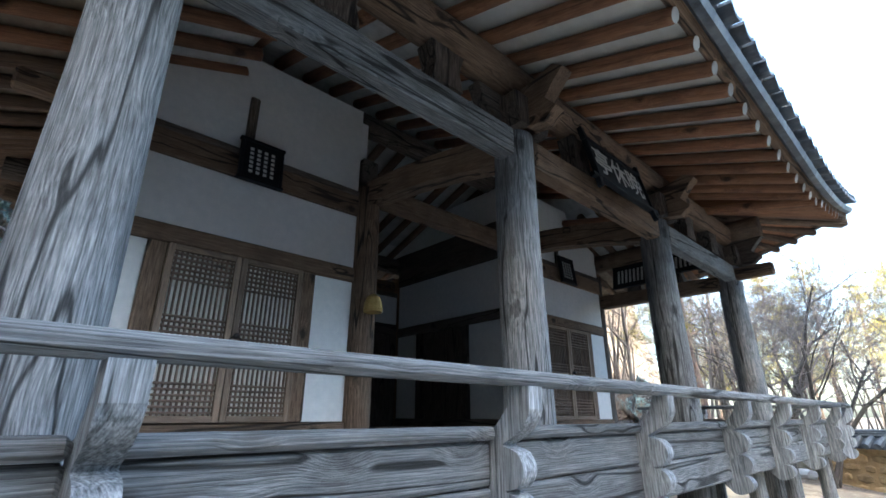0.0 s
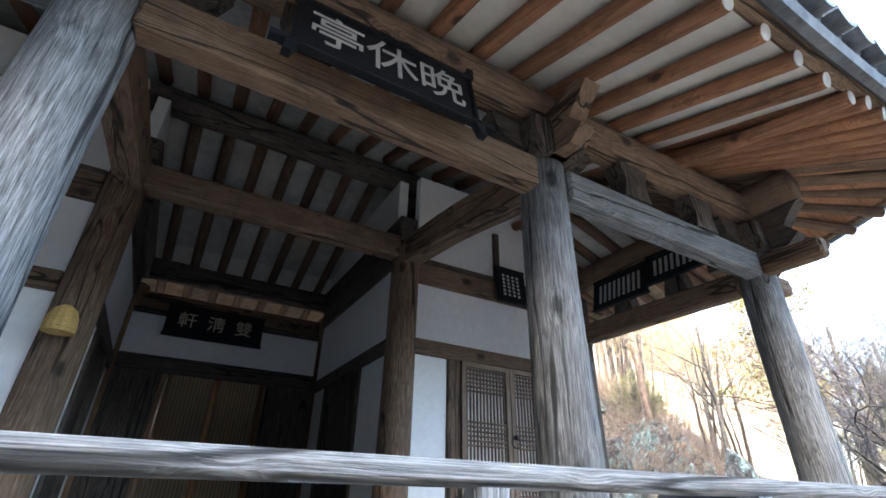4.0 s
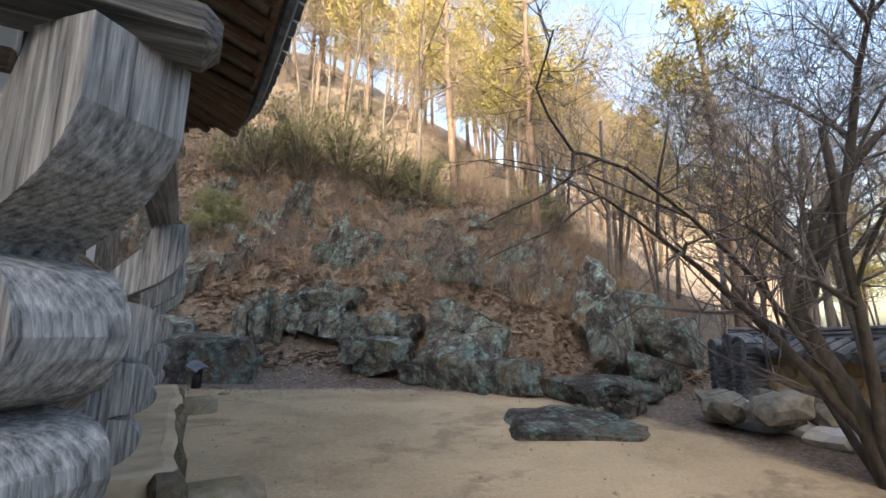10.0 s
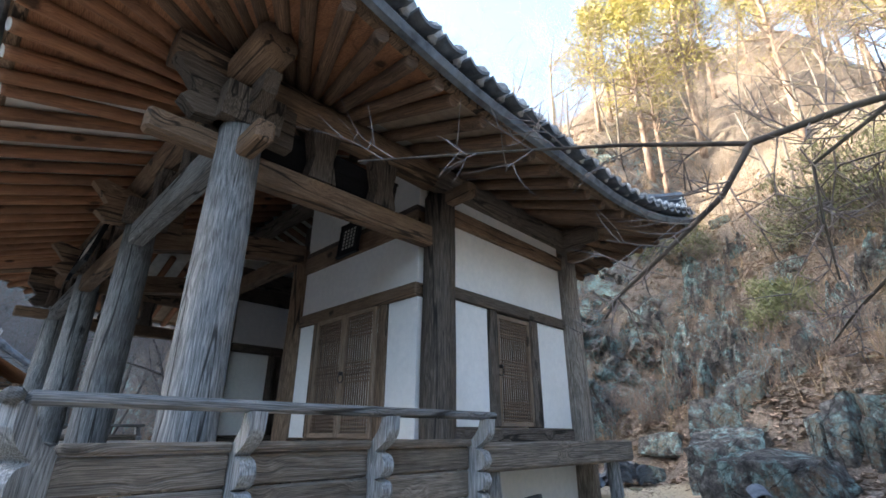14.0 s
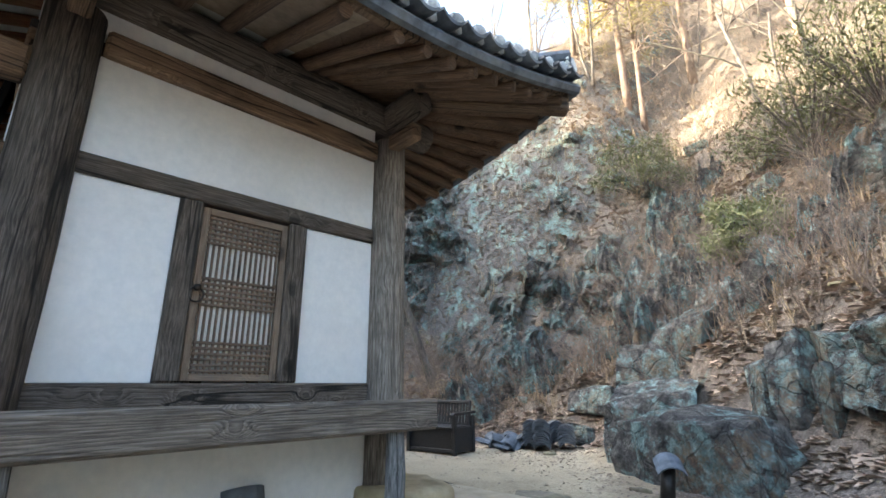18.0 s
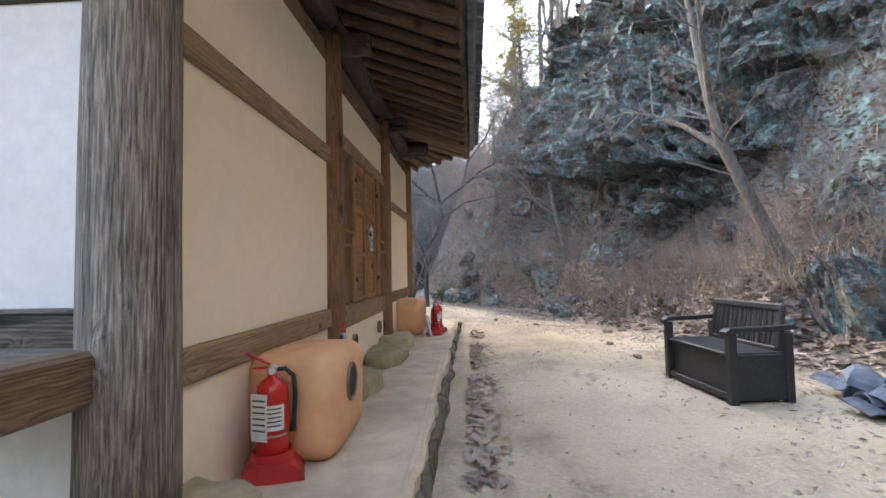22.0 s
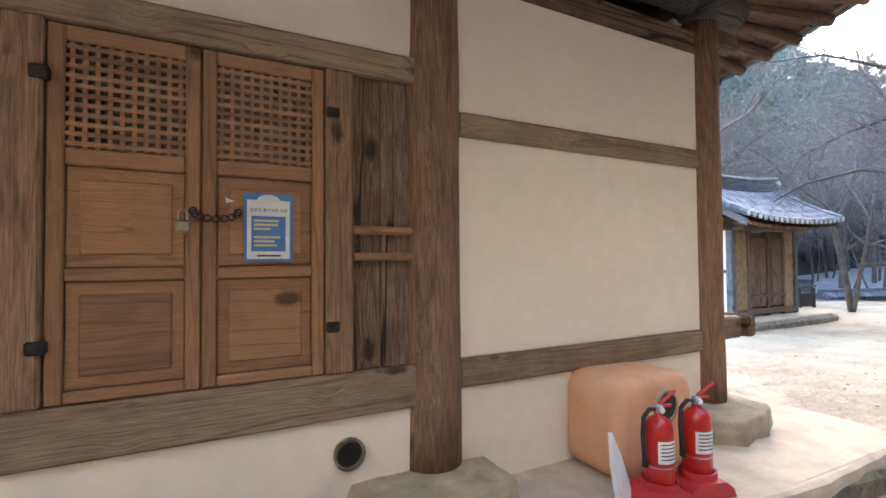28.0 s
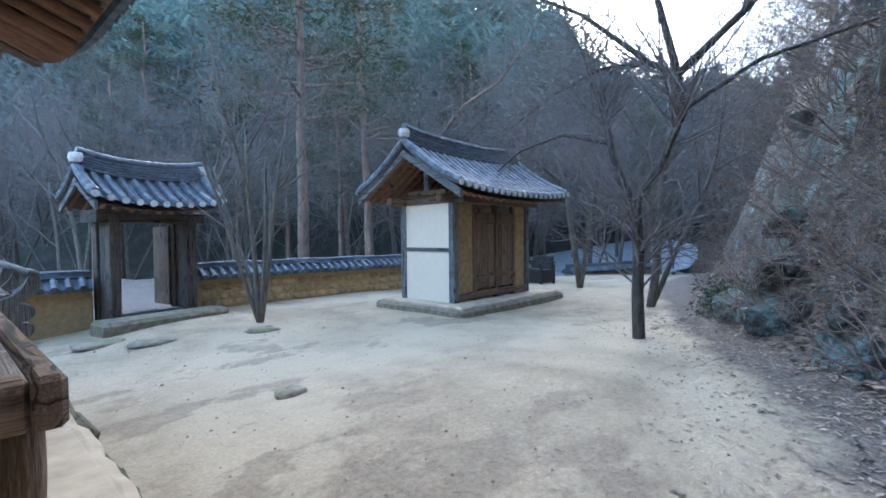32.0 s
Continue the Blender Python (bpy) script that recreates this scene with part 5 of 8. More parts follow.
def edge_stones(a, b, outn):
    a, b = Vector(a), Vector(b)
    n = (b - a).length
    d = 0.0
    while d < n:
        w = random.uniform(0.25, 0.75)
        c = a + (b - a) * min(1, (d + w / 2) / n)
        ang = math.atan2((b - a).y, (b - a).x)
        m = Mesh().box((0, 0, 0), (w * 1.1, 0.16, random.uniform(0.28, 0.38)), 0.03)
        sd0 = random.random() * 50
        m.v = [tuple(Vector(p) * (1 + 0.4 * noise.noise(Vector(p) * 6 + Vector((sd0, 0, 0))))) for p in m.v]
        ob = part("edge_stone", m, MOSSY, platform)
        ob.matrix_basis = Matrix.LocRotScale((c.x, c.y, PLAT - 0.215 + random.uniform(-0.03, 0.012)), Euler((random.uniform(-0.1, 0.1), random.uniform(-0.06, 0.06), ang + random.uniform(-0.1, 0.1))), None)
        d += w * 0.97
edge_stones((7.7, 6.36, 0), (-0.85, 6.33, 0), 1)
edge_stones((7.72, 6.4, 0), (7.72, 2.6, 0), 1)
edge_stones((-0.87, 6.36, 0), (-0.87, 3.0, 0), 1)

# ---- hillside rocks ----
def rock_material():
    m = bpy.data.materials.new("lichened_rock")
    m.use_nodes = True
    nt = m.node_tree
    N, L = nt.nodes, nt.links
    b = N["Principled BSDF"]
    b.inputs["Roughness"].default_value = 0.85
    tc, info = N.new("ShaderNodeTexCoord"), N.new("ShaderNodeObjectInfo")

    def tex(scale, detail=7.0, rough=0.65):
        n = N.new("ShaderNodeTexNoise")
        n.inputs["Scale"].default_value, n.inputs["Detail"].default_value, n.inputs["Roughness"].default_value = scale, detail, rough
        L.new(tc.outputs["Object"], n.inputs["Vector"])
        return n.outputs["Fac"]

    def ramp(fac, *stops):
        r = N.new("ShaderNodeValToRGB")
        while len(r.color_ramp.elements) < len(stops):
            r.color_ramp.elements.new(0.5)
        for e, (p, c) in zip(r.color_ramp.elements, stops):
            e.position, e.color = p, (*c, 1)
        L.new(fac, r.inputs[0])
        return r.outputs[0]

    def mixc(f, a, c):
        x = N.new("ShaderNodeMix")
        x.data_type = "RGBA"
        L.new(f, x.inputs[0])
        L.new(a, x.inputs[6])
        L.new(c, x.inputs[7])
        return x.outputs[2]

    base = ramp(tex(4.8, 13, 0.8), (0.36, (0.014, 0.014, 0.016)), (0.5, (0.09, 0.088, 0.086)), (0.68, (0.33, 0.315, 0.295)))
    teal = ramp(tex(7, 11, 0.74), (0.36, (0.04, 0.08, 0.085)), (0.5, (0.16, 0.26, 0.26)), (0.68, (0.42, 0.58, 0.57)))
    white = ramp(tex(40, 6), (0.4, (0.3, 0.33, 0.33)), (0.7, (0.6, 0.63, 0.62)))
    c = mixc(ramp(tex(1.7, 12, 0.8), (0.49, (0, 0, 0)), (0.54, (0.9, 0.9, 0.9))), base, teal)
    c = mixc(ramp(tex(4.3, 9, 0.75), (0.62, (0, 0, 0)), (0.68, (0.7, 0.7, 0.7))), c, white)
    c = mixc(ramp(tex(1.0, 10, 0.8), (0.52, (0, 0, 0)), (0.62, (0.8, 0.8, 0.8))), c, ramp(tex(22, 8), (0.3, (0.1, 0.06, 0.035)), (0.7, (0.3, 0.19, 0.11))))
    # open joints between the blocks, at two sizes
    bend = N.new("ShaderNodeVectorMath")
    bend.operation = "MULTIPLY_ADD"
    wob = N.new("ShaderNodeTexNoise")
    wob.inputs["Scale"].default_value, wob.inputs["Detail"].default_value = 2.2, 5.0
    L.new(tc.outputs["Object"], wob.inputs["Vector"])
    L.new(wob.outputs["Color"], bend.inputs[0])
    bend.inputs[1].default_value = (0.45, 0.45, 0.45)
    L.new(tc.outputs["Object"], bend.inputs[2])
    gaps = []
    for scale, width in ((1.3, 0.018), (3.7, 0.025)):
        vo = N.new("ShaderNodeTexVoronoi")
        vo.feature = "DISTANCE_TO_EDGE"
        vo.inputs["Scale"].default_value = scale
        L.new(bend.outputs[0], vo.inputs["Vector"])
        gaps.append(ramp(vo.outputs["Distance"], (0.004, (0.0, 0.0, 0.0)), (width, (1, 1, 1))))
    joint = N.new("ShaderNodeMix")
    joint.data_type, joint.blend_type = "RGBA", "MULTIPLY"
    joint.inputs[0].default_value = 0.6
    L.new(gaps[0], joint.inputs[6])
    L.new(gaps[1], joint.inputs[7])
    deep = N.new("ShaderNodeMix")
    deep.data_type, deep.blend_type = "RGBA", "MULTIPLY"
    deep.inputs[0].default_value = 0.5
    L.new(c, deep.inputs[6])
    L.new(joint.outputs[2], deep.inputs[7])
    c = deep.outputs[2]
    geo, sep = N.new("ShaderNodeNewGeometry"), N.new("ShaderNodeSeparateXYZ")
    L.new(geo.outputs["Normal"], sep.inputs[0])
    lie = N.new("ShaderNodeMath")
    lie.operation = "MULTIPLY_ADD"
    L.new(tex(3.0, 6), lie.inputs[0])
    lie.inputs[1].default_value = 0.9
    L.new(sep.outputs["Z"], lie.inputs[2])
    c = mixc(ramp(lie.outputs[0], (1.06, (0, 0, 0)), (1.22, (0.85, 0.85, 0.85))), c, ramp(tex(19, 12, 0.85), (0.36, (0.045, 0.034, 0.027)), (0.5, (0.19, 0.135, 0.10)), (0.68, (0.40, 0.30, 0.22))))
    # a cushion of yellow-green moss where water seeps down the cliff
    seep = N.new("ShaderNodeVectorMath")
    seep.operation = "DISTANCE"
    L.new(tc.outputs["Object"], seep.inputs[0])
    seep.inputs[1].default_value = (-0.36, 12.5, 3.5)
    edge = N.new("ShaderNodeMath")
    edge.operation = "MULTIPLY_ADD"
    L.new(tex(3.2, 8, 0.7), edge.inputs[0])
    edge.inputs[1].default_value = 2.4
    near = N.new("ShaderNodeMath")
    near.operation = "SUBTRACT"
    L.new(seep.outputs["Value"], near.inputs[0])
    near.inputs[1].default_value = 1.0
    L.new(near.outputs[0], edge.inputs[2])
    c = mixc(ramp(edge.outputs[0], (0.0, (0.9, 0.9, 0.9)), (0.95, (0.9, 0.9, 0.9)), (1.0, (0, 0, 0))), c, ramp(tex(26, 8), (0.35, (0.06, 0.065, 0.012)), (0.65, (0.3, 0.27, 0.05))))
    hsv = N.new("ShaderNodeHueSaturation")
    mr = N.new("ShaderNodeMapRange")
    mr.inputs[3].default_value, mr.inputs[4].default_value = 0.7, 1.3
    L.new(info.outputs["Random"], mr.inputs[0])
    L.new(mr.outputs[0], hsv.inputs["Value"])
    L.new(c, hsv.inputs["Color"])
    L.new(hsv.outputs[0], b.inputs["Base Color"])
    bp = N.new("ShaderNodeBump")
    bp.inputs["Strength"].default_value, bp.inputs["Distance"].default_value = 1.0, 0.12
    high = N.new("ShaderNodeMath")
    high.operation = "MULTIPLY_ADD"
    L.new(joint.outputs[2], high.inputs[0])
    high.inputs[1].default_value = 0.35
    L.new(tex(5, 14, 0.78), high.inputs[2])
    L.new(high.outputs[0], bp.inputs["Height"])
    L.new(bp.outputs[0], b.inputs["Normal"])
    return m


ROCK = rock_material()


def crag(c, s, seed, turn=0.0, sub=3, cuts=11, rough=0.085):
    """A broken, angular rock: a lumpy ball cut by random planes."""
    rng = random.Random(seed)
    planes = []
    for ax in range(3):
        for sg in (-1, 1):
            n = Vector((0, 0, 0))
            n[ax] = sg
            n += Vector((rng.uniform(-1, 1), rng.uniform(-1, 1), rng.uniform(-1, 1))) * 0.28
            planes.append((n.normalized(), rng.uniform(0.5, 0.72)))
    for _ in range(cuts - 5):
        n = Vector((rng.uniform(-1, 1), rng.uniform(-1, 1), rng.uniform(-0.7, 1))).normalized()
        planes.append((n, rng.uniform(0.68, 0.95)))
    bm = bmesh.new()
    bmesh.ops.create_icosphere(bm, subdivisions=sub, radius=1.25)
    off = Vector((seed * 3.7, seed * 1.3, 0))
    for v in bm.verts:
        p = v.co.copy()
        for n, d in planes:
            k = p.dot(n)
            if k > d:
                p -= n * (k - d) * 0.97
        p += p.normalized() * (rough * noise.noise(p * 1.9 + off) + rough * 0.9 * abs(noise.noise(p * 4.3 + off)) + rough * 0.45 * noise.noise(p * 9.7 + off))
        v.co = p
    bm.verts.index_update()
    m = Mesh().add([(v.co.x * s[0], v.co.y * s[1], v.co.z * s[2]) for v in bm.verts], [[v.index for v in f.verts] for f in bm.faces])
    bm.free()
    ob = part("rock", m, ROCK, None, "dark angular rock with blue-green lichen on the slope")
    ob.matrix_basis = Matrix.LocRotScale(c, Euler((rng.uniform(-0.2, 0.2), rng.uniform(-0.2, 0.2), turn)), None)
    return tagged(ob, "", "rock", "hillside rocks")


def along_foot(x):
    return float(np.interp(x, [p[0] for p in reversed(FOOT)], [p[1] for p in reversed(FOOT)]))


def sit(x, y, up=0.0):
    return (x, y, ground_z(x, y) + up)


def block(c, half, seed, turn=0.0, label="", rough=0.1):
    """A split block of the ledge: crisp faces, little wear. half: its half sizes."""
    ob = crag(c, [h * 1.62 for h in half], seed, radians(turn), 4, 12 if rough > 0.08 else 7, rough)
    return tagged(ob, label or "split blue-green block of the ledge above the yard")


block((8.05, 9.25, 0.55), (0.9, 0.62, 0.68), 1, -18, "large smooth grey boulder beside the sandy yard")
block((7.3, 9.75, 0.95), (0.5, 0.4, 0.55), 2, 10)
# the ledge: a row of tall blocks, each with smaller pieces on its head
ledge_rng = random.Random(44)
for k in range(7):
    t = k / 6
    x, y = 8.8 + 1.65 * t, 9.52 - 0.97 * t + ledge_rng.uniform(-0.06, 0.06)
    h = ledge_rng.uniform(0.24, 0.4)
    block((x, y, 1.5 + ledge_rng.uniform(-0.1, 0.08)), (ledge_rng.uniform(0.13, 0.21), 0.24, h), 410 + k, -31 + ledge_rng.uniform(-12, 12), "", 0.06)
    block((x + 0.08, y + 0.28, 1.9 + ledge_rng.uniform(-0.12, 0.2)), (ledge_rng.uniform(0.14, 0.24), 0.2, ledge_rng.uniform(0.12, 0.22)), 480 + k, ledge_rng.uniform(-60, 0), "", 0.06)
for k, (x, y, z, a, b, c, w) in enumerate(((10.45, 7.75, 1.02, 0.34, 0.26, 0.2, -48), (10.8, 7.35, 1.0, 0.36, 0.26, 0.26, -52), (10.75, 7.7, 1.4, 0.3, 0.25, 0.22, -40), (11.1, 6.85, 0.66, 0.2, 0.18, 0.16, 20), (11.05, 7.45, 1.3, 0.25, 0.25, 0.2, -60),
                                           (11.6, 6.35, 0.74, 0.55, 0.36, 0.44, -76), (12.15, 6.7, 1.2, 0.5, 0.4, 0.4, -50), (12.0, 5.5, 0.62, 0.4, 0.3, 0.3, -70), (11.35, 3.8, 0.22, 0.54, 0.44, 0.26, -22), (12.9, 4.55, 0.55, 0.62, 0.36, 0.17, -12),
                                           (12.4, 4.0, 0.35, 0.4, 0.3, 0.12, 20), (13.75, 5.25, 1.3, 0.26, 0.24, 0.6, 15), (14.05, 5.75, 1.95, 0.28, 0.24, 0.5, 30), (14.9, 6.0, 1.7, 0.6, 0.4, 0.4, -20), (14.4, 4.9, 0.7, 0.4, 0.3, 0.25, 30), (15.6, 5.4, 1.2, 0.5, 0.4, 0.35, 10),
                                           (8.92, 11.25, 2.85, 0.3, 0.26, 0.5, 15), (9.3, 11.6, 2.6, 0.4, 0.35, 0.35, 0), (12.6, 7.85, 2.6, 0.38, 0.32, 0.3, 20), (7.55, 10.7, 2.05, 0.4, 0.35, 0.45, -10), (7.0, 10.5, 1.7, 0.35, 0.3, 0.4, 10), (9.9, 8.95, 1.9, 0.3, 0.3, 0.22, -20))):
    block((x, y, z), (a, b, c), 430 + k, w, "angular lichened rock lying on the leaf-strewn slope" if k > 7 else "")
rng = random.Random(8)
for k in range(110):
    x = rng.uniform(1, 16)
    fy = np.interp(x, [p[0] for p in reversed(FOOT)], [p[1] for p in reversed(FOOT)])
    y = fy + rng.uniform(0.6, 7.5)
    s = rng.uniform(0.12, 0.5)
    crag(sit(x, y, -0.03), (s * rng.uniform(0.8, 1.5), s * 0.8, s * rng.uniform(0.5, 0.9)), 100 + k, rng.uniform(-1, 1), 2 if s < 0.4 else 3)
rng2 = random.Random(19)
for k in range(18):
    x = rng2.uniform(-12, -3.5)
    y = along_foot(x) + rng2.uniform(0.2, 2.6)
    q = rng2.uniform(0.25, 0.6)
    crag(sit(x, y, 0.0), (q * 1.4, q, q * rng2.uniform(0.6, 0.9)), 480 + k, rng2.uniform(-0.6, 0.6), 3, 13)
# the cliff on the north side: broken beds of rock with an overhang to the west, and the ledge along the foot of the slope
def broken(p, size, flat=0.85):
    """How far a bed of rock stands out at p: blocks of several sizes with open joints."""
    out = 0.0
    for k, amp in ((1.0, 1.0), (2.3, 0.55), (5.0, 0.28)):
        q = Vector((p[0], p[1] * 0.8, p[2] * flat)) * (k / size) + Vector((3.1 * k, 0, 0.21 * p[0]))
        d, c = noise.voronoi(q)
        h = noise.cell(c[0] * 7.31 + Vector((0.37, 0.11, 0.53)))
        out += amp * (h - 0.35 * smooth01(1 - (d[1] - d[0]) / 0.09))
    return out


CLIFF_WALL = [(-13, 8.0), (-9, 8.7), (-7.2, 9.2), (-5.6, 9.96), (-2.9, 11.45), (-0.2, 12.7), (1.5, 12.4), (3, 12.1), (5, 12.5), (7.5, 13.4)]
CLIFF_TOP = [(-13, 4.4), (-10.6, 5.6), (-9.4, 9.0), (-7, 10.4), (-5, 9.6), (-3.4, 9.2), (-1.5, 10.8), (0.5, 11.6), (2.5, 10.8), (4, 9.3), (5.5, 6.8), (7.5, 4.6)]


def along(table, x):
    return float(np.interp(x, [p[0] for p in table], [p[1] for p in table]))


def rock_sheet(name, label, us, vs, fn, parent=None):
    m = Mesh()
    m.v = [fn(u, v) for v in vs for u in us]
    n = len(us)
    m.f = [(j * n + i, j * n + i + 1, (j + 1) * n + i + 1, (j + 1) * n + i) for j in range(len(vs) - 1) for i in range(n - 1)]
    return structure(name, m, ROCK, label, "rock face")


def cliff_point(x, v):
    wy, top = along(CLIFF_WALL, x), along(CLIFF_TOP, x)
    over = smooth01((1.2 - x) / 4.0)
    base = 0.9
    if v > 1:                                   # the top, running back into the slope
        back, z = (v - 1) * 4.0, top + (v - 1) * 0.5 - 1.2 * max(0.0, v - 1.5)
    else:
        back, z = 0.0, base + (top - base) * v
    lip = 3.75 + 0.5 * noise.noise((x * 0.5, 2.2, 0)) + 0.12 * max(0, -x - 2)
    jut = -1.25 * over * smooth01((z - lip) / 0.35) * (1 - 0.75 * smooth01((z - lip - 0.6) / (top - lip)))
    lean = (1 - over) * 0.62 * max(0.0, z - 2.2) + over * 0.22 * max(0.0, z - 5)
    y = wy + jut + lean + back + 0.45 * noise.noise((x * 0.45, z * 0.4, 5.5))
    b = broken((x, y * 0.9, z + 0.18 * x), 1.15, 0.8)
    out = 0.62 * (b - 0.6)
    return (x + 0.1 * noise.noise((x * 3, z * 3, 1)) + 0.5 * out, y - 0.9 * out, z + 0.1 * noise.noise((x * 3, z * 3, 6)))


rock_sheet("cliff", "dark broken cliff with blue-green lichen and an overhang", [-13 + 0.1 * k for k in range(100)] + [-3 + 0.036 * k for k in range(139)] + [2.0 + 0.085 * k for k in range(66)], [2.0 * k / 170 for k in range(171)], cliff_point)


def outcrop(u0, y0, w, h, seed):
    """A rib of split rock breaking out of the slope."""
    def fn(u, v):
        x, y = u0 + u * w, y0 + v * h * 1.15
        edge = smooth01((1 - abs(u)) / 0.45) * smooth01((0.98 - abs(2 * v - 1)) / 0.3)
        b = broken((x + seed, y * 0.7, v * h), 0.55, 1.2)
        out = (0.5 * b + 0.12) * edge - 0.25 * (1 - edge)
        return (x + 0.08 * b, y - out * 0.55, ground_z(x, y) + out * 0.75)
    rock_sheet("outcrop", "rib of split lichened rock breaking out of the leaf-covered slope", [-1 + 2 * k / 44 for k in range(45)], [k / 36 for k in range(37)], fn)


for k, (x, y, w, h) in enumerate(((7.3, 10.6, 1.0, 1.7), (9.6, 10.5, 0.9, 1.5), (5.6, 11.6, 1.2, 2.0), (12.6, 8.3, 0.9, 1.5), (4.2, 12.6, 1.1, 2.0), (11.0, 9.6, 0.7, 1.0), (2.2, 11.1, 1.0, 1.3), (14.6, 6.9, 1.0, 1.8), (8.2, 12.6, 0.8, 1.2), (6.4, 14.2, 1.2, 1.6), (6.3, 11.3, 0.7, 1.2), (10.4, 9.6, 0.6, 0.8), (13.4, 7.4, 0.8, 1.0), (8.6, 10.4, 0.6, 0.8), (3.4, 11.6, 0.9, 1.6), (7.0, 12.3, 0.7, 1.0))):
    outcrop(x, y, w, h, k * 3.7)
for k, (x, y, s) in enumerate(((-5.2, 8.9, 0.7), (-6.4, 8.4, 0.45), (-3.9, 8.9, 0.5), (-2.7, 8.8, 0.22), (-8.5, 6.6, 0.5), (-9.2, 6.5, 0.4))):
    crag(sit(x, y, 0.1), (s * 1.3, s * 0.9, s * 0.75), 300 + k, 0.5 * k)

# ---- plants ----
TWIG = surface("grey_twig", (0.08, 0.072, 0.071), (0.26, 0.234, 0.228), 20, rough=0.85, bump=0.0, random_amount=0.15)
DRY = surface("dry_twig", (0.13, 0.10, 0.085), (0.31, 0.25, 0.21), 14, rough=0.9, bump=0.0, random_amount=0.15)


def grow(rng, mesh_t, mesh_c, p, d, length, r, level, levels, droop=0.0, twist=0.35, kids=(3, 5), sides=(10, 7, 5, 4, 3), block=None, low=0.45):
    """A limb with its side limbs. Thick limbs go to mesh_t, thin ones to mesh_c. block: says where none may grow."""
    n = 6 if level < 2 else (4 if level < 3 else 3)
    pts, rs, dirs = [p.copy()], [r], []
    q, e = p.copy(), d.normalized()
    for k in range(n):
        bend = Vector((rng.uniform(-1, 1), rng.uniform(-1, 1), rng.uniform(-0.7, 1.0) - droop)) * twist
        e = (e + bend * (0.5 if level == 0 else 1.0) * 0.6).normalized()
        q = q + e * (length / n)
        if block and block(q):
            break
        pts.append(q.copy())
        dirs.append(e.copy())
        rs.append(r * (1 - (0.45 if level == 0 else 0.7) * (k + 1) / n))
    n = len(pts) - 1
    if n < 1:
        return
    (mesh_t if level < 2 else mesh_c).tube(pts, rs, sides[min(level, 4)], level == 0)
    if level >= levels:
        return
    for _ in range(rng.randint(*kids) + (1 if level > 0 else 0)):
        t = rng.uniform(0.25 if level else low, 1.0)
        k = min(n - 1, int(t * n))
        base = pts[k] + (pts[k + 1] - pts[k]) * (t * n - k)
        side = dirs[k].orthogonal().normalized()
        side = Matrix.Rotation(rng.uniform(0, 2 * math.pi), 3, dirs[k]) @ side
        nd = (dirs[k] * rng.uniform(0.35, 0.9) + side * rng.uniform(0.6, 1.0) + Vector((0, 0, 0.15 - droop))).normalized()
        grow(rng, mesh_t, mesh_c, base, nd, length * rng.uniform(0.52, 0.8), max(rs[k] * rng.uniform(0.45, 0.65), min(0.0034, r * 0.8)), level + 1, levels, droop, twist, kids, sides, block, low)


def over_path(q):
    """The low twigs that reach over the path end beside it."""
    return -2.66 < q.x < -1.7 and q.z < 2.0


def bare_tree(name, label, at, seed, stems, levels=4, kids=(3, 5), droop=0.0, twist=0.35, group="bare trees", bark=None, twig=None, block=None, low=0.45, limbs=(), twigs=1):
    """stems: (direction, length, radius) for each trunk from the root."""
    rng = random.Random(seed)
    t = thing(name, label, "tree", group, "", at)
    a, b = Mesh(), Mesh()
    for d, ln, r in stems:
        grow(rng, a, b, Vector((0, 0, -0.08)), Vector(d), ln, r, 0, levels, droop, twist, kids, block=block, low=low)
    for path, r0, r1 in limbs:
        path = [Vector(p) - Vector(at) for p in path]
        a.tube(path, [r0 + (r1 - r0) * k / (len(path) - 1) for k in range(len(path))], 7, False)
        size = 0.36 if r0 < 0.0125 else 1.0 if r0 < 0.05 else 1.8
        for k in range(len(path) - 1):
            for q in range(twigs * (4 if r0 < 0.05 else 3 if k else 0)):
                base = path[k] + (path[k + 1] - path[k]) * rng.random()
                d = (path[k + 1] - path[k]).normalized()
                w = Matrix.Rotation(rng.uniform(0, 6.28), 3, d) @ d.orthogonal().normalized()
                grow(rng, a, b, base, d * 0.8 + w, rng.uniform(0.4, 0.75) * size, max(0.0032, 0.0075 * size ** 1.6), 2, 4 if size > 0.5 else 3, 0.0, 0.34, (2, 4), block=over_path if size < 0.5 else block)
    part("trunk", a, bark or BARK, t, "", True)
    part("crown", b, twig or TWIG, t, "dense bare grey twigs")
    return t


def off_path(q):
    """Twigs of the plum tree stay clear of the walked path."""
    return q.x < -1.5 and q.z < 2.3


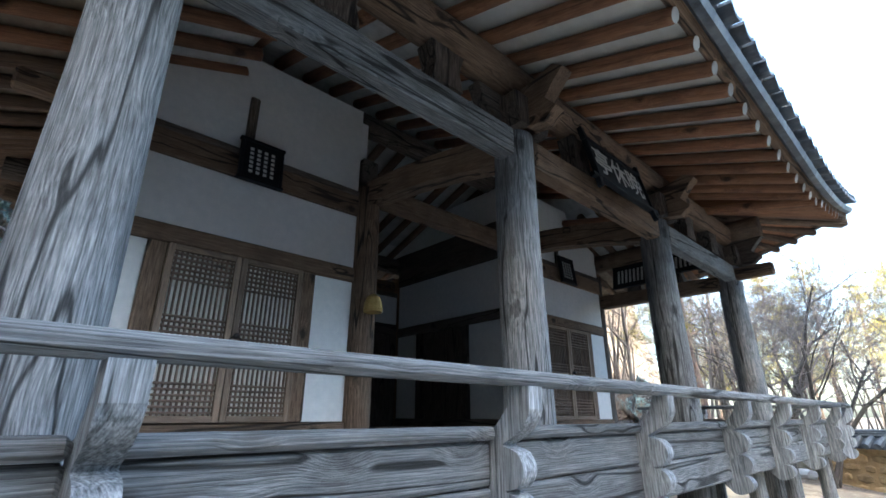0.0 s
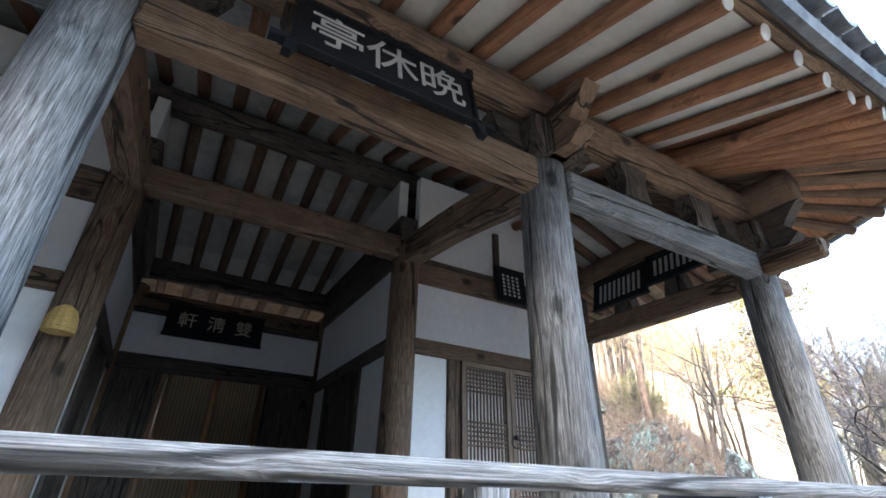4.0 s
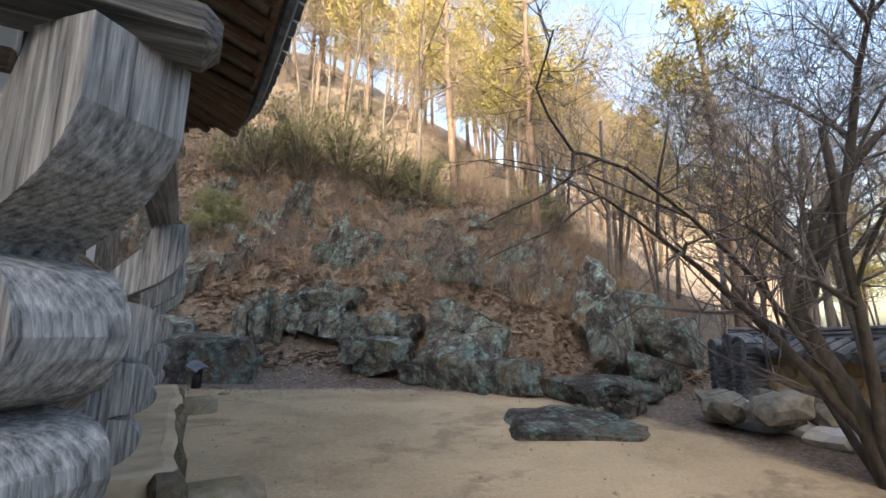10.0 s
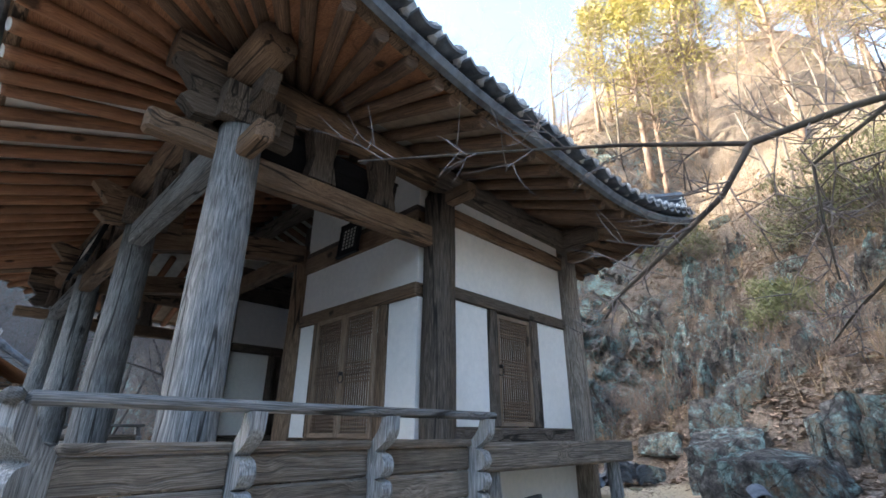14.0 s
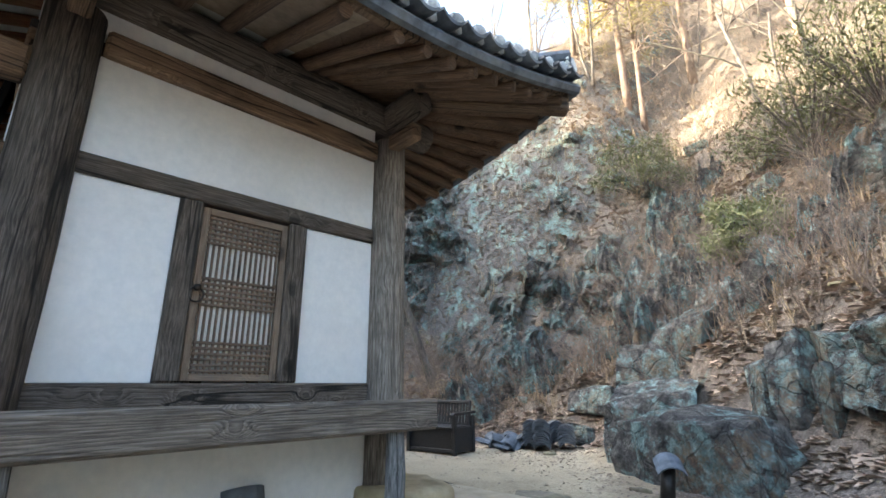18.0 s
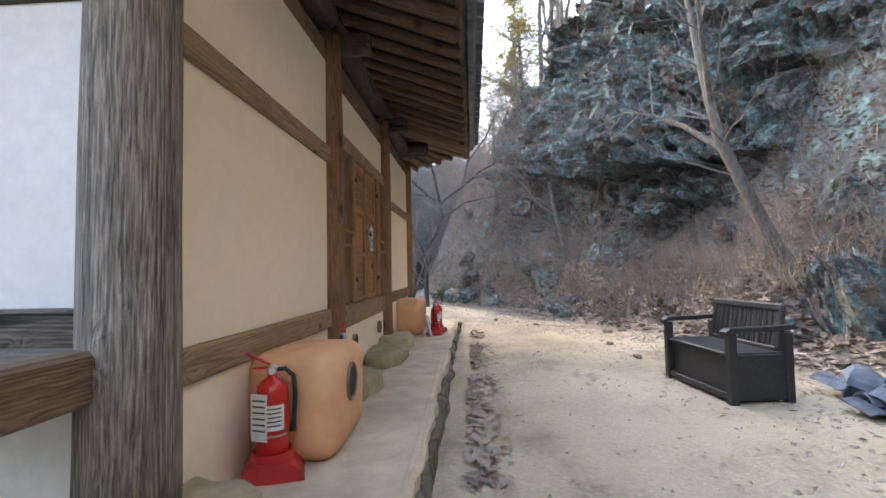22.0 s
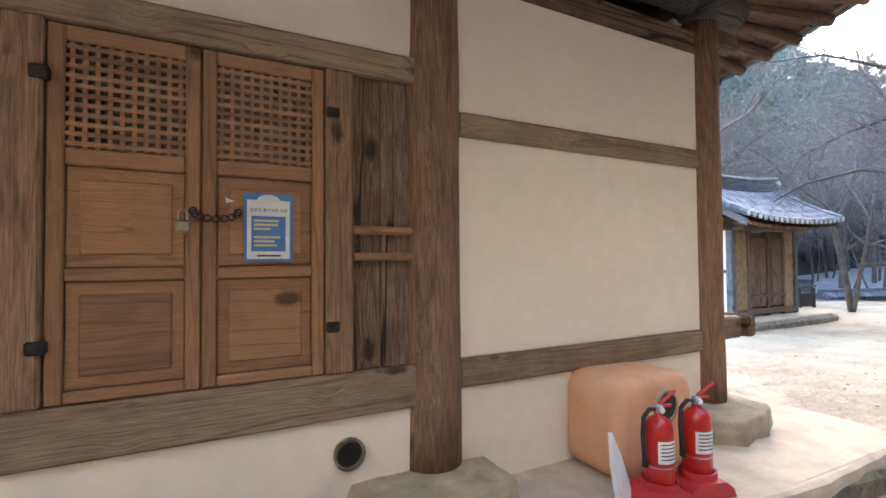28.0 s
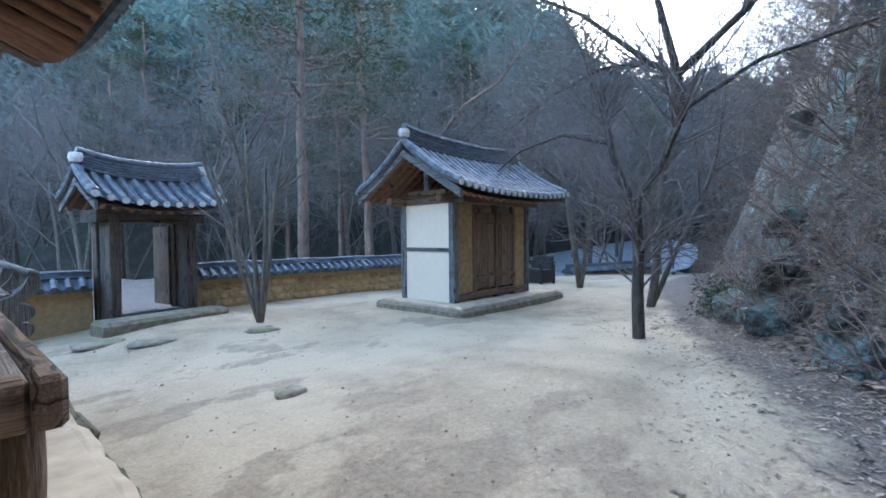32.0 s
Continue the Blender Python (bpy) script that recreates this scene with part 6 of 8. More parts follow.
PLUM = surface("dark_plum_bark", (0.02, 0.017, 0.016), (0.09, 0.078, 0.072), 18, (1, 1, 0.25), 0.9, 0.6, 0.01, (0.07, 0.075, 0.05), 2.0, 0.5, random_amount=0.1)
bare_tree("plum_tree", "many-stemmed bare tree with dense grey twigs beside the wall", (12.5, 1.45, 0.15), 4,
          [((-0.2, 0.1, 1), 2.9, 0.05), ((0.35, -0.35, 1), 2.9, 0.046), ((0.1, 0.6, 1.0), 2.7, 0.036), ((0.5, 0.1, 1), 2.8, 0.04)], 5, (3, 4), 0.0, 0.44, bark=PLUM, twig=surface("dark_plum_twig", (0.05, 0.046, 0.048), (0.18, 0.165, 0.17), 20, rough=0.85, bump=0.0, random_amount=0.05), block=off_path, low=0.42,
          limbs=[([(12.5, 1.45, 0.05), (12.35, 1.55, 0.75), (12.05, 1.75, 1.5), (12.2, 1.6, 2.3), (12.7, 1.3, 3.0), (13.3, 0.9, 3.4)], 0.085, 0.02),
                 ([(12.42, 1.5, 0.5), (12.0, 1.9, 1.3), (11.5, 2.2, 1.9), (11.0, 2.4, 2.3)], 0.05, 0.012),
                 ([(12.1, 1.7, 1.6), (12.3, 1.4, 2.6), (12.2, 1.2, 3.4), (12.0, 0.9, 4.1)], 0.052, 0.012),
                 ([(12.5, 1.45, 0.3), (12.9, 1.1, 1.3), (13.5, 0.8, 2.1), (14.2, 0.4, 2.6)], 0.055, 0.014),
                 ([(12.6, 1.35, 0.8), (12.8, 0.7, 1.7), (12.9, 0.0, 2.3), (13.0, -0.8, 2.6)], 0.052, 0.014),
                 ([(12.2, 1.7, 1.1), (11.6, 1.8, 1.75), (11.0, 1.9, 2.2)], 0.025, 0.0155),
                 ([(11.0, 1.9, 2.2), (10.4, 1.96, 2.5), (9.95, 1.9, 2.5), (9.7, 1.78, 2.43)], 0.0124, 0.0118),
                 ([(9.7, 1.78, 2.43), (9.6, 1.7, 2.24), (9.4, 1.7, 2.1), (9.2, 1.75, 2.0), (9.1, 1.83, 1.94)], 0.0115, 0.004),
                 ([(9.7, 1.78, 2.43), (9.35, 1.6, 2.5), (9.1, 1.4, 2.5), (8.75, 0.9, 2.38)], 0.0095, 0.003),
                 ([(10.1, 1.93, 2.51), (9.83, 1.95, 2.37), (9.81, 1.96, 2.17), (9.8, 2.05, 2.0)], 0.008, 0.003),
                 ([(11.0, 2.4, 2.3), (10.5, 2.3, 2.4), (10.2, 2.2, 2.27), (9.96, 2.25, 2.07), (9.8, 2.5, 1.98), (9.69, 2.68, 1.9)], 0.012, 0.0035),
                 ([(10.5, 2.3, 2.4), (10.2, 2.7, 2.68), (9.9, 3.1, 2.85), (9.75, 3.4, 2.85)], 0.0085, 0.003),
                 ([(11.0, 1.9, 2.2), (10.7, 2.6, 2.7), (10.3, 3.3, 3.0), (10.0, 3.9, 3.1)], 0.012, 0.003)])
bare_tree("leaning_tree", "slender bare tree leaning from the rock slope", (0.97, 11.66, 1.5), 12, [], 4, (3, 5), -0.02, 0.25,
          limbs=[([(0.97, 11.75, 1.2), (0.98, 11.1, 2.6), (0.95, 10.65, 3.64), (0.8, 10.5, 4.8), (0.65, 10.4, 6.0), (0.6, 10.3, 6.8)], 0.12, 0.03),
                 ([(0.95, 10.7, 3.5), (0.3, 10.4, 4.1), (-0.5, 10.1, 4.6), (-1.3, 9.9, 4.9)], 0.06, 0.012),
                 ([(0.9, 10.55, 4.3), (1.4, 10.2, 5.2), (1.9, 9.9, 6.0)], 0.055, 0.012)])
bare_tree("young_tree", "slim bare tree with wide forked limbs in the sandy yard", (-6.55, 5.2, ground_z(-6.55, 5.2)), 21, [], 4, (3, 5), 0.0, 0.35, bark=PLUM, twigs=4,
          limbs=[([(-6.55, 5.2, 0.3), (-6.62, 5.15, 1.1), (-6.6, 5.17, 1.7), (-6.6, 5.12, 2.35)], 0.085, 0.068),
                 ([(-6.6, 5.13, 2.2), (-6.7, 4.77, 3.0), (-6.9, 4.5, 3.85), (-7.2, 4.07, 4.8), (-7.6, 3.6, 5.5)], 0.051, 0.014),
                 ([(-6.6, 5.12, 2.3), (-6.5, 5.5, 2.83), (-6.45, 5.76, 3.42), (-6.5, 5.66, 3.9)], 0.055, 0.04),
                 ([(-6.5, 5.66, 3.86), (-6.3, 6.4, 4.34), (-6.1, 7.0, 4.8), (-5.9, 7.7, 5.1)], 0.051, 0.012),
                 ([(-6.5, 5.66, 3.86), (-6.7, 5.28, 4.15), (-7.0, 4.5, 4.35), (-7.5, 3.4, 4.3), (-8.0, 2.2, 4.0)], 0.051, 0.01),
                 ([(-6.5, 5.66, 3.9), (-6.2, 5.5, 4.8), (-6.0, 5.2, 5.7), (-5.8, 4.6, 6.3)], 0.051, 0.012),
                 ([(-6.3, 6.4, 4.34), (-6.5, 6.6, 5.2), (-6.6, 7.2, 6.0), (-6.4, 7.6, 6.8)], 0.045, 0.01),
                 ([(-6.45, 5.76, 3.42), (-6.7, 6.5, 3.9), (-6.9, 7.4, 4.1), (-7.1, 8.3, 4.4)], 0.035, 0.008),
                 ([(-6.7, 5.28, 4.15), (-6.5, 4.4, 5.0), (-6.3, 3.6, 5.5), (-6.2, 2.6, 5.7)], 0.04, 0.008),
                 ([(-6.75, 4.7, 3.2), (-7.1, 3.8, 3.5), (-7.6, 2.7, 3.45), (-8.1, 1.8, 3.2)], 0.04, 0.008),
                 ([(-6.6, 5.15, 1.9), (-6.9, 4.8, 2.6), (-7.3, 4.5, 3.4), (-7.5, 4.3, 4.2)], 0.04, 0.01)])
bare_tree("leaning_pine", "leaning red-barked pine with bare lower limbs behind the outhouse", (-11.8, -4.6, ground_z(-11.8, -4.6)), 22, [], 4, (3, 5), 0.0, 0.3, bark=PINEBARK, twigs=2,
          limbs=[([(-11.8, -4.6, 0.3), (-11.7, -4.3, 2.0), (-11.5, -3.5, 3.6), (-11.4, -2.9, 5.0), (-11.5, -1.9, 5.9), (-11.6, -0.6, 6.4), (-11.6, 0.4, 7.3)], 0.13, 0.03),
                 ([(-11.5, -3.6, 3.5), (-11.2, -4.8, 4.6), (-11.5, -6.0, 5.2), (-11.3, -7.4, 6.4), (-11.5, -9.0, 7.0)], 0.08, 0.02)])
bare_tree("young_tree", "clump of slim bare stems by the gate", (-4.2, -0.6, ground_z(-4.2, -0.6)), 23, [((0.1, 0.05, 1), 3.2, 0.05), ((-0.12, 0.1, 1), 3.4, 0.05), ((0.25, -0.1, 1), 3.0, 0.04), ((-0.3, -0.1, 1), 2.8, 0.04), ((0.02, 0.25, 1), 3.0, 0.04), ((0.05, -0.3, 1), 2.8, 0.035)], 4, (3, 4), 0.0, 0.16)
for k, (x, y) in enumerate(((-9.5, -1.5), (-12.5, 1.5), (-14, -3), (-10, 4.2), (-8.2, 7.6), (-5.5, 9.6))):
    bare_tree("young_tree", "bare grey tree at the edge of the yard", sit(x, y), 60 + k, [((0.2 * math.sin(k), 0.2 * math.cos(k * 2), 1), 4.0, 0.09), ((0.4 * math.cos(k), 0.3, 1), 3.4, 0.06)], 4, (3, 4), 0.0, 0.26)

# thickets of thin dry stems along the foot of the north slope
SHRUB = surface("brown_shrub_twig", (0.115, 0.085, 0.07), (0.38, 0.295, 0.24), 14, rough=0.9, bump=0.0, random_amount=0.2)
trng = random.Random(400)
for k in range(100):
    x = -1.0 - 10.5 * (k % 19) / 18 + trng.uniform(-0.3, 0.3)
    row = k // 19
    if row > 1:
        x = -4.0 - 9.0 * trng.random()
    y = along_foot(x) + 0.35 + 0.6 * row + trng.uniform(0, 0.6)
    if (x > -3.5 and k % 3) or (x > -6 and k % 2 and row > 0):
        continue
    t = thing("thicket", "tangle of thin arching bare stems on the slope", "shrub", "thickets", "", sit(x, y))
    b = Mesh()
    for j in range(5 if x > -6 else 8):
        w = trng.uniform(0, 6.28)
        grow(trng, b, b, Vector((0.15 * math.cos(w), 0.15 * math.sin(w), -0.05)), Vector((math.cos(w) * 0.8, math.sin(w) * 0.8 - 0.35, 1)), trng.uniform(0.8, 1.5) * (1.0 if row < 2 else 1.35), 0.011, 1, 3, 0.26, 0.36, (2, 4), block=lambda q, x=x, y=y: foot_distance(x + q.x, y + q.y) < -0.35)
    part("brush", b, SHRUB, t)


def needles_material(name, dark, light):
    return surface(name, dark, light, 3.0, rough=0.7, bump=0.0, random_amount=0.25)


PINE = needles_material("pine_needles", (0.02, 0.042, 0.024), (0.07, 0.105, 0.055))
# bright copy for the hill pines, warm sunlight put into the needle colour
PINE_SUNLIT = needles_material("sunlit_needles", (0.15, 0.14, 0.035), (0.38, 0.33, 0.10))


def tuft(mesh, rng, c, r, n, blade=0.12):
    """A loose clump of thin needles."""
    for _ in range(n):
        d = Vector((rng.gauss(0, 1), rng.gauss(0, 1), rng.gauss(0.2, 0.8))).normalized()
        p = c + Vector((rng.gauss(0, r * 0.5), rng.gauss(0, r * 0.5), rng.gauss(0, r * 0.28)))
        s = d.orthogonal().normalized() * blade * 0.1
        mesh.add([p - s, p + s, p + d * blade * rng.uniform(0.7, 1.3)], [(0, 1, 2)])


def pine_tree(seed, height, needles, label, crown_from=0.45, spread=0.26, clumps=46, blades=60, blade=0.16):
    rng = random.Random(seed)
    t = thing("pine_tree", label, "tree", "pine trees")
    a, c = Mesh(), Mesh()
    pts, rs = [], []
    lean = Vector((rng.uniform(-0.06, 0.06), rng.uniform(-0.06, 0.06), 0))
    for k in range(9):
        u = k / 8
        pts.append(Vector((lean.x * height * u + 0.12 * rng.uniform(-1, 1) * u, lean.y * height * u + 0.12 * rng.uniform(-1, 1) * u, height * u - 0.3)))
        rs.append(height * 0.0125 * (1 - 0.8 * u) + 0.01)
    a.tube(pts, rs, 9)
    for k in range(clumps):
        u = rng.uniform(crown_from, 1.0)
        i = min(7, int(u * 8))
        base = pts[i] + (pts[i + 1] - pts[i]) * (u * 8 - i)
        w = rng.uniform(0, 6.28)
        ln = height * spread * (1.15 - u) / (1.15 - crown_from) * rng.uniform(0.5, 1.1)
        tip = base + Vector((math.cos(w) * ln, math.sin(w) * ln, ln * rng.uniform(0.0, 0.5)))
        mid = (base + tip) / 2 + Vector((0, 0, -0.06 * ln))
        a.tube([base, mid, tip], [0.02 + ln * 0.012, 0.014, 0.006], 4, False)
        for q in (0.55, 0.8, 1.0):
            tuft(c, rng, base + (tip - base) * q + Vector((0, 0, 0.05)), 0.2 + ln * 0.2, blades // 3, blade)
    part("trunk", a, PINEBARK, t, "", True)
    part("crown", c, needles, t)
    return t


def place_tree(src, x, y, turn, scale, sink=0.0):
    ob = copy_thing(src, pose(x, y, ground_z(x, y) - sink, 0, 0, turn))
    ob.scale = (scale, scale, scale)
    return ob


pines = [pine_tree(500 + k, 9.0 + k, PINE_SUNLIT, "tall red pine with a thin crown on the hillside", 0.38, 0.24, 62, 75, 0.2) for k in range(2)]
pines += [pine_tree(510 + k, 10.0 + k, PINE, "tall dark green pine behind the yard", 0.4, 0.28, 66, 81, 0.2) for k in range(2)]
for k, ob in enumerate(pines):
    x, y = ((20, 16), (26, 10), (-12, -9), (-17, -6))[k]
    ob.location = sit(x, y)
rng = random.Random(77)
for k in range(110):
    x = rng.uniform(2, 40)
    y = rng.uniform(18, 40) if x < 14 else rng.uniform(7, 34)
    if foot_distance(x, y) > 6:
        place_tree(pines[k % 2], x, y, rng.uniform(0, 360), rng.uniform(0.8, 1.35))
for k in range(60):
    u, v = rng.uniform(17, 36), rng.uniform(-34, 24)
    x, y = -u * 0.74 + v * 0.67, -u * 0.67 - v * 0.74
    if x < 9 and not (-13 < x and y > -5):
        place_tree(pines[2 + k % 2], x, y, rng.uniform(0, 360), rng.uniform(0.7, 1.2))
hill_bare = bare_tree("hill_tree", "tall bare tree on the sunlit hillside", sit(14, 13), 90, [((0.05, 0, 1), 6.0, 0.09)], 4, (3, 4), 0.0, 0.2, "hillside trees", None, DRY)
hill_bare2 = bare_tree("hill_tree", "tall bare tree on the sunlit hillside", sit(11, 16), 91, [((-0.08, 0.05, 1), 5.0, 0.07), ((0.2, 0.1, 1), 4.5, 0.06)], 4, (3, 4), 0.0, 0.22, "hillside trees", None, DRY)
grey_bare = bare_tree("grey_tree", "tall bare grey tree on the shaded bank of the stream", sit(-15, -7), 92, [((0.05, 0, 1), 5.0, 0.09), ((-0.3, 0.2, 1), 4.0, 0.05)], 4, (4, 5), 0.0, 0.3, "trees by the stream")
grey_bare2 = bare_tree("grey_tree", "spreading bare grey tree on the shaded bank of the stream", sit(-17, -4), 93, [((-0.08, 0.05, 1), 4.4, 0.08), ((0.35, 0.1, 1), 3.8, 0.05)], 4, (4, 5), 0.0, 0.36, "trees by the stream")
for k in range(42):
    x = rng.uniform(-8, 32)
    y = np.interp(x, [-8, 4, 12, 18, 32], [17, 16, 13, 9, 5]) + rng.uniform(0, 14)
    place_tree((hill_bare, hill_bare2)[k % 2], x, y, rng.uniform(0, 360), rng.uniform(0.6, 1.15), 0.1)
for k in range(66):
    u, v = rng.uniform(14, 27), rng.uniform(-28, 20)
    x, y = -u * 0.74 + v * 0.67, -u * 0.67 - v * 0.74
    if x < 9 and not (-13 < x and y > -5):
        place_tree((grey_bare, grey_bare2)[k % 2], x, y, rng.uniform(0, 360), rng.uniform(0.8, 1.5), 0.1)

# bare trees along the top of the cliff and the slope west of it
for k in range(16):
    x = -18 + 1.2 * k + rng.uniform(-0.5, 0.5)
    y = along(CLIFF_WALL, x) + rng.uniform(2.4, 5)
    place_tree((hill_bare, hill_bare2)[k % 2], x, y, rng.uniform(0, 360), rng.uniform(0.55, 0.9) if x > -8.5 else rng.uniform(1.2, 1.8), 0.1)
# the low wood beyond the east wall
for k in range(60):
    x, y = rng.uniform(17, 46), rng.uniform(-14, 12)
    place_tree(pines[k % 2] if k % 3 == 0 else (hill_bare, hill_bare2)[k % 2], x, y, rng.uniform(0, 360), rng.uniform(0.6, 1.1))
for k in range(26):
    x, y = rng.uniform(15.5, 24), rng.uniform(3, 15)
    place_tree((hill_bare, hill_bare2)[k % 2], x, y, rng.uniform(0, 360), rng.uniform(0.6, 1.05), 0.1)
for k in range(16):
    x, y = rng.uniform(-24, -13), rng.uniform(6.5, 13)
    place_tree(pines[0] if k % 5 == 0 else (hill_bare, hill_bare2)[k % 2], x, y, rng.uniform(0, 360), rng.uniform(1.0, 1.6), 0.1)
place_tree(pines[0], 18.2, 5.4, 40, 1.15, 0.2)
place_tree(pines[2], -7.6, -4.7, 20, 1.35, 0.2)
place_tree(pines[3], -11.5, -6.5, 160, 1.2, 0.2)
place_tree(pines[1], 15.2, 8.6, 140, 0.95, 0.2)

# the far forest on the mountain, past counting
rng = random.Random(31)
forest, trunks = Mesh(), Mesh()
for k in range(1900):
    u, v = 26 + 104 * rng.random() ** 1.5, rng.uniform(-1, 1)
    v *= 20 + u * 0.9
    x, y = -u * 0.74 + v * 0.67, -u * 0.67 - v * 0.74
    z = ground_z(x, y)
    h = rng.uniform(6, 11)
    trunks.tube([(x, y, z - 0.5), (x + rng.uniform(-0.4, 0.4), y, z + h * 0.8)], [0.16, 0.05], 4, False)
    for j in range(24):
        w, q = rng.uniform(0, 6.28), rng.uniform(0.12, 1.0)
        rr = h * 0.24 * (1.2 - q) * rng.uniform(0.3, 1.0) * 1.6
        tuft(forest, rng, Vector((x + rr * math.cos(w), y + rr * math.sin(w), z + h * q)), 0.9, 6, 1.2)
# the haze of distance is mixed into these paler, bluer needles
tagged(part("far_forest", forest, needles_material("hazed_pine_needles", (0.06, 0.11, 0.112), (0.2, 0.29, 0.285)), None, "blue-green pine forest covering the mountain, distance haze in its colour"), "", "forest", "", "stuff")
tagged(part("far_trunks", trunks, BARK, None, "grey trunks of the mountain forest"), "", "forest", "", "stuff")

# a green bush on the hillside, and young pines on the slope
for k, (x, y, r) in enumerate(((9.3, 13.6, 1.3), (10.4, 13.2, 1.5), (11.5, 12.8, 1.4), (12.6, 12.4, 1.2), (5.2, 15.8, 1.2), (13.6, 11.8, 1.0), (16, 9.6, 0.9), (8.3, 12.2, 0.7))):
    rng = random.Random(700 + k)
    t = thing("pine_bush", "low olive-green pine bush on the slope", "bush", "bushes on the slope", "", sit(x, y))
    c, a = Mesh(), Mesh()
    for j in range(46):
        w, q = rng.uniform(0, 6.28), rng.uniform(0.1, 1)
        e = Vector((math.cos(w) * r * (1.05 - 0.5 * q), math.sin(w) * r * (1.05 - 0.5 * q), r * 1.6 * q))
        a.tube([(0, 0, 0), e * 0.5 + Vector((0, 0, 0.1)), e], [0.025, 0.014, 0.006], 4, False)
        tuft(c, rng, e, 0.3 * r, 46, 0.16)
        tuft(c, rng, e * 0.7, 0.3 * r, 20, 0.16)
    part("stem", a, BARK, t)
    part("foliage", c, needles_material("olive_needles", (0.06, 0.075, 0.028), (0.2, 0.195, 0.085)), t)

rng = random.Random(720)
t = thing("evergreen_bush", "low dark green broad-leaved bush at the foot of the bank", "bush", "", "", sit(-9.4, 5.9))
c, a = Mesh(), Mesh()
for j in range(40):
    w, q = rng.uniform(0, 6.28), rng.uniform(0.1, 1)
    e = Vector((math.cos(w) * 0.75 * (1.1 - 0.6 * q), math.sin(w) * 0.75 * (1.1 - 0.6 * q), 0.75 * q))
    a.tube([(0, 0, -0.05), e * 0.5 + Vector((0, 0, 0.08)), e], [0.014, 0.009, 0.004], 4, False)
    for i in range(34):
        p = e * rng.uniform(0.6, 1.05) + Vector((rng.gauss(0, 0.09), rng.gauss(0, 0.09), rng.gauss(0, 0.08)))
        d = Vector((rng.gauss(0, 1), rng.gauss(0, 1), rng.gauss(-0.2, 0.7))).normalized() * 0.075
        b = d.orthogonal().normalized() * 0.016
        c.add([p, p + d * 0.5 + b, p + d, p + d * 0.5 - b], [(0, 1, 2), (0, 2, 3)])
part("stem", a, BARK, t)
part("foliage", c, needles_material("dark_broad_leaf", (0.02, 0.045, 0.022), (0.09, 0.14, 0.07)), t)

# fallen leaves and dry grass on the slopes and along the platform
LEAF = surface("fallen_leaf", (0.09, 0.06, 0.045), (0.56, 0.44, 0.345), 4.5, rough=0.85, bump=0.0, random_amount=0.1)
GRASS = surface("dry_grass", (0.22, 0.165, 0.11), (0.44, 0.345, 0.235), 2.0, rough=0.9, bump=0.0, random_amount=0.1)


def leaf(mesh, rng, x, y, z, s):
    w = rng.uniform(0, 6.28)
    a = Vector((math.cos(w), math.sin(w), rng.uniform(-0.35, 0.35))) * s
    b = Vector((-math.sin(w), math.cos(w), rng.uniform(-0.35, 0.35))) * s * 0.5
    p = Vector((x, y, z + s * 0.22))
    mesh.add([p - a, p - b + Vector((0, 0, s * 0.15)), p + a, p + b + Vector((0, 0, s * 0.15))], [(0, 1, 2), (0, 2, 3)])


rng = random.Random(55)
litter = Mesh()
for k in range(105000):
    x = rng.uniform(-9, 18)
    fy = np.interp(x, [p[0] for p in reversed(FOOT)], [p[1] for p in reversed(FOOT)])
    y = fy + rng.uniform(-0.5, 1) * 0.6 + abs(rng.gauss(0, 4.2)) if k % 13 else fy - abs(rng.gauss(0, 0.8))
    leaf(litter, rng, x, y, ground_z(x, y), rng.uniform(0.035, 0.085) if y > fy else rng.uniform(0.016, 0.036))
for k in range(9000):
    u, v = rng.uniform(-10, 7.2), rng.uniform(0.0, 1.4)
    p = cliff_point(u, v)
    leaf(litter, rng, p[0], p[1] + 0.03, p[2] + 0.02, rng.uniform(0.03, 0.06))
for k in range(900):
    x = rng.uniform(-0.5, 7.6)
    if noise.noise((x * 1.7, 3, 0)) > -0.15:
        y = 6.62 + abs(rng.gauss(0, 0.13))
        leaf(litter, rng, x, y, ground_z(x, y) + rng.uniform(0, 0.03), rng.uniform(0.03, 0.06))
for k in range(260):
    x, y = rng.uniform(-9, 11), rng.uniform(6.5, 9)
    leaf(litter, rng, x, y, ground_z(x, y), rng.uniform(0.012, 0.03))
for k in range(1500):
    x, y = rng.uniform(-11, -0.5), 8.2 - abs(rng.gauss(0, 1.5))
    leaf(litter, rng, x, y, ground_z(x, y), rng.uniform(0.014, 0.034))
debris = Mesh()
for k in range(2600):
    x, y = rng.uniform(-12, 12), rng.uniform(-2.5, 9.5)
    if (-0.7 < x < 7.9 and 0.3 < y < 6.6) or foot_distance(x, y) > 0.2 or (-10.8 < x < -6.6 and -0.6 < y < 2.1):
        continue
    q = rng.uniform(0.006, 0.02) * (1.6 if k % 17 == 0 else 1)
    z = ground_z(x, y)
    w = rng.uniform(0, 6.28)
    pts = [(x + q * math.cos(w + a) * rng.uniform(0.7, 1.2), y + q * math.sin(w + a) * rng.uniform(0.7, 1.2), z - 0.003) for a in (0, 1.6, 3.1, 4.7)] + [(x, y, z + q * 0.8)]
    debris.add(pts, [(0, 1, 4), (1, 2, 4), (2, 3, 4), (3, 0, 4)])
tagged(part("yard_gravel", debris, STONE, None, "scattered grit and pebbles on the trodden sand"), "", "gravel", "", "stuff")
tagged(part("fallen_leaves", litter, LEAF, None, "brown fallen oak leaves on slope and yard"), "", "leaves", "", "stuff")
grass = Mesh()
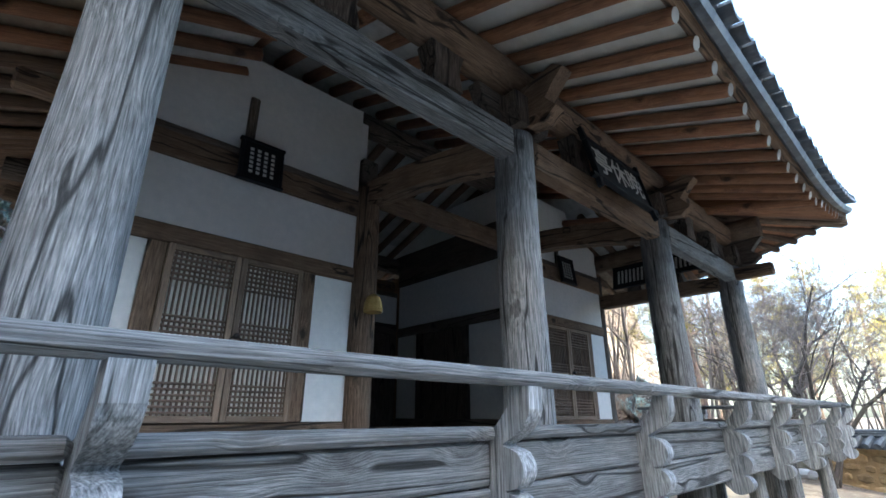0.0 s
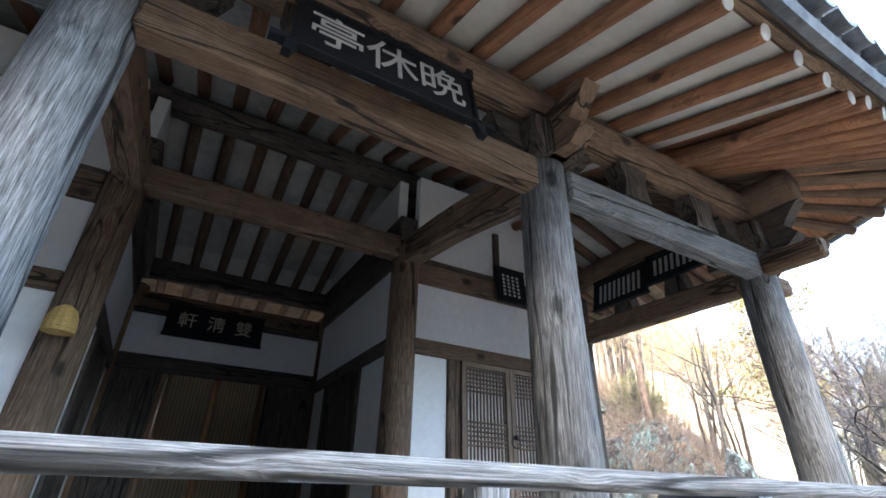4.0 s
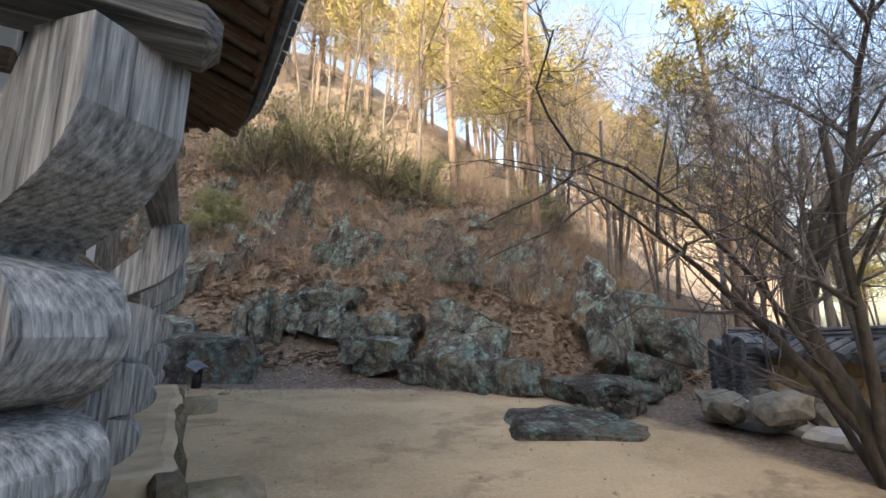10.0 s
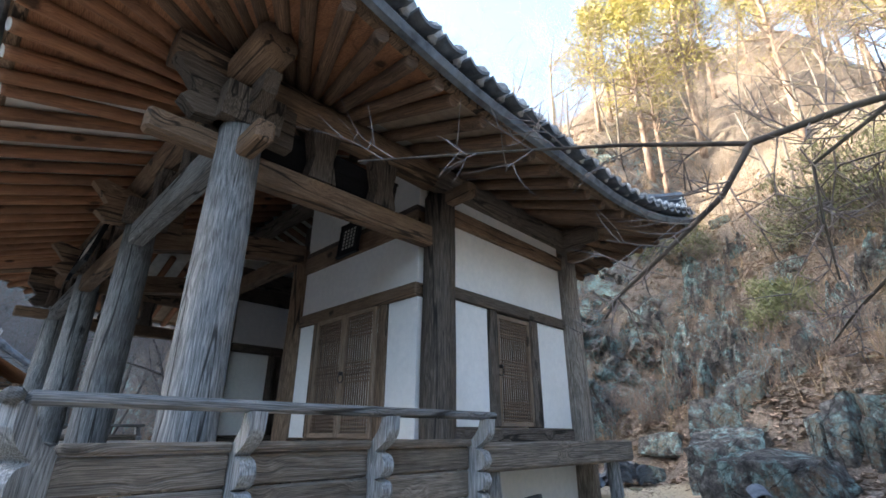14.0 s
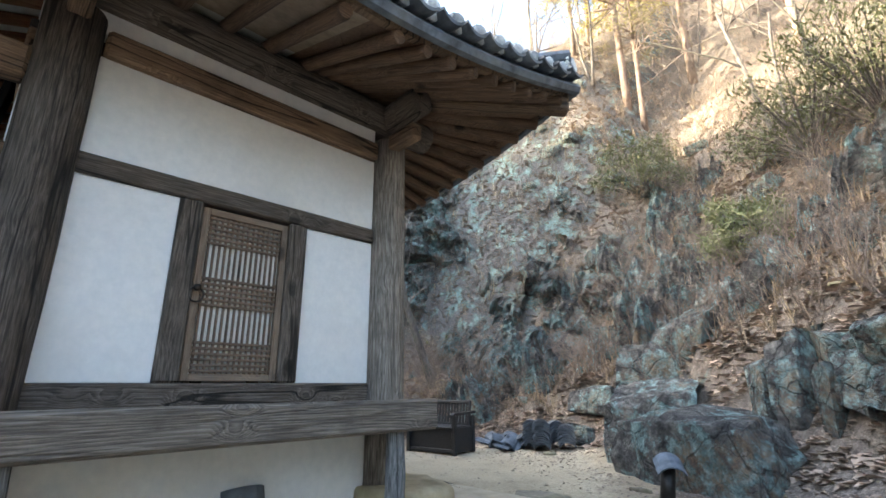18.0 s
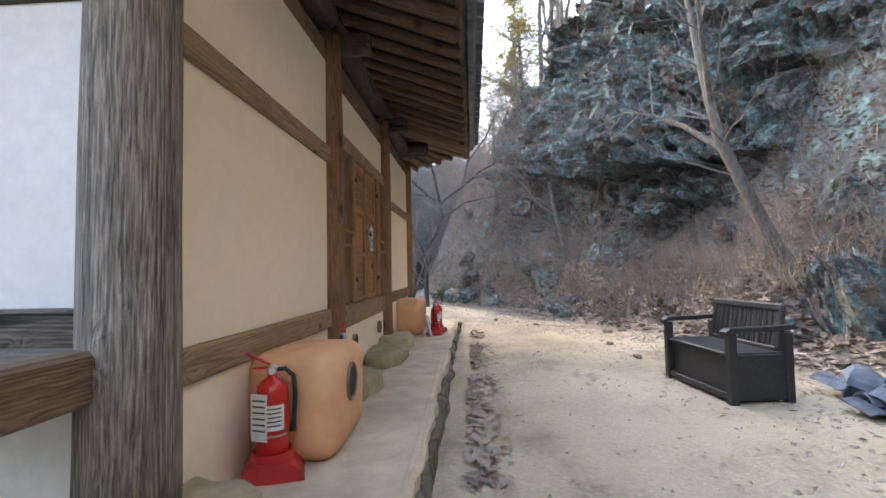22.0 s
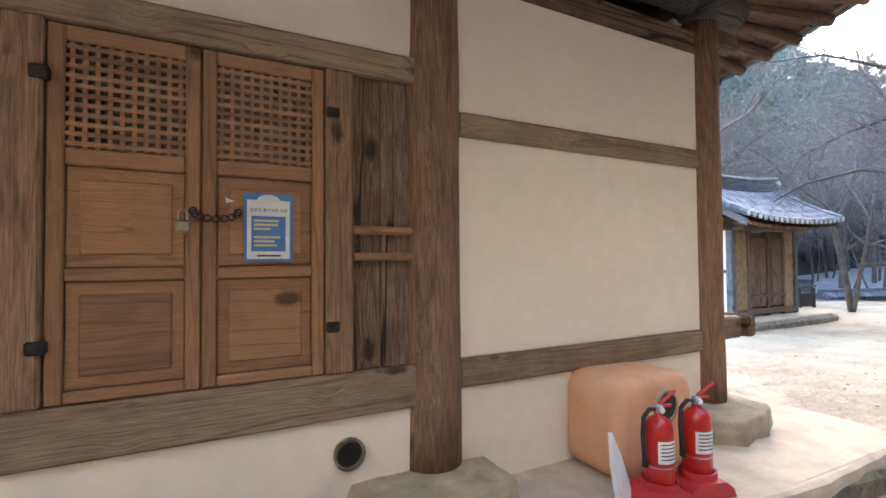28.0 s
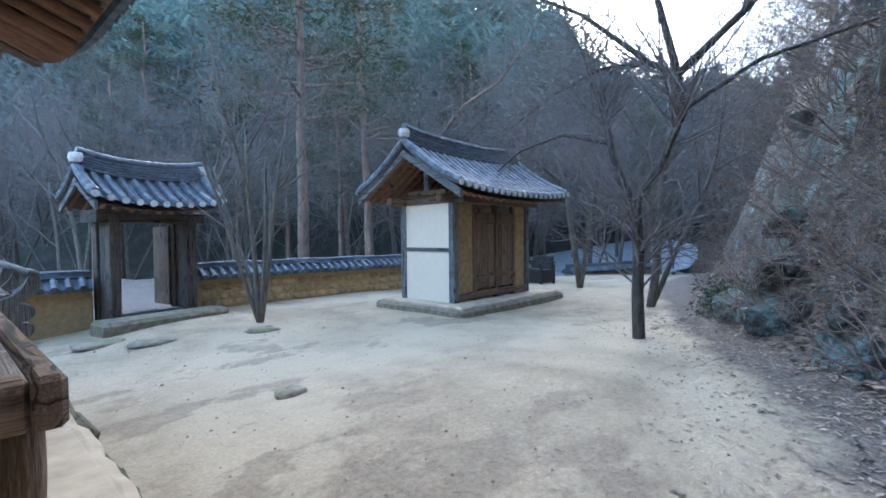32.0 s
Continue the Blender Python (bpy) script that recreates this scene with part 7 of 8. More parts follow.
for k in range(2600):
    x = rng.uniform(-7, 20)
    fy = np.interp(x, [p[0] for p in reversed(FOOT)], [p[1] for p in reversed(FOOT)])
    y = fy + 1.0 + abs(rng.gauss(0, 6))
    z = ground_z(x, y)
    for j in range(7):
        w, h = rng.uniform(0, 6.28), rng.uniform(0.15, 0.5)
        p = Vector((x + rng.gauss(0, 0.05), y + rng.gauss(0, 0.05), z - 0.02))
        tip = p + Vector((math.cos(w) * h * 0.55, math.sin(w) * h * 0.55, h))
        s = Vector((-math.sin(w), math.cos(w), 0)) * 0.007
        mid = p + (tip - p) * 0.55 + Vector((0, 0, h * 0.16))
        grass.add([p - s, p + s, mid + s * 0.7, mid - s * 0.7, tip], [(0, 1, 2, 3), (3, 2, 4)])
tagged(part("dry_grass", grass, GRASS, None, "straw-coloured dry grass tufts on the slope"), "", "grass", "", "stuff")
brush = Mesh()
for k in range(2200):
    x = rng.uniform(-8, 19)
    fy = np.interp(x, [p[0] for p in reversed(FOOT)], [p[1] for p in reversed(FOOT)])
    y = fy + 0.8 + abs(rng.gauss(0, 7.5))
    z = ground_z(x, y)
    for j in range(3):
        grow(rng, brush, brush, Vector((x, y, z - 0.03)), Vector((rng.uniform(-0.6, 0.6), rng.uniform(-0.8, 0.3), 1)), rng.uniform(0.5, 1.1), 0.007, 2, 3, 0.05, 0.3, (2, 4))
for k in range(420):
    u, v = rng.uniform(-10.5, 7.0), rng.uniform(0.02, 1.25)
    p = Vector(cliff_point(u, v))
    for j in range(2):
        grow(rng, brush, brush, p + Vector((0, 0.05, 0)), Vector((rng.uniform(-0.8, 0.8), rng.uniform(-1.0, -0.1), rng.uniform(-0.2, 1))), rng.uniform(0.35, 0.9), 0.006, 2, 3, 0.2, 0.35, (2, 4))
tagged(part("brushwood", brush, DRY, None, "thin dry brushwood standing on the slope"), "", "brushwood", "", "stuff")

# ---- yard walls ----
def yard_wall(name, pts, label, high=1.0, stones=True, seed=0):
    """A mud and stone wall along a line, with a small tiled roof."""
    rng = random.Random(seed)
    wl = thing(name, label, "wall", kind="structure")
    for (ax, ay), (bx, by) in zip(pts, pts[1:]):
        n = math.hypot(bx - ax, by - ay)
        ang = math.atan2(by - ay, bx - ax)
        zb = min(ground_z(ax, ay), ground_z(bx, by)) - 0.05
        zt = (ground_z(ax, ay) + ground_z(bx, by)) / 2 + high
        M = Matrix.LocRotScale(((ax + bx) / 2, (ay + by) / 2, 0), Euler((0, 0, ang)), None)
        def put(nm, mesh, mat, lab="", parent=wl):
            ob = part(nm, mesh, mat, parent, lab)
            ob.matrix_basis = M
            return ob
        put("wall_core", Mesh().box((0, 0, (zb + zt) / 2), (n + 0.1, 0.34, zt - zb), 0.02), MUD, "ochre mud core")
        if stones:
            rows = int((zt - zb - 0.1) / 0.17)
            for r in range(rows):
                d = -n / 2 + rng.uniform(0, 0.1)
                z = zb + 0.16 + r * (zt - zb - 0.16) / rows
                while d < n / 2 - 0.1:
                    w = rng.uniform(0.16, 0.42)
                    h = (zt - zb - 0.1) / rows * rng.uniform(0.75, 0.98)
                    for side in (1, -1):
                        m = Mesh()
                        blob(m, (d + w / 2, side * 0.17, z + rng.uniform(-0.015, 0.015)), (w * 0.47, 0.045, h * 0.46), rng.random() * 99, 1, 0.25)
                        if stones == "both" or side == stones:
                            put("wall_stone", m, WALLSTONE)
                    d += w + 0.03
        # tiled coping: two slopes of cover tiles on courses, and a ridge
        put("coping_bed", Mesh().prism([(-0.32, zt), (0.32, zt), (0.30, zt + 0.05), (0.06, zt + 0.2), (-0.06, zt + 0.2), (-0.30, zt + 0.05)], 0, -n / 2 - 0.05, n / 2 + 0.05), TILE)
        k = int(n / 0.2)
        for j in range(k):
            x = -n / 2 + (j + 0.5) * n / k
            for side in (1, -1):
                put("coping_tile", Mesh().tube([(x, side * 0.05, zt + 0.22), (x, side * 0.2, zt + 0.15), (x, side * 0.37, zt + 0.05)], [0.05, 0.062, 0.07], 7), TILE)
        for q, (hh, ww) in enumerate(((0.24, 0.1), (0.285, 0.085), (0.33, 0.075))):
            put("coping_ridge", Mesh().tube([(-n / 2 - 0.03 + (n + 0.06) * s / 6, 0.015 * math.sin(s * 2.3 + q), zt + hh + 0.012 * math.sin(s * 1.9 + seed)) for s in range(7)], ww, 7, True, None, 0.45), TILE)
    return wl


yard_wall("wall_yard_east", [(15.0, 3.95), (13.6, 1.6), (12.5, -0.9), (11.2, -3.2)], "ochre mud and stone yard wall with tiled coping", 0.78, -1, 3)
yard_wall("wall_yard_south", [(11.2, -3.2), (6.0, -3.5), (1.0, -3.4), (-2.2, -3.2)], "ochre mud yard wall with tiled coping along the stream", 0.78, False, 4)
yard_wall("wall_yard_west", [(-4.0, -3.1), (-7.0, -2.9), (-10.5, -2.6), (-15, -2.4)], "ochre mud yard wall with tiled coping behind the outhouse", 0.62, -1, 5)
yard_wall("wall_yard_far", [(-17.0, -1.2), (-22.0, 0.2)], "short far mud wall with a yellow tiled coping", 0.62, False, 6)


# ---- tiled gable roofs for the gate and the outhouse ----
def gable_roof(parent, x0, x1, y0, y1, z_eave, z_ridge, sag=0.12, lift=0.1):
    """A small tiled gable roof: the ridge runs along x."""
    ym = (y0 + y1) / 2
    xm, hx = (x0 + x1) / 2, (x1 - x0) / 2
    def top(x, y):
        t = abs(y - ym) / ((y1 - y0) / 2)
        return z_ridge + (z_eave - z_ridge) * t - sag * math.sin(math.pi * t) + lift * abs((x - xm) / hx) ** 2.5
    xs, ys = list(np.linspace(x0, x1, 14)), list(np.linspace(y0, y1, 21))
    sheet("pan_tile_bed", top, xs, ys, TILE, parent)
    sheet("roof_boarding", lambda x, y: top(x, y) - 0.1, xs, ys, wood("brown", "x"), parent, True)
    k = int((x1 - x0) / 0.21)
    for j in range(k + 1):
        x = x0 + 0.04 + (x1 - x0 - 0.08) * j / k
        for ye in (y0, y1):
            pts = [(x, ym + (ye - ym) * (0.05 + 0.97 * t / 9), top(x, ym + (ye - ym) * min(1, 0.05 + 0.97 * t / 9)) + 0.03) for t in range(10)]
            ob = part("tile_roll", Mesh().tube(pts, [0.07 if q % 2 else 0.06 for q in range(10)], 7), TILE, parent)
            part("tile_end", Mesh().tube([pts[-1], (pts[-1][0], pts[-1][1] + (0.02 if ye > ym else -0.02), pts[-1][2])], 0.06, 9), LIME, ob)
        if j < k:
            for ye in (y0, y1):
                s = 1 if ye > ym else -1
                a, b = (x + 0.1, ym + s * 0.1, top(x, ym + s * 0.1) - 0.15), (x + 0.1, ye - s * 0.05, top(x, ye - s * 0.05) - 0.15)
                part("rafter", Mesh().tube([a, b], 0.04, 8), wood("rafter", "y"), parent)
    for q in range(5):
        part("ridge_course", Mesh().tube([(x, ym, top(x, ym) + 0.05 + q * 0.05) for x in np.linspace(x0 + 0.1, x1 - 0.1, 9)], 0.11 - 0.006 * q, 7, True, None, 0.35), TILE, parent)
    part("ridge_cap", Mesh().tube([(x, ym, top(x, ym) + 0.33) for x in np.linspace(x0 + 0.05, x1 - 0.05, 9)], 0.07, 8), TILE, parent)
    for x in (x0 + 0.05, x1 - 0.05):
        part("ridge_end", Mesh().lathe([(0.0, -0.1), (0.1, -0.08), (0.12, 0.0), (0.1, 0.08), (0.0, 0.1)], 12, Matrix.Translation((x, ym, top(x, ym) + 0.2))), LIME, parent)
        # verge tiles down the gable and the bargeboards
        for ye in (y0, y1):
            pts = [(x, ym + (ye - ym) * t / 8, top(x, ym + (ye - ym) * t / 8) + 0.06) for t in range(9)]
            part("verge_roll", Mesh().tube(pts, [0.085 if q % 2 else 0.07 for q in range(9)], 8), TILE, parent)
            s = 1 if ye > ym else -1
            a, b = Vector((x, ym, top(x, ym) - 0.12)), Vector((x, ye, top(x, ye) - 0.1))
            part("bargeboard", Mesh().prism([(ym, a.z - 0.16), (ym, a.z), (ye, b.z + 0.02), (ye, b.z - 0.14)], 0, x - 0.025, x + 0.025), wood("grey", "y"), parent)
    return top


oh = thing("outhouse", "small plastered outhouse with plank doors and a grey tiled gable roof", "outhouse")
HX0, HX1, HY0, HY1, HZ = -9.95, -7.2, -0.1, 1.38, 0.66
boxpart("stone_base", (-10.6, -0.5, 0.2), (-6.75, 1.98, 0.52), STONE, oh, "low stone and earth base", 0.05)
boxpart("base_top", (-10.5, -0.4, 0.5), (-6.85, 1.88, 0.56), EARTHEN, oh, "", 0.02)
boxpart("gable_panel", (HX1 - 0.08, HY0 + 0.1, HZ - 0.1), (HX1 - 0.02, HY1 - 0.1, 1.58), CREAM, oh)
boxpart("gable_panel", (HX1 - 0.08, HY0 + 0.1, 1.66), (HX1 - 0.02, HY1 - 0.1, 2.56), CREAM, oh)
boxpart("rail", (HX1 - 0.1, HY0 + 0.1, 1.58), (HX1, HY1 - 0.1, 1.66), wood("grey", "y"), oh)
boxpart("wall_plate", (HX1 - 0.12, HY0 - 0.3, 2.56), (HX1 + 0.02, HY1 + 0.3, 2.72), wood("brown", "y"), oh)
for x in (HX1 - 0.07, HX0 + 0.07):
    for y in (HY0 + 0.05, HY1 - 0.05):
        boxpart("corner_post", (x - 0.075, y - 0.075, HZ - 0.12), (x + 0.075, y + 0.075, 2.6), wood("grey", "z"), oh, "", 0.012)
boxpart("back_wall", (HX0 + 0.1, HY0, HZ - 0.1), (HX1 - 0.1, HY0 + 0.06, 2.6), CREAM, oh)
boxpart("far_wall", (HX0, HY0 + 0.1, HZ - 0.1), (HX0 + 0.06, HY1 - 0.1, 2.6), CREAM, oh)
for x0, x1 in ((-7.85, -7.3), (-9.9, -9.35)):
    boxpart("front_panel", (x0, HY1 - 0.07, HZ - 0.1), (x1, HY1 - 0.02, 2.56), WALLSTONE, oh, "ochre clay panel")
for x0, x1 in ((-8.62, -7.9), (-9.32, -8.66)):
    dl = new("plank_door")
    dl.parent = oh
    for k in range(3):
        w = (x1 - x0) / 3
        boxpart("board", (x0 + k * w, HY1 - 0.05, 0.78), (x0 + (k + 1) * w - 0.006, HY1 - 0.012, 2.4), wood("brown", "z"), dl)
    for z in (1.0, 2.15):
        boxpart("batten", (x0 + 0.03, HY1 - 0.012, z), (x1 - 0.03, HY1 + 0.012, z + 0.09), wood("brown", "x"), dl)
for x in (-7.88, -8.64, -9.34):
    boxpart("door_post", (x - 0.05, HY1 - 0.09, HZ - 0.1), (x + 0.05, HY1 + 0.015, 2.56), wood("brown", "z"), oh)
for y in (HY0 + 0.03, HY1 - 0.03):
    beam("wall_plate", (HX0 - 0.4, y, 2.64), (HX1 + 0.4, y, 2.64), 0.14, 0.15, "brown", oh)
boxpart("sill", (HX0, HY1 - 0.1, 0.6), (HX1, HY1 + 0.02, 0.74), wood("brown", "x"), oh)
top = gable_roof(oh, HX0 - 0.65, HX1 + 0.65, HY0 - 0.7, HY1 + 0.7, 2.72, 3.62, 0.08, 0.12)
ym = (HY0 + HY1) / 2
beam("tie", (HX1 - 0.05, HY0 + 0.2, 2.8), (HX1 - 0.05, HY1 - 0.2, 2.8), 0.1, 0.1, "brown", oh)
boxpart("king_post", (HX1 - 0.1, ym - 0.06, 2.85), (HX1, ym + 0.06, 3.4), wood("grey", "z"), oh)

gate = thing("gate", "dark wooden gate with grey tiled roof, standing open", "gate")
GM = pose(-3.1, -2.95, 0, 0, 0, 8)
gz = 0.42
for x in (-0.68, 0.68):
    for y in (-0.28, 0.28):
        boxpart("gate_post", (x - 0.09, y - 0.09, gz - 0.2), (x + 0.09, y + 0.09, 2.35), wood("dark", "z"), gate, "", 0.015)
    boxpart("jamb_board", (x - (0.0 if x > 0 else 0.0) - 0.04, -0.2, gz), (x + 0.04, 0.2, 2.2), wood("dark", "z"), gate)
boxpart("threshold", (-0.6, -0.1, gz - 0.1), (0.6, 0.1, gz + 0.08), wood("grey", "x"), gate)
boxpart("lintel", (-0.95, -0.36, 2.2), (0.95, 0.36, 2.42), wood("dark", "x"), gate)
for s in (-1, 1):
    boxpart("gate_leaf", (s * 0.56 - 0.025, -0.95, gz + 0.1), (s * 0.56 + 0.025, -0.3, 2.15), wood("brown", "z"), gate, "plank gate leaf swung open")
gable_roof(gate, -1.15, 1.15, -0.8, 0.8, 2.5, 3.0, 0.05, 0.14)
boxpart("stone_step", (-1.1, 0.35, 0.1), (1.1, 1.0, 0.5), STONE, gate, "rough stone step", 0.06)
gate.matrix_basis = GM
for k, (x, y, s) in enumerate(((-2.5, -0.6, 0.24), (-3.9, 0.1, 0.2), (-2.5, 3.4, 0.11), (-2.0, -1.4, 0.26))):
    st = part("yard_stone", blob(Mesh(), (x, y, ground_z(x, y)), (s * 1.4, s, 0.07), k + 60, 2, 0.25, 0.3), STONE, None, "flat stepping stone set in the sandy yard", True)
    tagged(st, "", "stone", "stepping stones")

# pale granite slabs of the stream beyond the far wall
GRANITE = surface("pale_granite", (0.36, 0.40, 0.45), (0.6, 0.64, 0.68), 4, rough=0.8, bump=0.4, bump_size=0.05, stain=(0.25, 0.27, 0.3), stain_scale=0.4, random_amount=0.15)
for k, (x, y, s, t) in enumerate(((-23.5, -2.2, 2.6, 22), (-27, -4.5, 3.6, 26), (-21.5, -5.0, 2.0, 15))):
    m = Mesh()
    blob(m, (0, 0, 0), (s * 1.2, s * 1.5, 0.3), k + 80, 4, 0.14, 0.4)
    sl = part("granite_slab", m, GRANITE, None, "pale smooth granite slab of the stream bank", True)
    sl.matrix_basis = pose(x, y, ground_z(x, y) + 0.25 + 0.1 * k, 0, 0.42 * t, 12)
    tagged(sl, "", "rock", "granite slabs")

# ---- things on the platform ----
RED = surface("red_enamel", (0.42, 0.012, 0.012), (0.55, 0.02, 0.018), 30, rough=0.28, bump=0.02, random_amount=0.05)
REDPL = surface("red_plastic", (0.40, 0.02, 0.025), (0.5, 0.035, 0.035), 12, rough=0.45, bump=0.05, random_amount=0.05)
RUBBER = surface("black_rubber", (0.012, 0.012, 0.012), (0.03, 0.03, 0.03), 30, rough=0.6, bump=0.05, random_amount=0.05)
LABELW = surface("white_label", (0.62, 0.62, 0.60), (0.74, 0.74, 0.72), 20, rough=0.6, bump=0.0, random_amount=0.03)
INK = surface("printed_ink", (0.03, 0.03, 0.04), (0.06, 0.06, 0.07), 20, rough=0.6, bump=0.0, random_amount=0.03)
STEEL = surface("steel", (0.35, 0.35, 0.36), (0.5, 0.5, 0.5), 20, rough=0.35, metal=0.9, bump=0.0, random_amount=0.03)


def extinguisher(at, turn, tag=False, flip=False, size=1.0):
    e = thing("fire_extinguisher", "red fire extinguisher standing in a red plastic base", "fire extinguisher", "fire extinguishers")
    n = 22
    part("base", Mesh().prism([(-0.15, 0.0), (0.15, 0.0), (0.13, 0.05), (0.085, 0.085), (-0.085, 0.085), (-0.13, 0.05)], 1, -0.12, 0.12), REDPL, e, "red plastic stand")
    part("base_ring", Mesh().lathe([(0.1, 0.08), (0.1, 0.12), (0.088, 0.12), (0.088, 0.085)], n), REDPL, e)
    part("cylinder", Mesh().lathe([(0.07, 0.085), (0.078, 0.1), (0.078, 0.39), (0.072, 0.425), (0.05, 0.455), (0.024, 0.468), (0.022, 0.49)], n), RED, e, "", True)
    part("valve", Mesh().lathe([(0.022, 0.485), (0.026, 0.49), (0.026, 0.52), (0.015, 0.53)], 12), STEEL, e)
    part("lever", Mesh().box((0.075, 0, 0.545), (0.13, 0.022, 0.014), 0.004, Matrix.Translation((0.0, 0, -0.012)) @ Matrix.Translation((0.01, 0, 0.54)) @ Matrix.Rotation(radians(-30), 4, "Y") @ Matrix.Translation((-0.01, 0, -0.54))), RED, e, "red squeeze lever")
    part("handle", Mesh().box((0.045, 0, 0.52), (0.085, 0.024, 0.012), 0.004), RED, e)
    part("hose", Mesh().tube([(-0.02, 0, 0.505), (-0.06, 0, 0.51), (-0.1, 0, 0.47), (-0.108, 0.0, 0.38), (-0.1, 0.0, 0.26), (-0.095, 0, 0.2)], [0.011, 0.012, 0.012, 0.012, 0.012, 0.017], 8), RUBBER, e, "black hose", True)
    part("gauge", Mesh().tube([(0, 0.02, 0.505), (0, 0.036, 0.505)], 0.016, 12), LABELW, e)
    arc = [(0.0795 * math.cos(w), 0.0795 * math.sin(w)) for w in [radians(45 + 90 * k / 8) for k in range(9)]]
    lab = Mesh()
    lab.add([(x, y, 0.23) for x, y in arc] + [(x, y, 0.35) for x, y in arc], [(k, k + 1, k + 10, k + 9) for k in range(8)])
    lb = part("label", lab, LABELW, e, "white printed label")
    for q in range(5):
        bar = Mesh()
        bar.add([(x * 1.008, y * 1.008, 0.25 + q * 0.02) for x, y in arc[1:-1]] + [(x * 1.008, y * 1.008, 0.257 + q * 0.02) for x, y in arc[1:-1]], [(k, k + 1, k + 8, k + 7) for k in range(6)])
        part("print", bar, INK, lb)
    part("strap", Mesh().lathe([(0.0785, 0.2), (0.08, 0.2), (0.08, 0.208), (0.0785, 0.208)], n), STEEL, e)
    if tag:
        t = part("inspection_tag", Mesh().box((0, 0, 0), (0.09, 0.004, 0.22), 0.001), LABELW, e, "white paper inspection card")
        t.location = (0.055, 0.082, 0.30)
        t.rotation_euler = (0, 0, radians(-34))
        for q in range(6):
            part("print", Mesh().box((0, 0.003, 0.08 - q * 0.028), (0.07, 0.001, 0.008), 0.0), INK, t)
    e.matrix_basis = pose(*at, 0, 0, turn)
    e.scale = (-size if flip else size, size, size)
    return e


extinguisher((6.26, 5.68, PLAT), -70, True)
extinguisher((5.09, 5.70, PLAT), 10, False, True)
extinguisher((1.38, 6.09, PLAT), -10, False, True, 0.9)
extinguisher((1.11, 6.11, PLAT), -15, False, True, 0.92)
sheet_w = part("plastic_sheet", Mesh().prism([(-0.09, 0.0), (0.08, 0.0), (0.05, 0.2), (0.0, 0.34), (-0.05, 0.22)], 1, -0.01, 0.012), LABELW, None, "crumpled white plastic bag beside an extinguisher")
tagged(sheet_w, "", "bag")
sheet_w.matrix_basis = pose(1.56, 6.03, PLAT, 12, 0, 20)


def clay_stove(lo, hi, hole, label, rubbed=False):
    s = thing("clay_firebox", label, "firebox", "clay fireboxes")
    bm = bmesh.new()
    bmesh.ops.create_cube(bm, size=1.0)
    bmesh.ops.bevel(bm, geom=bm.edges[:], offset=0.27, segments=6, affect="EDGES", profile=0.6)
    m = Mesh()
    size = [b - a for a, b in zip(lo, hi)]
    for v in bm.verts:
        v.co += v.co.normalized() * 0.02 * noise.noise(v.co * 3)
    bm.verts.index_update()
    m.add([((v.co.x + 0.5) * size[0] + lo[0], (v.co.y + 0.5) * size[1] + lo[1], (v.co.z + 0.5) * size[2] + lo[2]) for v in bm.verts], [[v.index for v in f.verts] for f in bm.faces])
    bm.free()
    part("body", m, CLAY, s, "", True)
    hx, hz, r = hole
    ob = part("mouth", Mesh().tube([(hx, hi[1] - 0.06, hz), (hx, hi[1] + 0.006, hz)], [r * 0.9, r * 0.92], 20), BLACKIRON, s, "sooty black round mouth")
    part("rim", Mesh().tube([(hx + r * math.cos(w), hi[1] + 0.004, hz + r * math.sin(w)) for w in [2 * math.pi * k / 24 for k in range(25)]], 0.011, 6, False), STONE, s, "", True)
    return s


clay_stove((5.42, 5.46, PLAT - 0.02), (6.18, 5.96, 1.28), (5.83, 1.07, 0.1), "rounded orange clay firebox with a round mouth")
clay_stove((0.78, 5.46, PLAT - 0.02), (1.47, 5.9, 1.27), (1.07, 1.09, 0.085), "orange clay firebox beside two extinguishers")
tagged(part("step_stone", slab((3.24, 5.7, PLAT + 0.125), 0.62, 0.2, 0.16, 71, 0), SLAB, None, "long flat doorstep stone on the platform", True), "", "stone")

# notice on the rear door
notice = thing("notice", "blue and white paper notice fixed to the plank door", "notice")
BLUE = surface("printed_blue", (0.05, 0.17, 0.42), (0.08, 0.22, 0.5), 12, rough=0.5, bump=0.0, random_amount=0.02)
YEL = surface("printed_yellow", (0.6, 0.5, 0.2), (0.7, 0.6, 0.3), 12, rough=0.5, bump=0.0, random_amount=0.02)
NX0, NX1, NZ0, NZ1 = 3.06, 3.262, 1.93, 2.23
boxpart("sheet", (NX0, 5.506, NZ0), (NX1, 5.510, NZ1), BLUE, notice, "", 0.0)
boxpart("margin", (NX0 + 0.012, 5.510, NZ0 + 0.012), (NX1 - 0.012, 5.512, NZ1 - 0.03), LABELW, notice, "", 0.0)
boxpart("panel", (NX0 + 0.03, 5.512, NZ0 + 0.045), (NX1 - 0.03, 5.514, NZ1 - 0.1), BLUE, notice, "", 0.0)
part("badge", Mesh().prism([(3.161 + 0.05 * math.cos(w), NZ1 - 0.035 + 0.03 * math.sin(w)) for w in [math.pi * k / 10 for k in range(11)]], 1, 5.512, 5.514), LABELW, notice)
for k in range(7):
    if k != 3:
        w = (0.105, 0.1, 0.07, 0, 0.11, 0.085, 0.095)[k]
        boxpart("print_line", (NX1 - 0.04 - w, 5.514, NZ1 - 0.125 - k * 0.018), (NX1 - 0.04, 5.515, NZ1 - 0.116 - k * 0.018), YEL, notice, "", 0.0)
boxpart("print_line", (3.11, 5.512, NZ0 + 0.022), (3.21, 5.513, NZ0 + 0.03), INK, notice, "", 0.0)


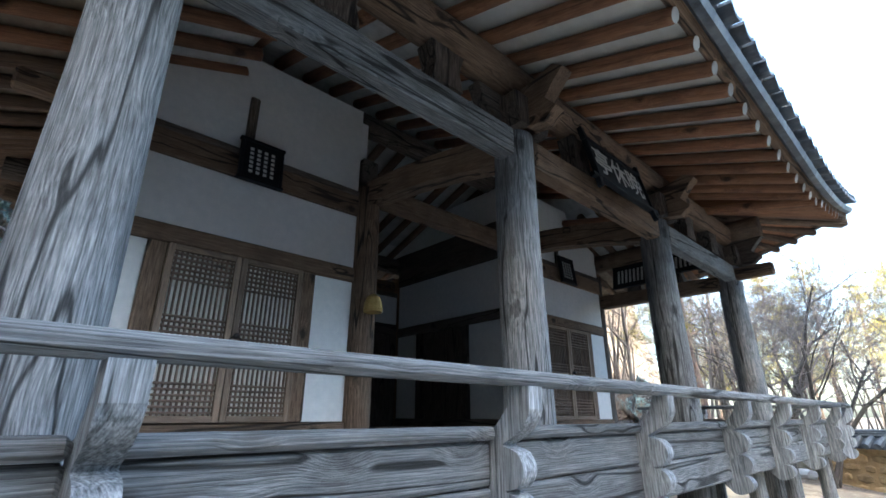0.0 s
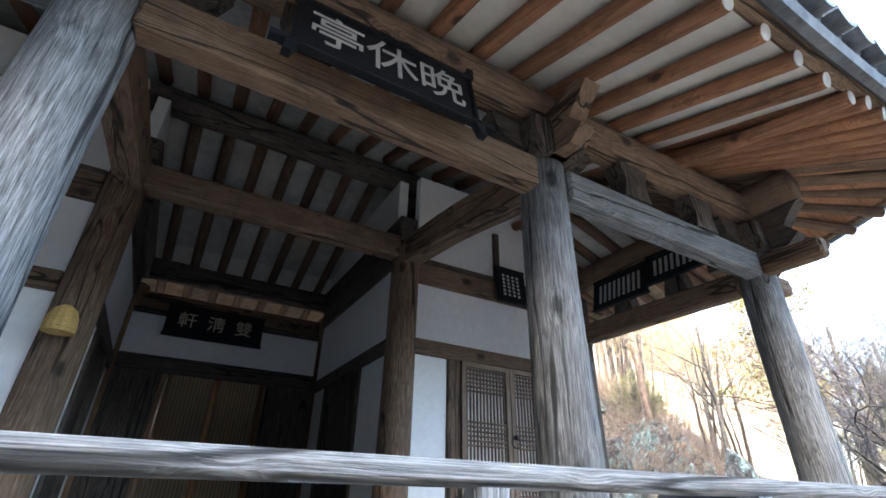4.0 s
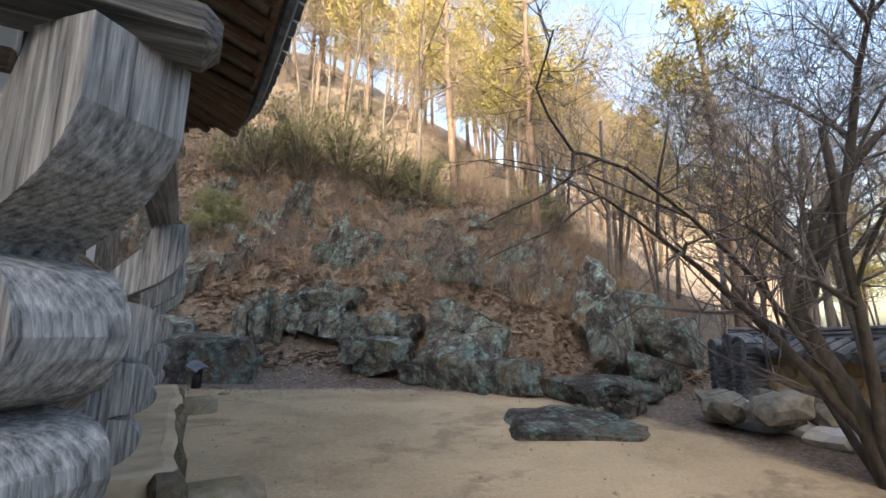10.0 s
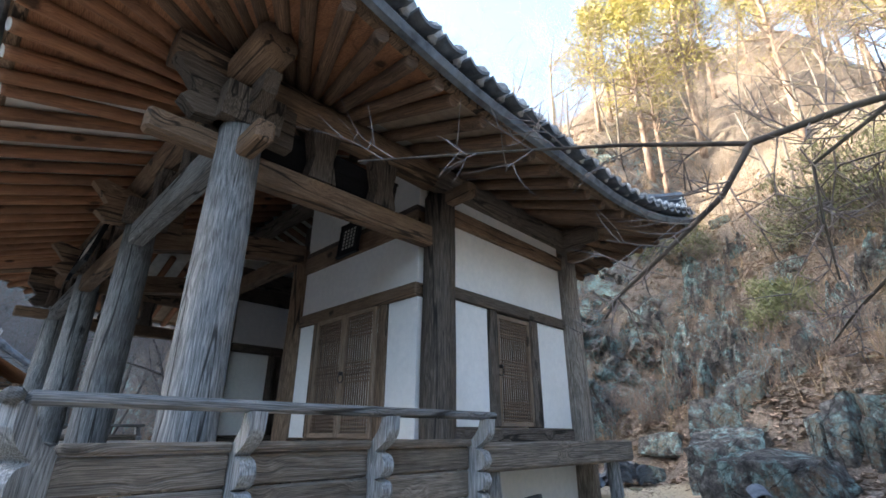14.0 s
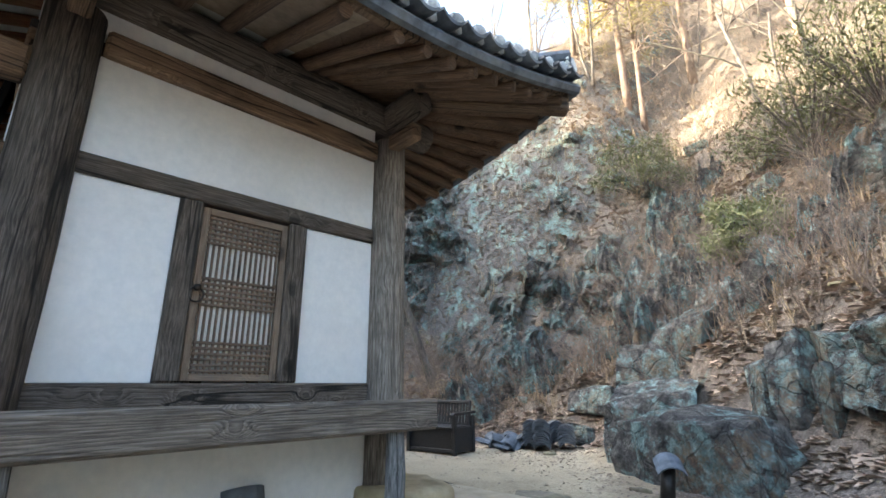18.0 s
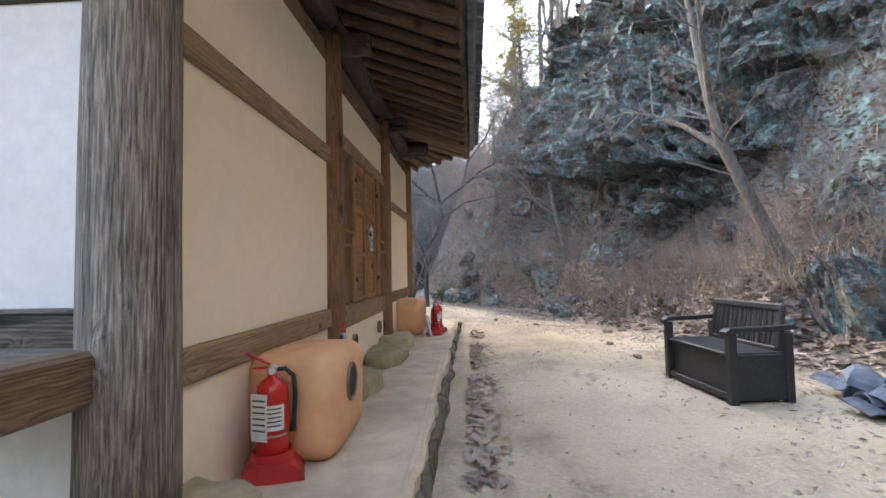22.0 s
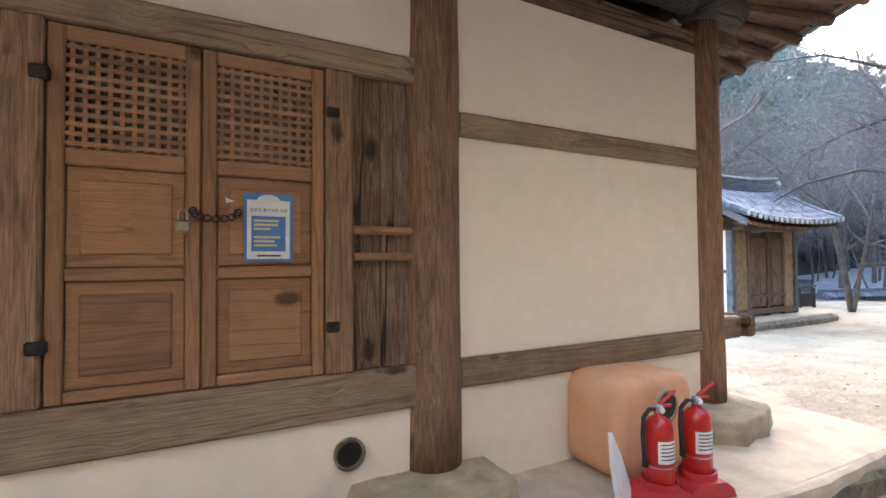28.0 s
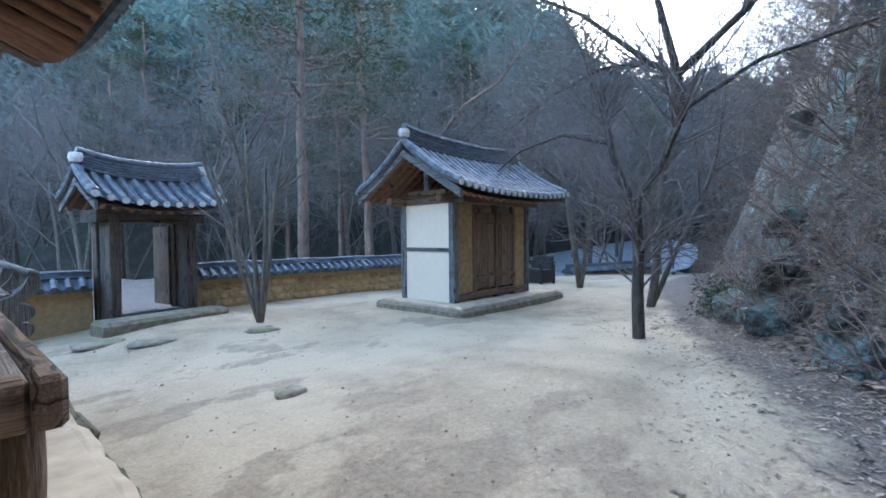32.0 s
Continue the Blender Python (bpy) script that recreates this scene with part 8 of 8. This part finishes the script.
def lettering(parent, text, size, m, material, extrude=0.002, name="lettering"):
    """Words as a mesh, centred on m's origin, in its x and y."""
    cu = bpy.data.curves.new(name, "FONT")
    cu.body, cu.size, cu.align_x, cu.align_y, cu.extrude = text, size, "CENTER", "CENTER", extrude
    tmp = bpy.data.objects.new(name, cu)
    scene.collection.objects.link(tmp)
    bpy.context.view_layer.update()
    me = bpy.data.meshes.new_from_object(tmp.evaluated_get(bpy.context.evaluated_depsgraph_get()))
    bpy.data.objects.remove(tmp)
    me.materials.clear()
    me.materials.append(material)
    ob = new(name, me)
    ob.parent = parent
    ob.matrix_basis = m
    return ob


lettering(notice, "\ub9cc\ud734\uc815 \ucd9c\uc785\uc81c\ud55c \uc548\ub0b4", 0.0175, pose(3.161, 5.5135, NZ1 - 0.075, 90, 0, 180), INK, 0.0003)
part("marker", Mesh().prism([(3.30, 2.19), (3.335, 2.205), (3.33, 2.18)], 1, 5.506, 5.51), LABELW, rd, "small white paper triangle")

# ---- name boards ----
GOLD = surface("faded_gold_paint", (0.42, 0.37, 0.27), (0.58, 0.52, 0.4), 20, rough=0.6, bump=0.0, random_amount=0.03)
PALE = surface("pale_carved_paint", (0.5, 0.5, 0.48), (0.62, 0.62, 0.6), 20, rough=0.6, bump=0.0, random_amount=0.03)


def name_board(label, w, h, m, text="", size=0.2, ink=None, feet=False, lines=0, rows=6):
    b = thing("name_board", label, "sign", "hanging name boards")
    part("board", Mesh().box((0, 0, 0), (w, h, 0.03), 0.004), wood("board", "x"), b, "black lacquered board")
    for y in (-h / 2, h / 2):
        part("frame_strip", Mesh().box((0, y * 1.0, 0.008), (w + 0.05, 0.028, 0.05), 0.006), wood("board", "x"), b)
    for x in (-w / 2, w / 2):
        part("frame_strip", Mesh().box((x, 0, 0.008), (0.028, h - 0.03, 0.046), 0.006), wood("board", "x"), b)
    if feet:
        for sx in (-1, 1):
            for sy in (-1, 1):
                part("frame_horn", Mesh().prism([(sx * w / 2 - 0.03, sy * h / 2), (sx * w / 2 + 0.03, sy * h / 2), (sx * w / 2 + 0.018 + sx * 0.02, sy * (h / 2 + 0.1)), (sx * w / 2 - 0.018 + sx * 0.02, sy * (h / 2 + 0.1))], 2, -0.01, 0.03), wood("board", "x"), b)
            part("frame_horn", Mesh().prism([(sx * w / 2, -h / 2 - 0.015), (sx * (w / 2 + 0.1), -h / 2 - 0.03), (sx * (w / 2 + 0.1), -h / 2 + 0.01), (sx * w / 2, -h / 2 + 0.015)], 2, -0.01, 0.03), wood("board", "x"), b)
    if text:
        for k, ch in enumerate(text):
            lettering(b, ch, size, pose((k - (len(text) - 1) / 2) * w / len(text) * 0.9, 0, 0.017), ink or PALE, 0.002, "character")
    for k in range(lines):
        x = -w / 2 + 0.05 + (w - 0.1) * (k + 0.5) / lines
        for q in range(rows):
            y = h / 2 - 0.06 - (h - 0.12) * (q + 0.5) / rows
            part("stroke", Mesh().box((x, y, 0.0165), ((w - 0.1) / lines * 0.5, (h - 0.12) / rows * 0.6, 0.003), 0.0), PALE, b)
    b.matrix_basis = m
    return b


name_board("black name board with three pale brushed characters under the eaves", 0.94, 0.40, pose(3.5, 0.87, 3.50, 78, 0, 0), "\u4ead\u4f11\u6669", 0.29, PALE, True)
name_board("black name board with faded characters in the hall", 1.02, 0.36, pose(3.26, 5.24, 3.33, 82, 0, 0), "\u8ed2\u6df8\u96d9", 0.2, GOLD)
name_board("small black verse board on the veranda wall", 0.34, 0.38, pose(5.77, 2.86, 3.56, 84, 0, 0), "", 0, None, False, 4, 6)
name_board("small black verse board on the west veranda wall", 0.34, 0.38, pose(1.16, 2.86, 3.54, 84, 0, 0), "", 0, None, False, 4, 6)
name_board("black verse board hung above the side beam", 0.66, 0.34, pose(6.78, 2.3, 3.58, 78, 0, -90), "", 0, None, False, 9, 8)
name_board("black verse board with scalloped corners hung above the side beam", 0.66, 0.3, pose(6.78, 1.6, 3.62, 78, 0, -90), "", 0, None, False, 9, 8)
hat = part("woven_basket", Mesh().lathe([(0.085, 0.0), (0.088, 0.03), (0.08, 0.09), (0.06, 0.14), (0.025, 0.165), (0.0, 0.168)], 14), surface("yellow_straw", (0.42, 0.27, 0.08), (0.6, 0.42, 0.16), 40, (1, 1, 3), 0.8, 0.6, random_amount=0.05), None, "small yellow woven straw basket hung on a column")
tagged(hat, "", "basket")
hat.matrix_basis = pose(2.30, 2.76, 2.42)

# ---- garden seat and roof-tile stacks ----
PLASTIC = surface("black_resin", (0.012, 0.012, 0.013), (0.028, 0.028, 0.03), 40, rough=0.5, bump=0.1, bump_size=0.002, random_amount=0.03)
seat = thing("storage_bench", "black resin storage bench with slatted back standing on the sand", "bench")
BW, BD = 1.08, 0.58
boxpart("box", (-BW / 2 + 0.05, -BD / 2 + 0.06, 0.04), (BW / 2 - 0.05, BD / 2 - 0.08, 0.40), PLASTIC, seat, "", 0.015)
boxpart("seat_lid", (-BW / 2 + 0.04, -BD / 2 + 0.02, 0.40), (BW / 2 - 0.04, BD / 2 - 0.06, 0.435), PLASTIC, seat, "", 0.012)
boxpart("skirt", (-BW / 2 + 0.02, -BD / 2 + 0.02, 0.03), (BW / 2 - 0.02, -BD / 2 + 0.06, 0.09), PLASTIC, seat)
for sx in (-1, 1):
    x = sx * (BW / 2 - 0.035)
    for y in (-BD / 2 + 0.04, BD / 2 - 0.05):
        boxpart("leg_post", (x - 0.035, y - 0.035, 0.0), (x + 0.035, y + 0.035, 0.6), PLASTIC, seat)
    part("armrest", Mesh().prism([(-BD / 2 - 0.02, 0.58), (-BD / 2 + 0.02, 0.61), (0, 0.615), (BD / 2, 0.63), (BD / 2, 0.67), (0, 0.655), (-BD / 2 + 0.02, 0.65), (-BD / 2 - 0.03, 0.62)], 0, x - 0.045, x + 0.045), PLASTIC, seat)
    boxpart("side_panel", (x - 0.02, -BD / 2 + 0.06, 0.04), (x + 0.02, BD / 2 - 0.06, 0.42), PLASTIC, seat)
back = new("backrest")
back.parent = seat
for k in range(13):
    x = -BW / 2 + 0.14 + (BW - 0.28) * k / 12
    part("slat", Mesh().box((x, 0, 0.2), (0.05, 0.018, 0.34), 0.005), PLASTIC, back)
part("top_rail", Mesh().box((0, 0, 0.39), (BW - 0.12, 0.05, 0.07), 0.02), PLASTIC, back)
part("bottom_rail", Mesh().box((0, 0, 0.02), (BW - 0.12, 0.045, 0.06), 0.01), PLASTIC, back)
for sx in (-1, 1):
    part("back_stile", Mesh().box((sx * (BW / 2 - 0.09), 0, 0.2), (0.06, 0.045, 0.44), 0.012), PLASTIC, back)
back.matrix_basis = pose(0, BD / 2 - 0.09, 0.42, -9, 0, 0)


far_seat = copy_thing(seat, pose(-13.1, -0.25, ground_z(-13.1, -0.25), 0, 0, 70))
tagged(far_seat, "black resin storage bench beyond the outhouse", "bench")


def roof_tile_mesh(curve=0.14, n=7):
    m = Mesh()
    vs = []
    for t in (0, 0.012):
        for y in (-0.15, 0.15):
            for k in range(n):
                w = radians(-62 + 124 * k / (n - 1))
                vs.append(((curve + t) * math.sin(w), y, (curve + t) * math.cos(w) - curve))
    f = []
    for k in range(n - 1):
        f += [(k, k + n, k + n + 1, k + 1), (2 * n + k, 2 * n + k + 1, 3 * n + k + 1, 3 * n + k), (k, k + 1, 2 * n + k + 1, 2 * n + k), (n + k, 3 * n + k, 3 * n + k + 1, n + k + 1)]
    f += [(0, 2 * n, 3 * n, n), (n - 1, 2 * n - 1, 4 * n - 1, 3 * n - 1)]
    return m.add(vs, f)


tile_data = roof_tile_mesh().data("roof_tile", TILE)


def tile_stack(x, y, n, turn, seed, lean=0.0, label="stack of spare grey roof tiles on the ground"):
    rng = random.Random(seed)
    s = thing("roof_tile_stack", label, "tile stack", "stacks of roof tiles", "", (x, y, ground_z(x, y) + 0.12))
    for k in range(n):
        ob = new("roof_tile", tile_data)
        ob.parent = s
        ob.matrix_basis = pose(rng.uniform(-0.012, 0.012) + lean * k, rng.uniform(-0.012, 0.012), k * 0.026, rng.uniform(-2, 2), rng.uniform(-2, 2), turn + rng.uniform(-4, 4))
    return s


for k, (x, y, n, t) in enumerate(((4.98, 10.12, 14, 35), (5.3, 9.98, 15, 32), (5.62, 10.2, 11, 30), (5.3, 10.4, 13, 40), (14.5, 3.62, 34, 60), (14.72, 3.98, 30, 55), (14.25, 3.35, 33, 65), (14.9, 3.7, 28, 50))):
    tile_stack(x, y, n, t, k)
ob = tagged(new("roof_tile", tile_data), "single grey roof tile laid over a pipe end", "roof tile")
ob.matrix_basis = pose(8.02, 8.2, ground_z(8.02, 8.2) + 0.36, 20, 0, 30)
tagged(part("drain_pipe", Mesh().tube([(7.98, 8.12, ground_z(7.98, 8.12) - 0.05), (8.0, 8.2, ground_z(8, 8.2) + 0.3)], 0.07, 14), BLACKIRON, None, "black drain pipe leaning on the boulder", True), "", "pipe")
for q, (x, y, a, b) in enumerate(((7.35, 6.95, 0.3, 0.2), (7.9, 2.3, 0.28, 0.22), (8.0, 3.0, 0.26, 0.2), (7.9, 1.7, 0.2, 0.16))):
    tagged(part("stone_block", blob(Mesh(), (x, y, ground_z(x, y) + 0.04), (a, b, 0.13), 150 + q, 2, 0.22, 0.35), STONE, None, "squared field stone lying beside the platform", True), "", "stone", "stone blocks")
tagged(part("stone_block", blob(Mesh(), (7.95, 5.68, 0.5), (0.2, 0.17, 0.2), 171, 2, 0.25, 0.3), STONE, None, "dark mossy stone at the corner of the platform", True), "", "stone", "stone blocks")
ob = tagged(new("roof_tile", tile_data), "grey roof tile leaning under the side bench", "roof tile")
ob.matrix_basis = pose(7.06, 4.4, PLAT + 0.13, 70, 0, 90)
rng = random.Random(17)
for k in range(26):
    x, y = 4.62 + rng.gauss(0, 0.2), 10.05 + rng.gauss(0, 0.18)
    ob = tagged(new("broken_tile", tile_data), "loose grey roof tile lying in a heap", "roof tile", "loose roof tiles")
    ob.matrix_basis = pose(x, y, ground_z(x, y) + 0.06 + 0.05 * rng.random() * 3, rng.uniform(-35, 35), rng.uniform(-35, 35), rng.uniform(0, 360))
WALLROCK = surface("grey_rubble", (0.09, 0.085, 0.075), (0.3, 0.285, 0.255), 9, rough=0.88, bump=0.7, bump_size=0.03, stain=(0.13, 0.13, 0.07), stain_scale=2.6, stain_amount=0.5, random_amount=0.3)
for k in range(20):
    x, y = 13.35 + rng.gauss(0, 0.3), 2.45 + rng.gauss(0, 0.35)
    q = rng.uniform(0.13, 0.26)
    st = part("rubble_stone", blob(Mesh(), (0, 0, 0), (q * 1.3, q, q * 0.6), 800 + k, 2, 0.3, 0.2), WALLROCK if k % 3 else GRANITE, None, "rough grey rubble stone heaped beside the yard wall")
    tagged(st, "", "stone", "rubble heap")
    st.matrix_basis = pose(x, y, ground_z(x, y) + 0.08 + 0.12 * (k % 3), rng.uniform(-15, 15), rng.uniform(-15, 15), rng.uniform(0, 360))
for k in range(30):
    x, y = rng.uniform(-3, 11), rng.uniform(6.8, 10)
    if foot_distance(x, y) > -1.6 and not (3 < x < 6 and y < 9.3):
        st = part("loose_stone", blob(Mesh(), (0, 0, 0), (rng.uniform(0.04, 0.13), rng.uniform(0.04, 0.1), 0.04), k, 1, 0.3), STONE, None, "small loose grey stone on the sand", True)
        tagged(st, "", "stone", "loose stones")
        st.location = sit(x, y, 0.01)
seat.matrix_basis = pose(3.86, 9.05, ground_z(3.86, 9.05) - 0.005, 0, 0, 6)
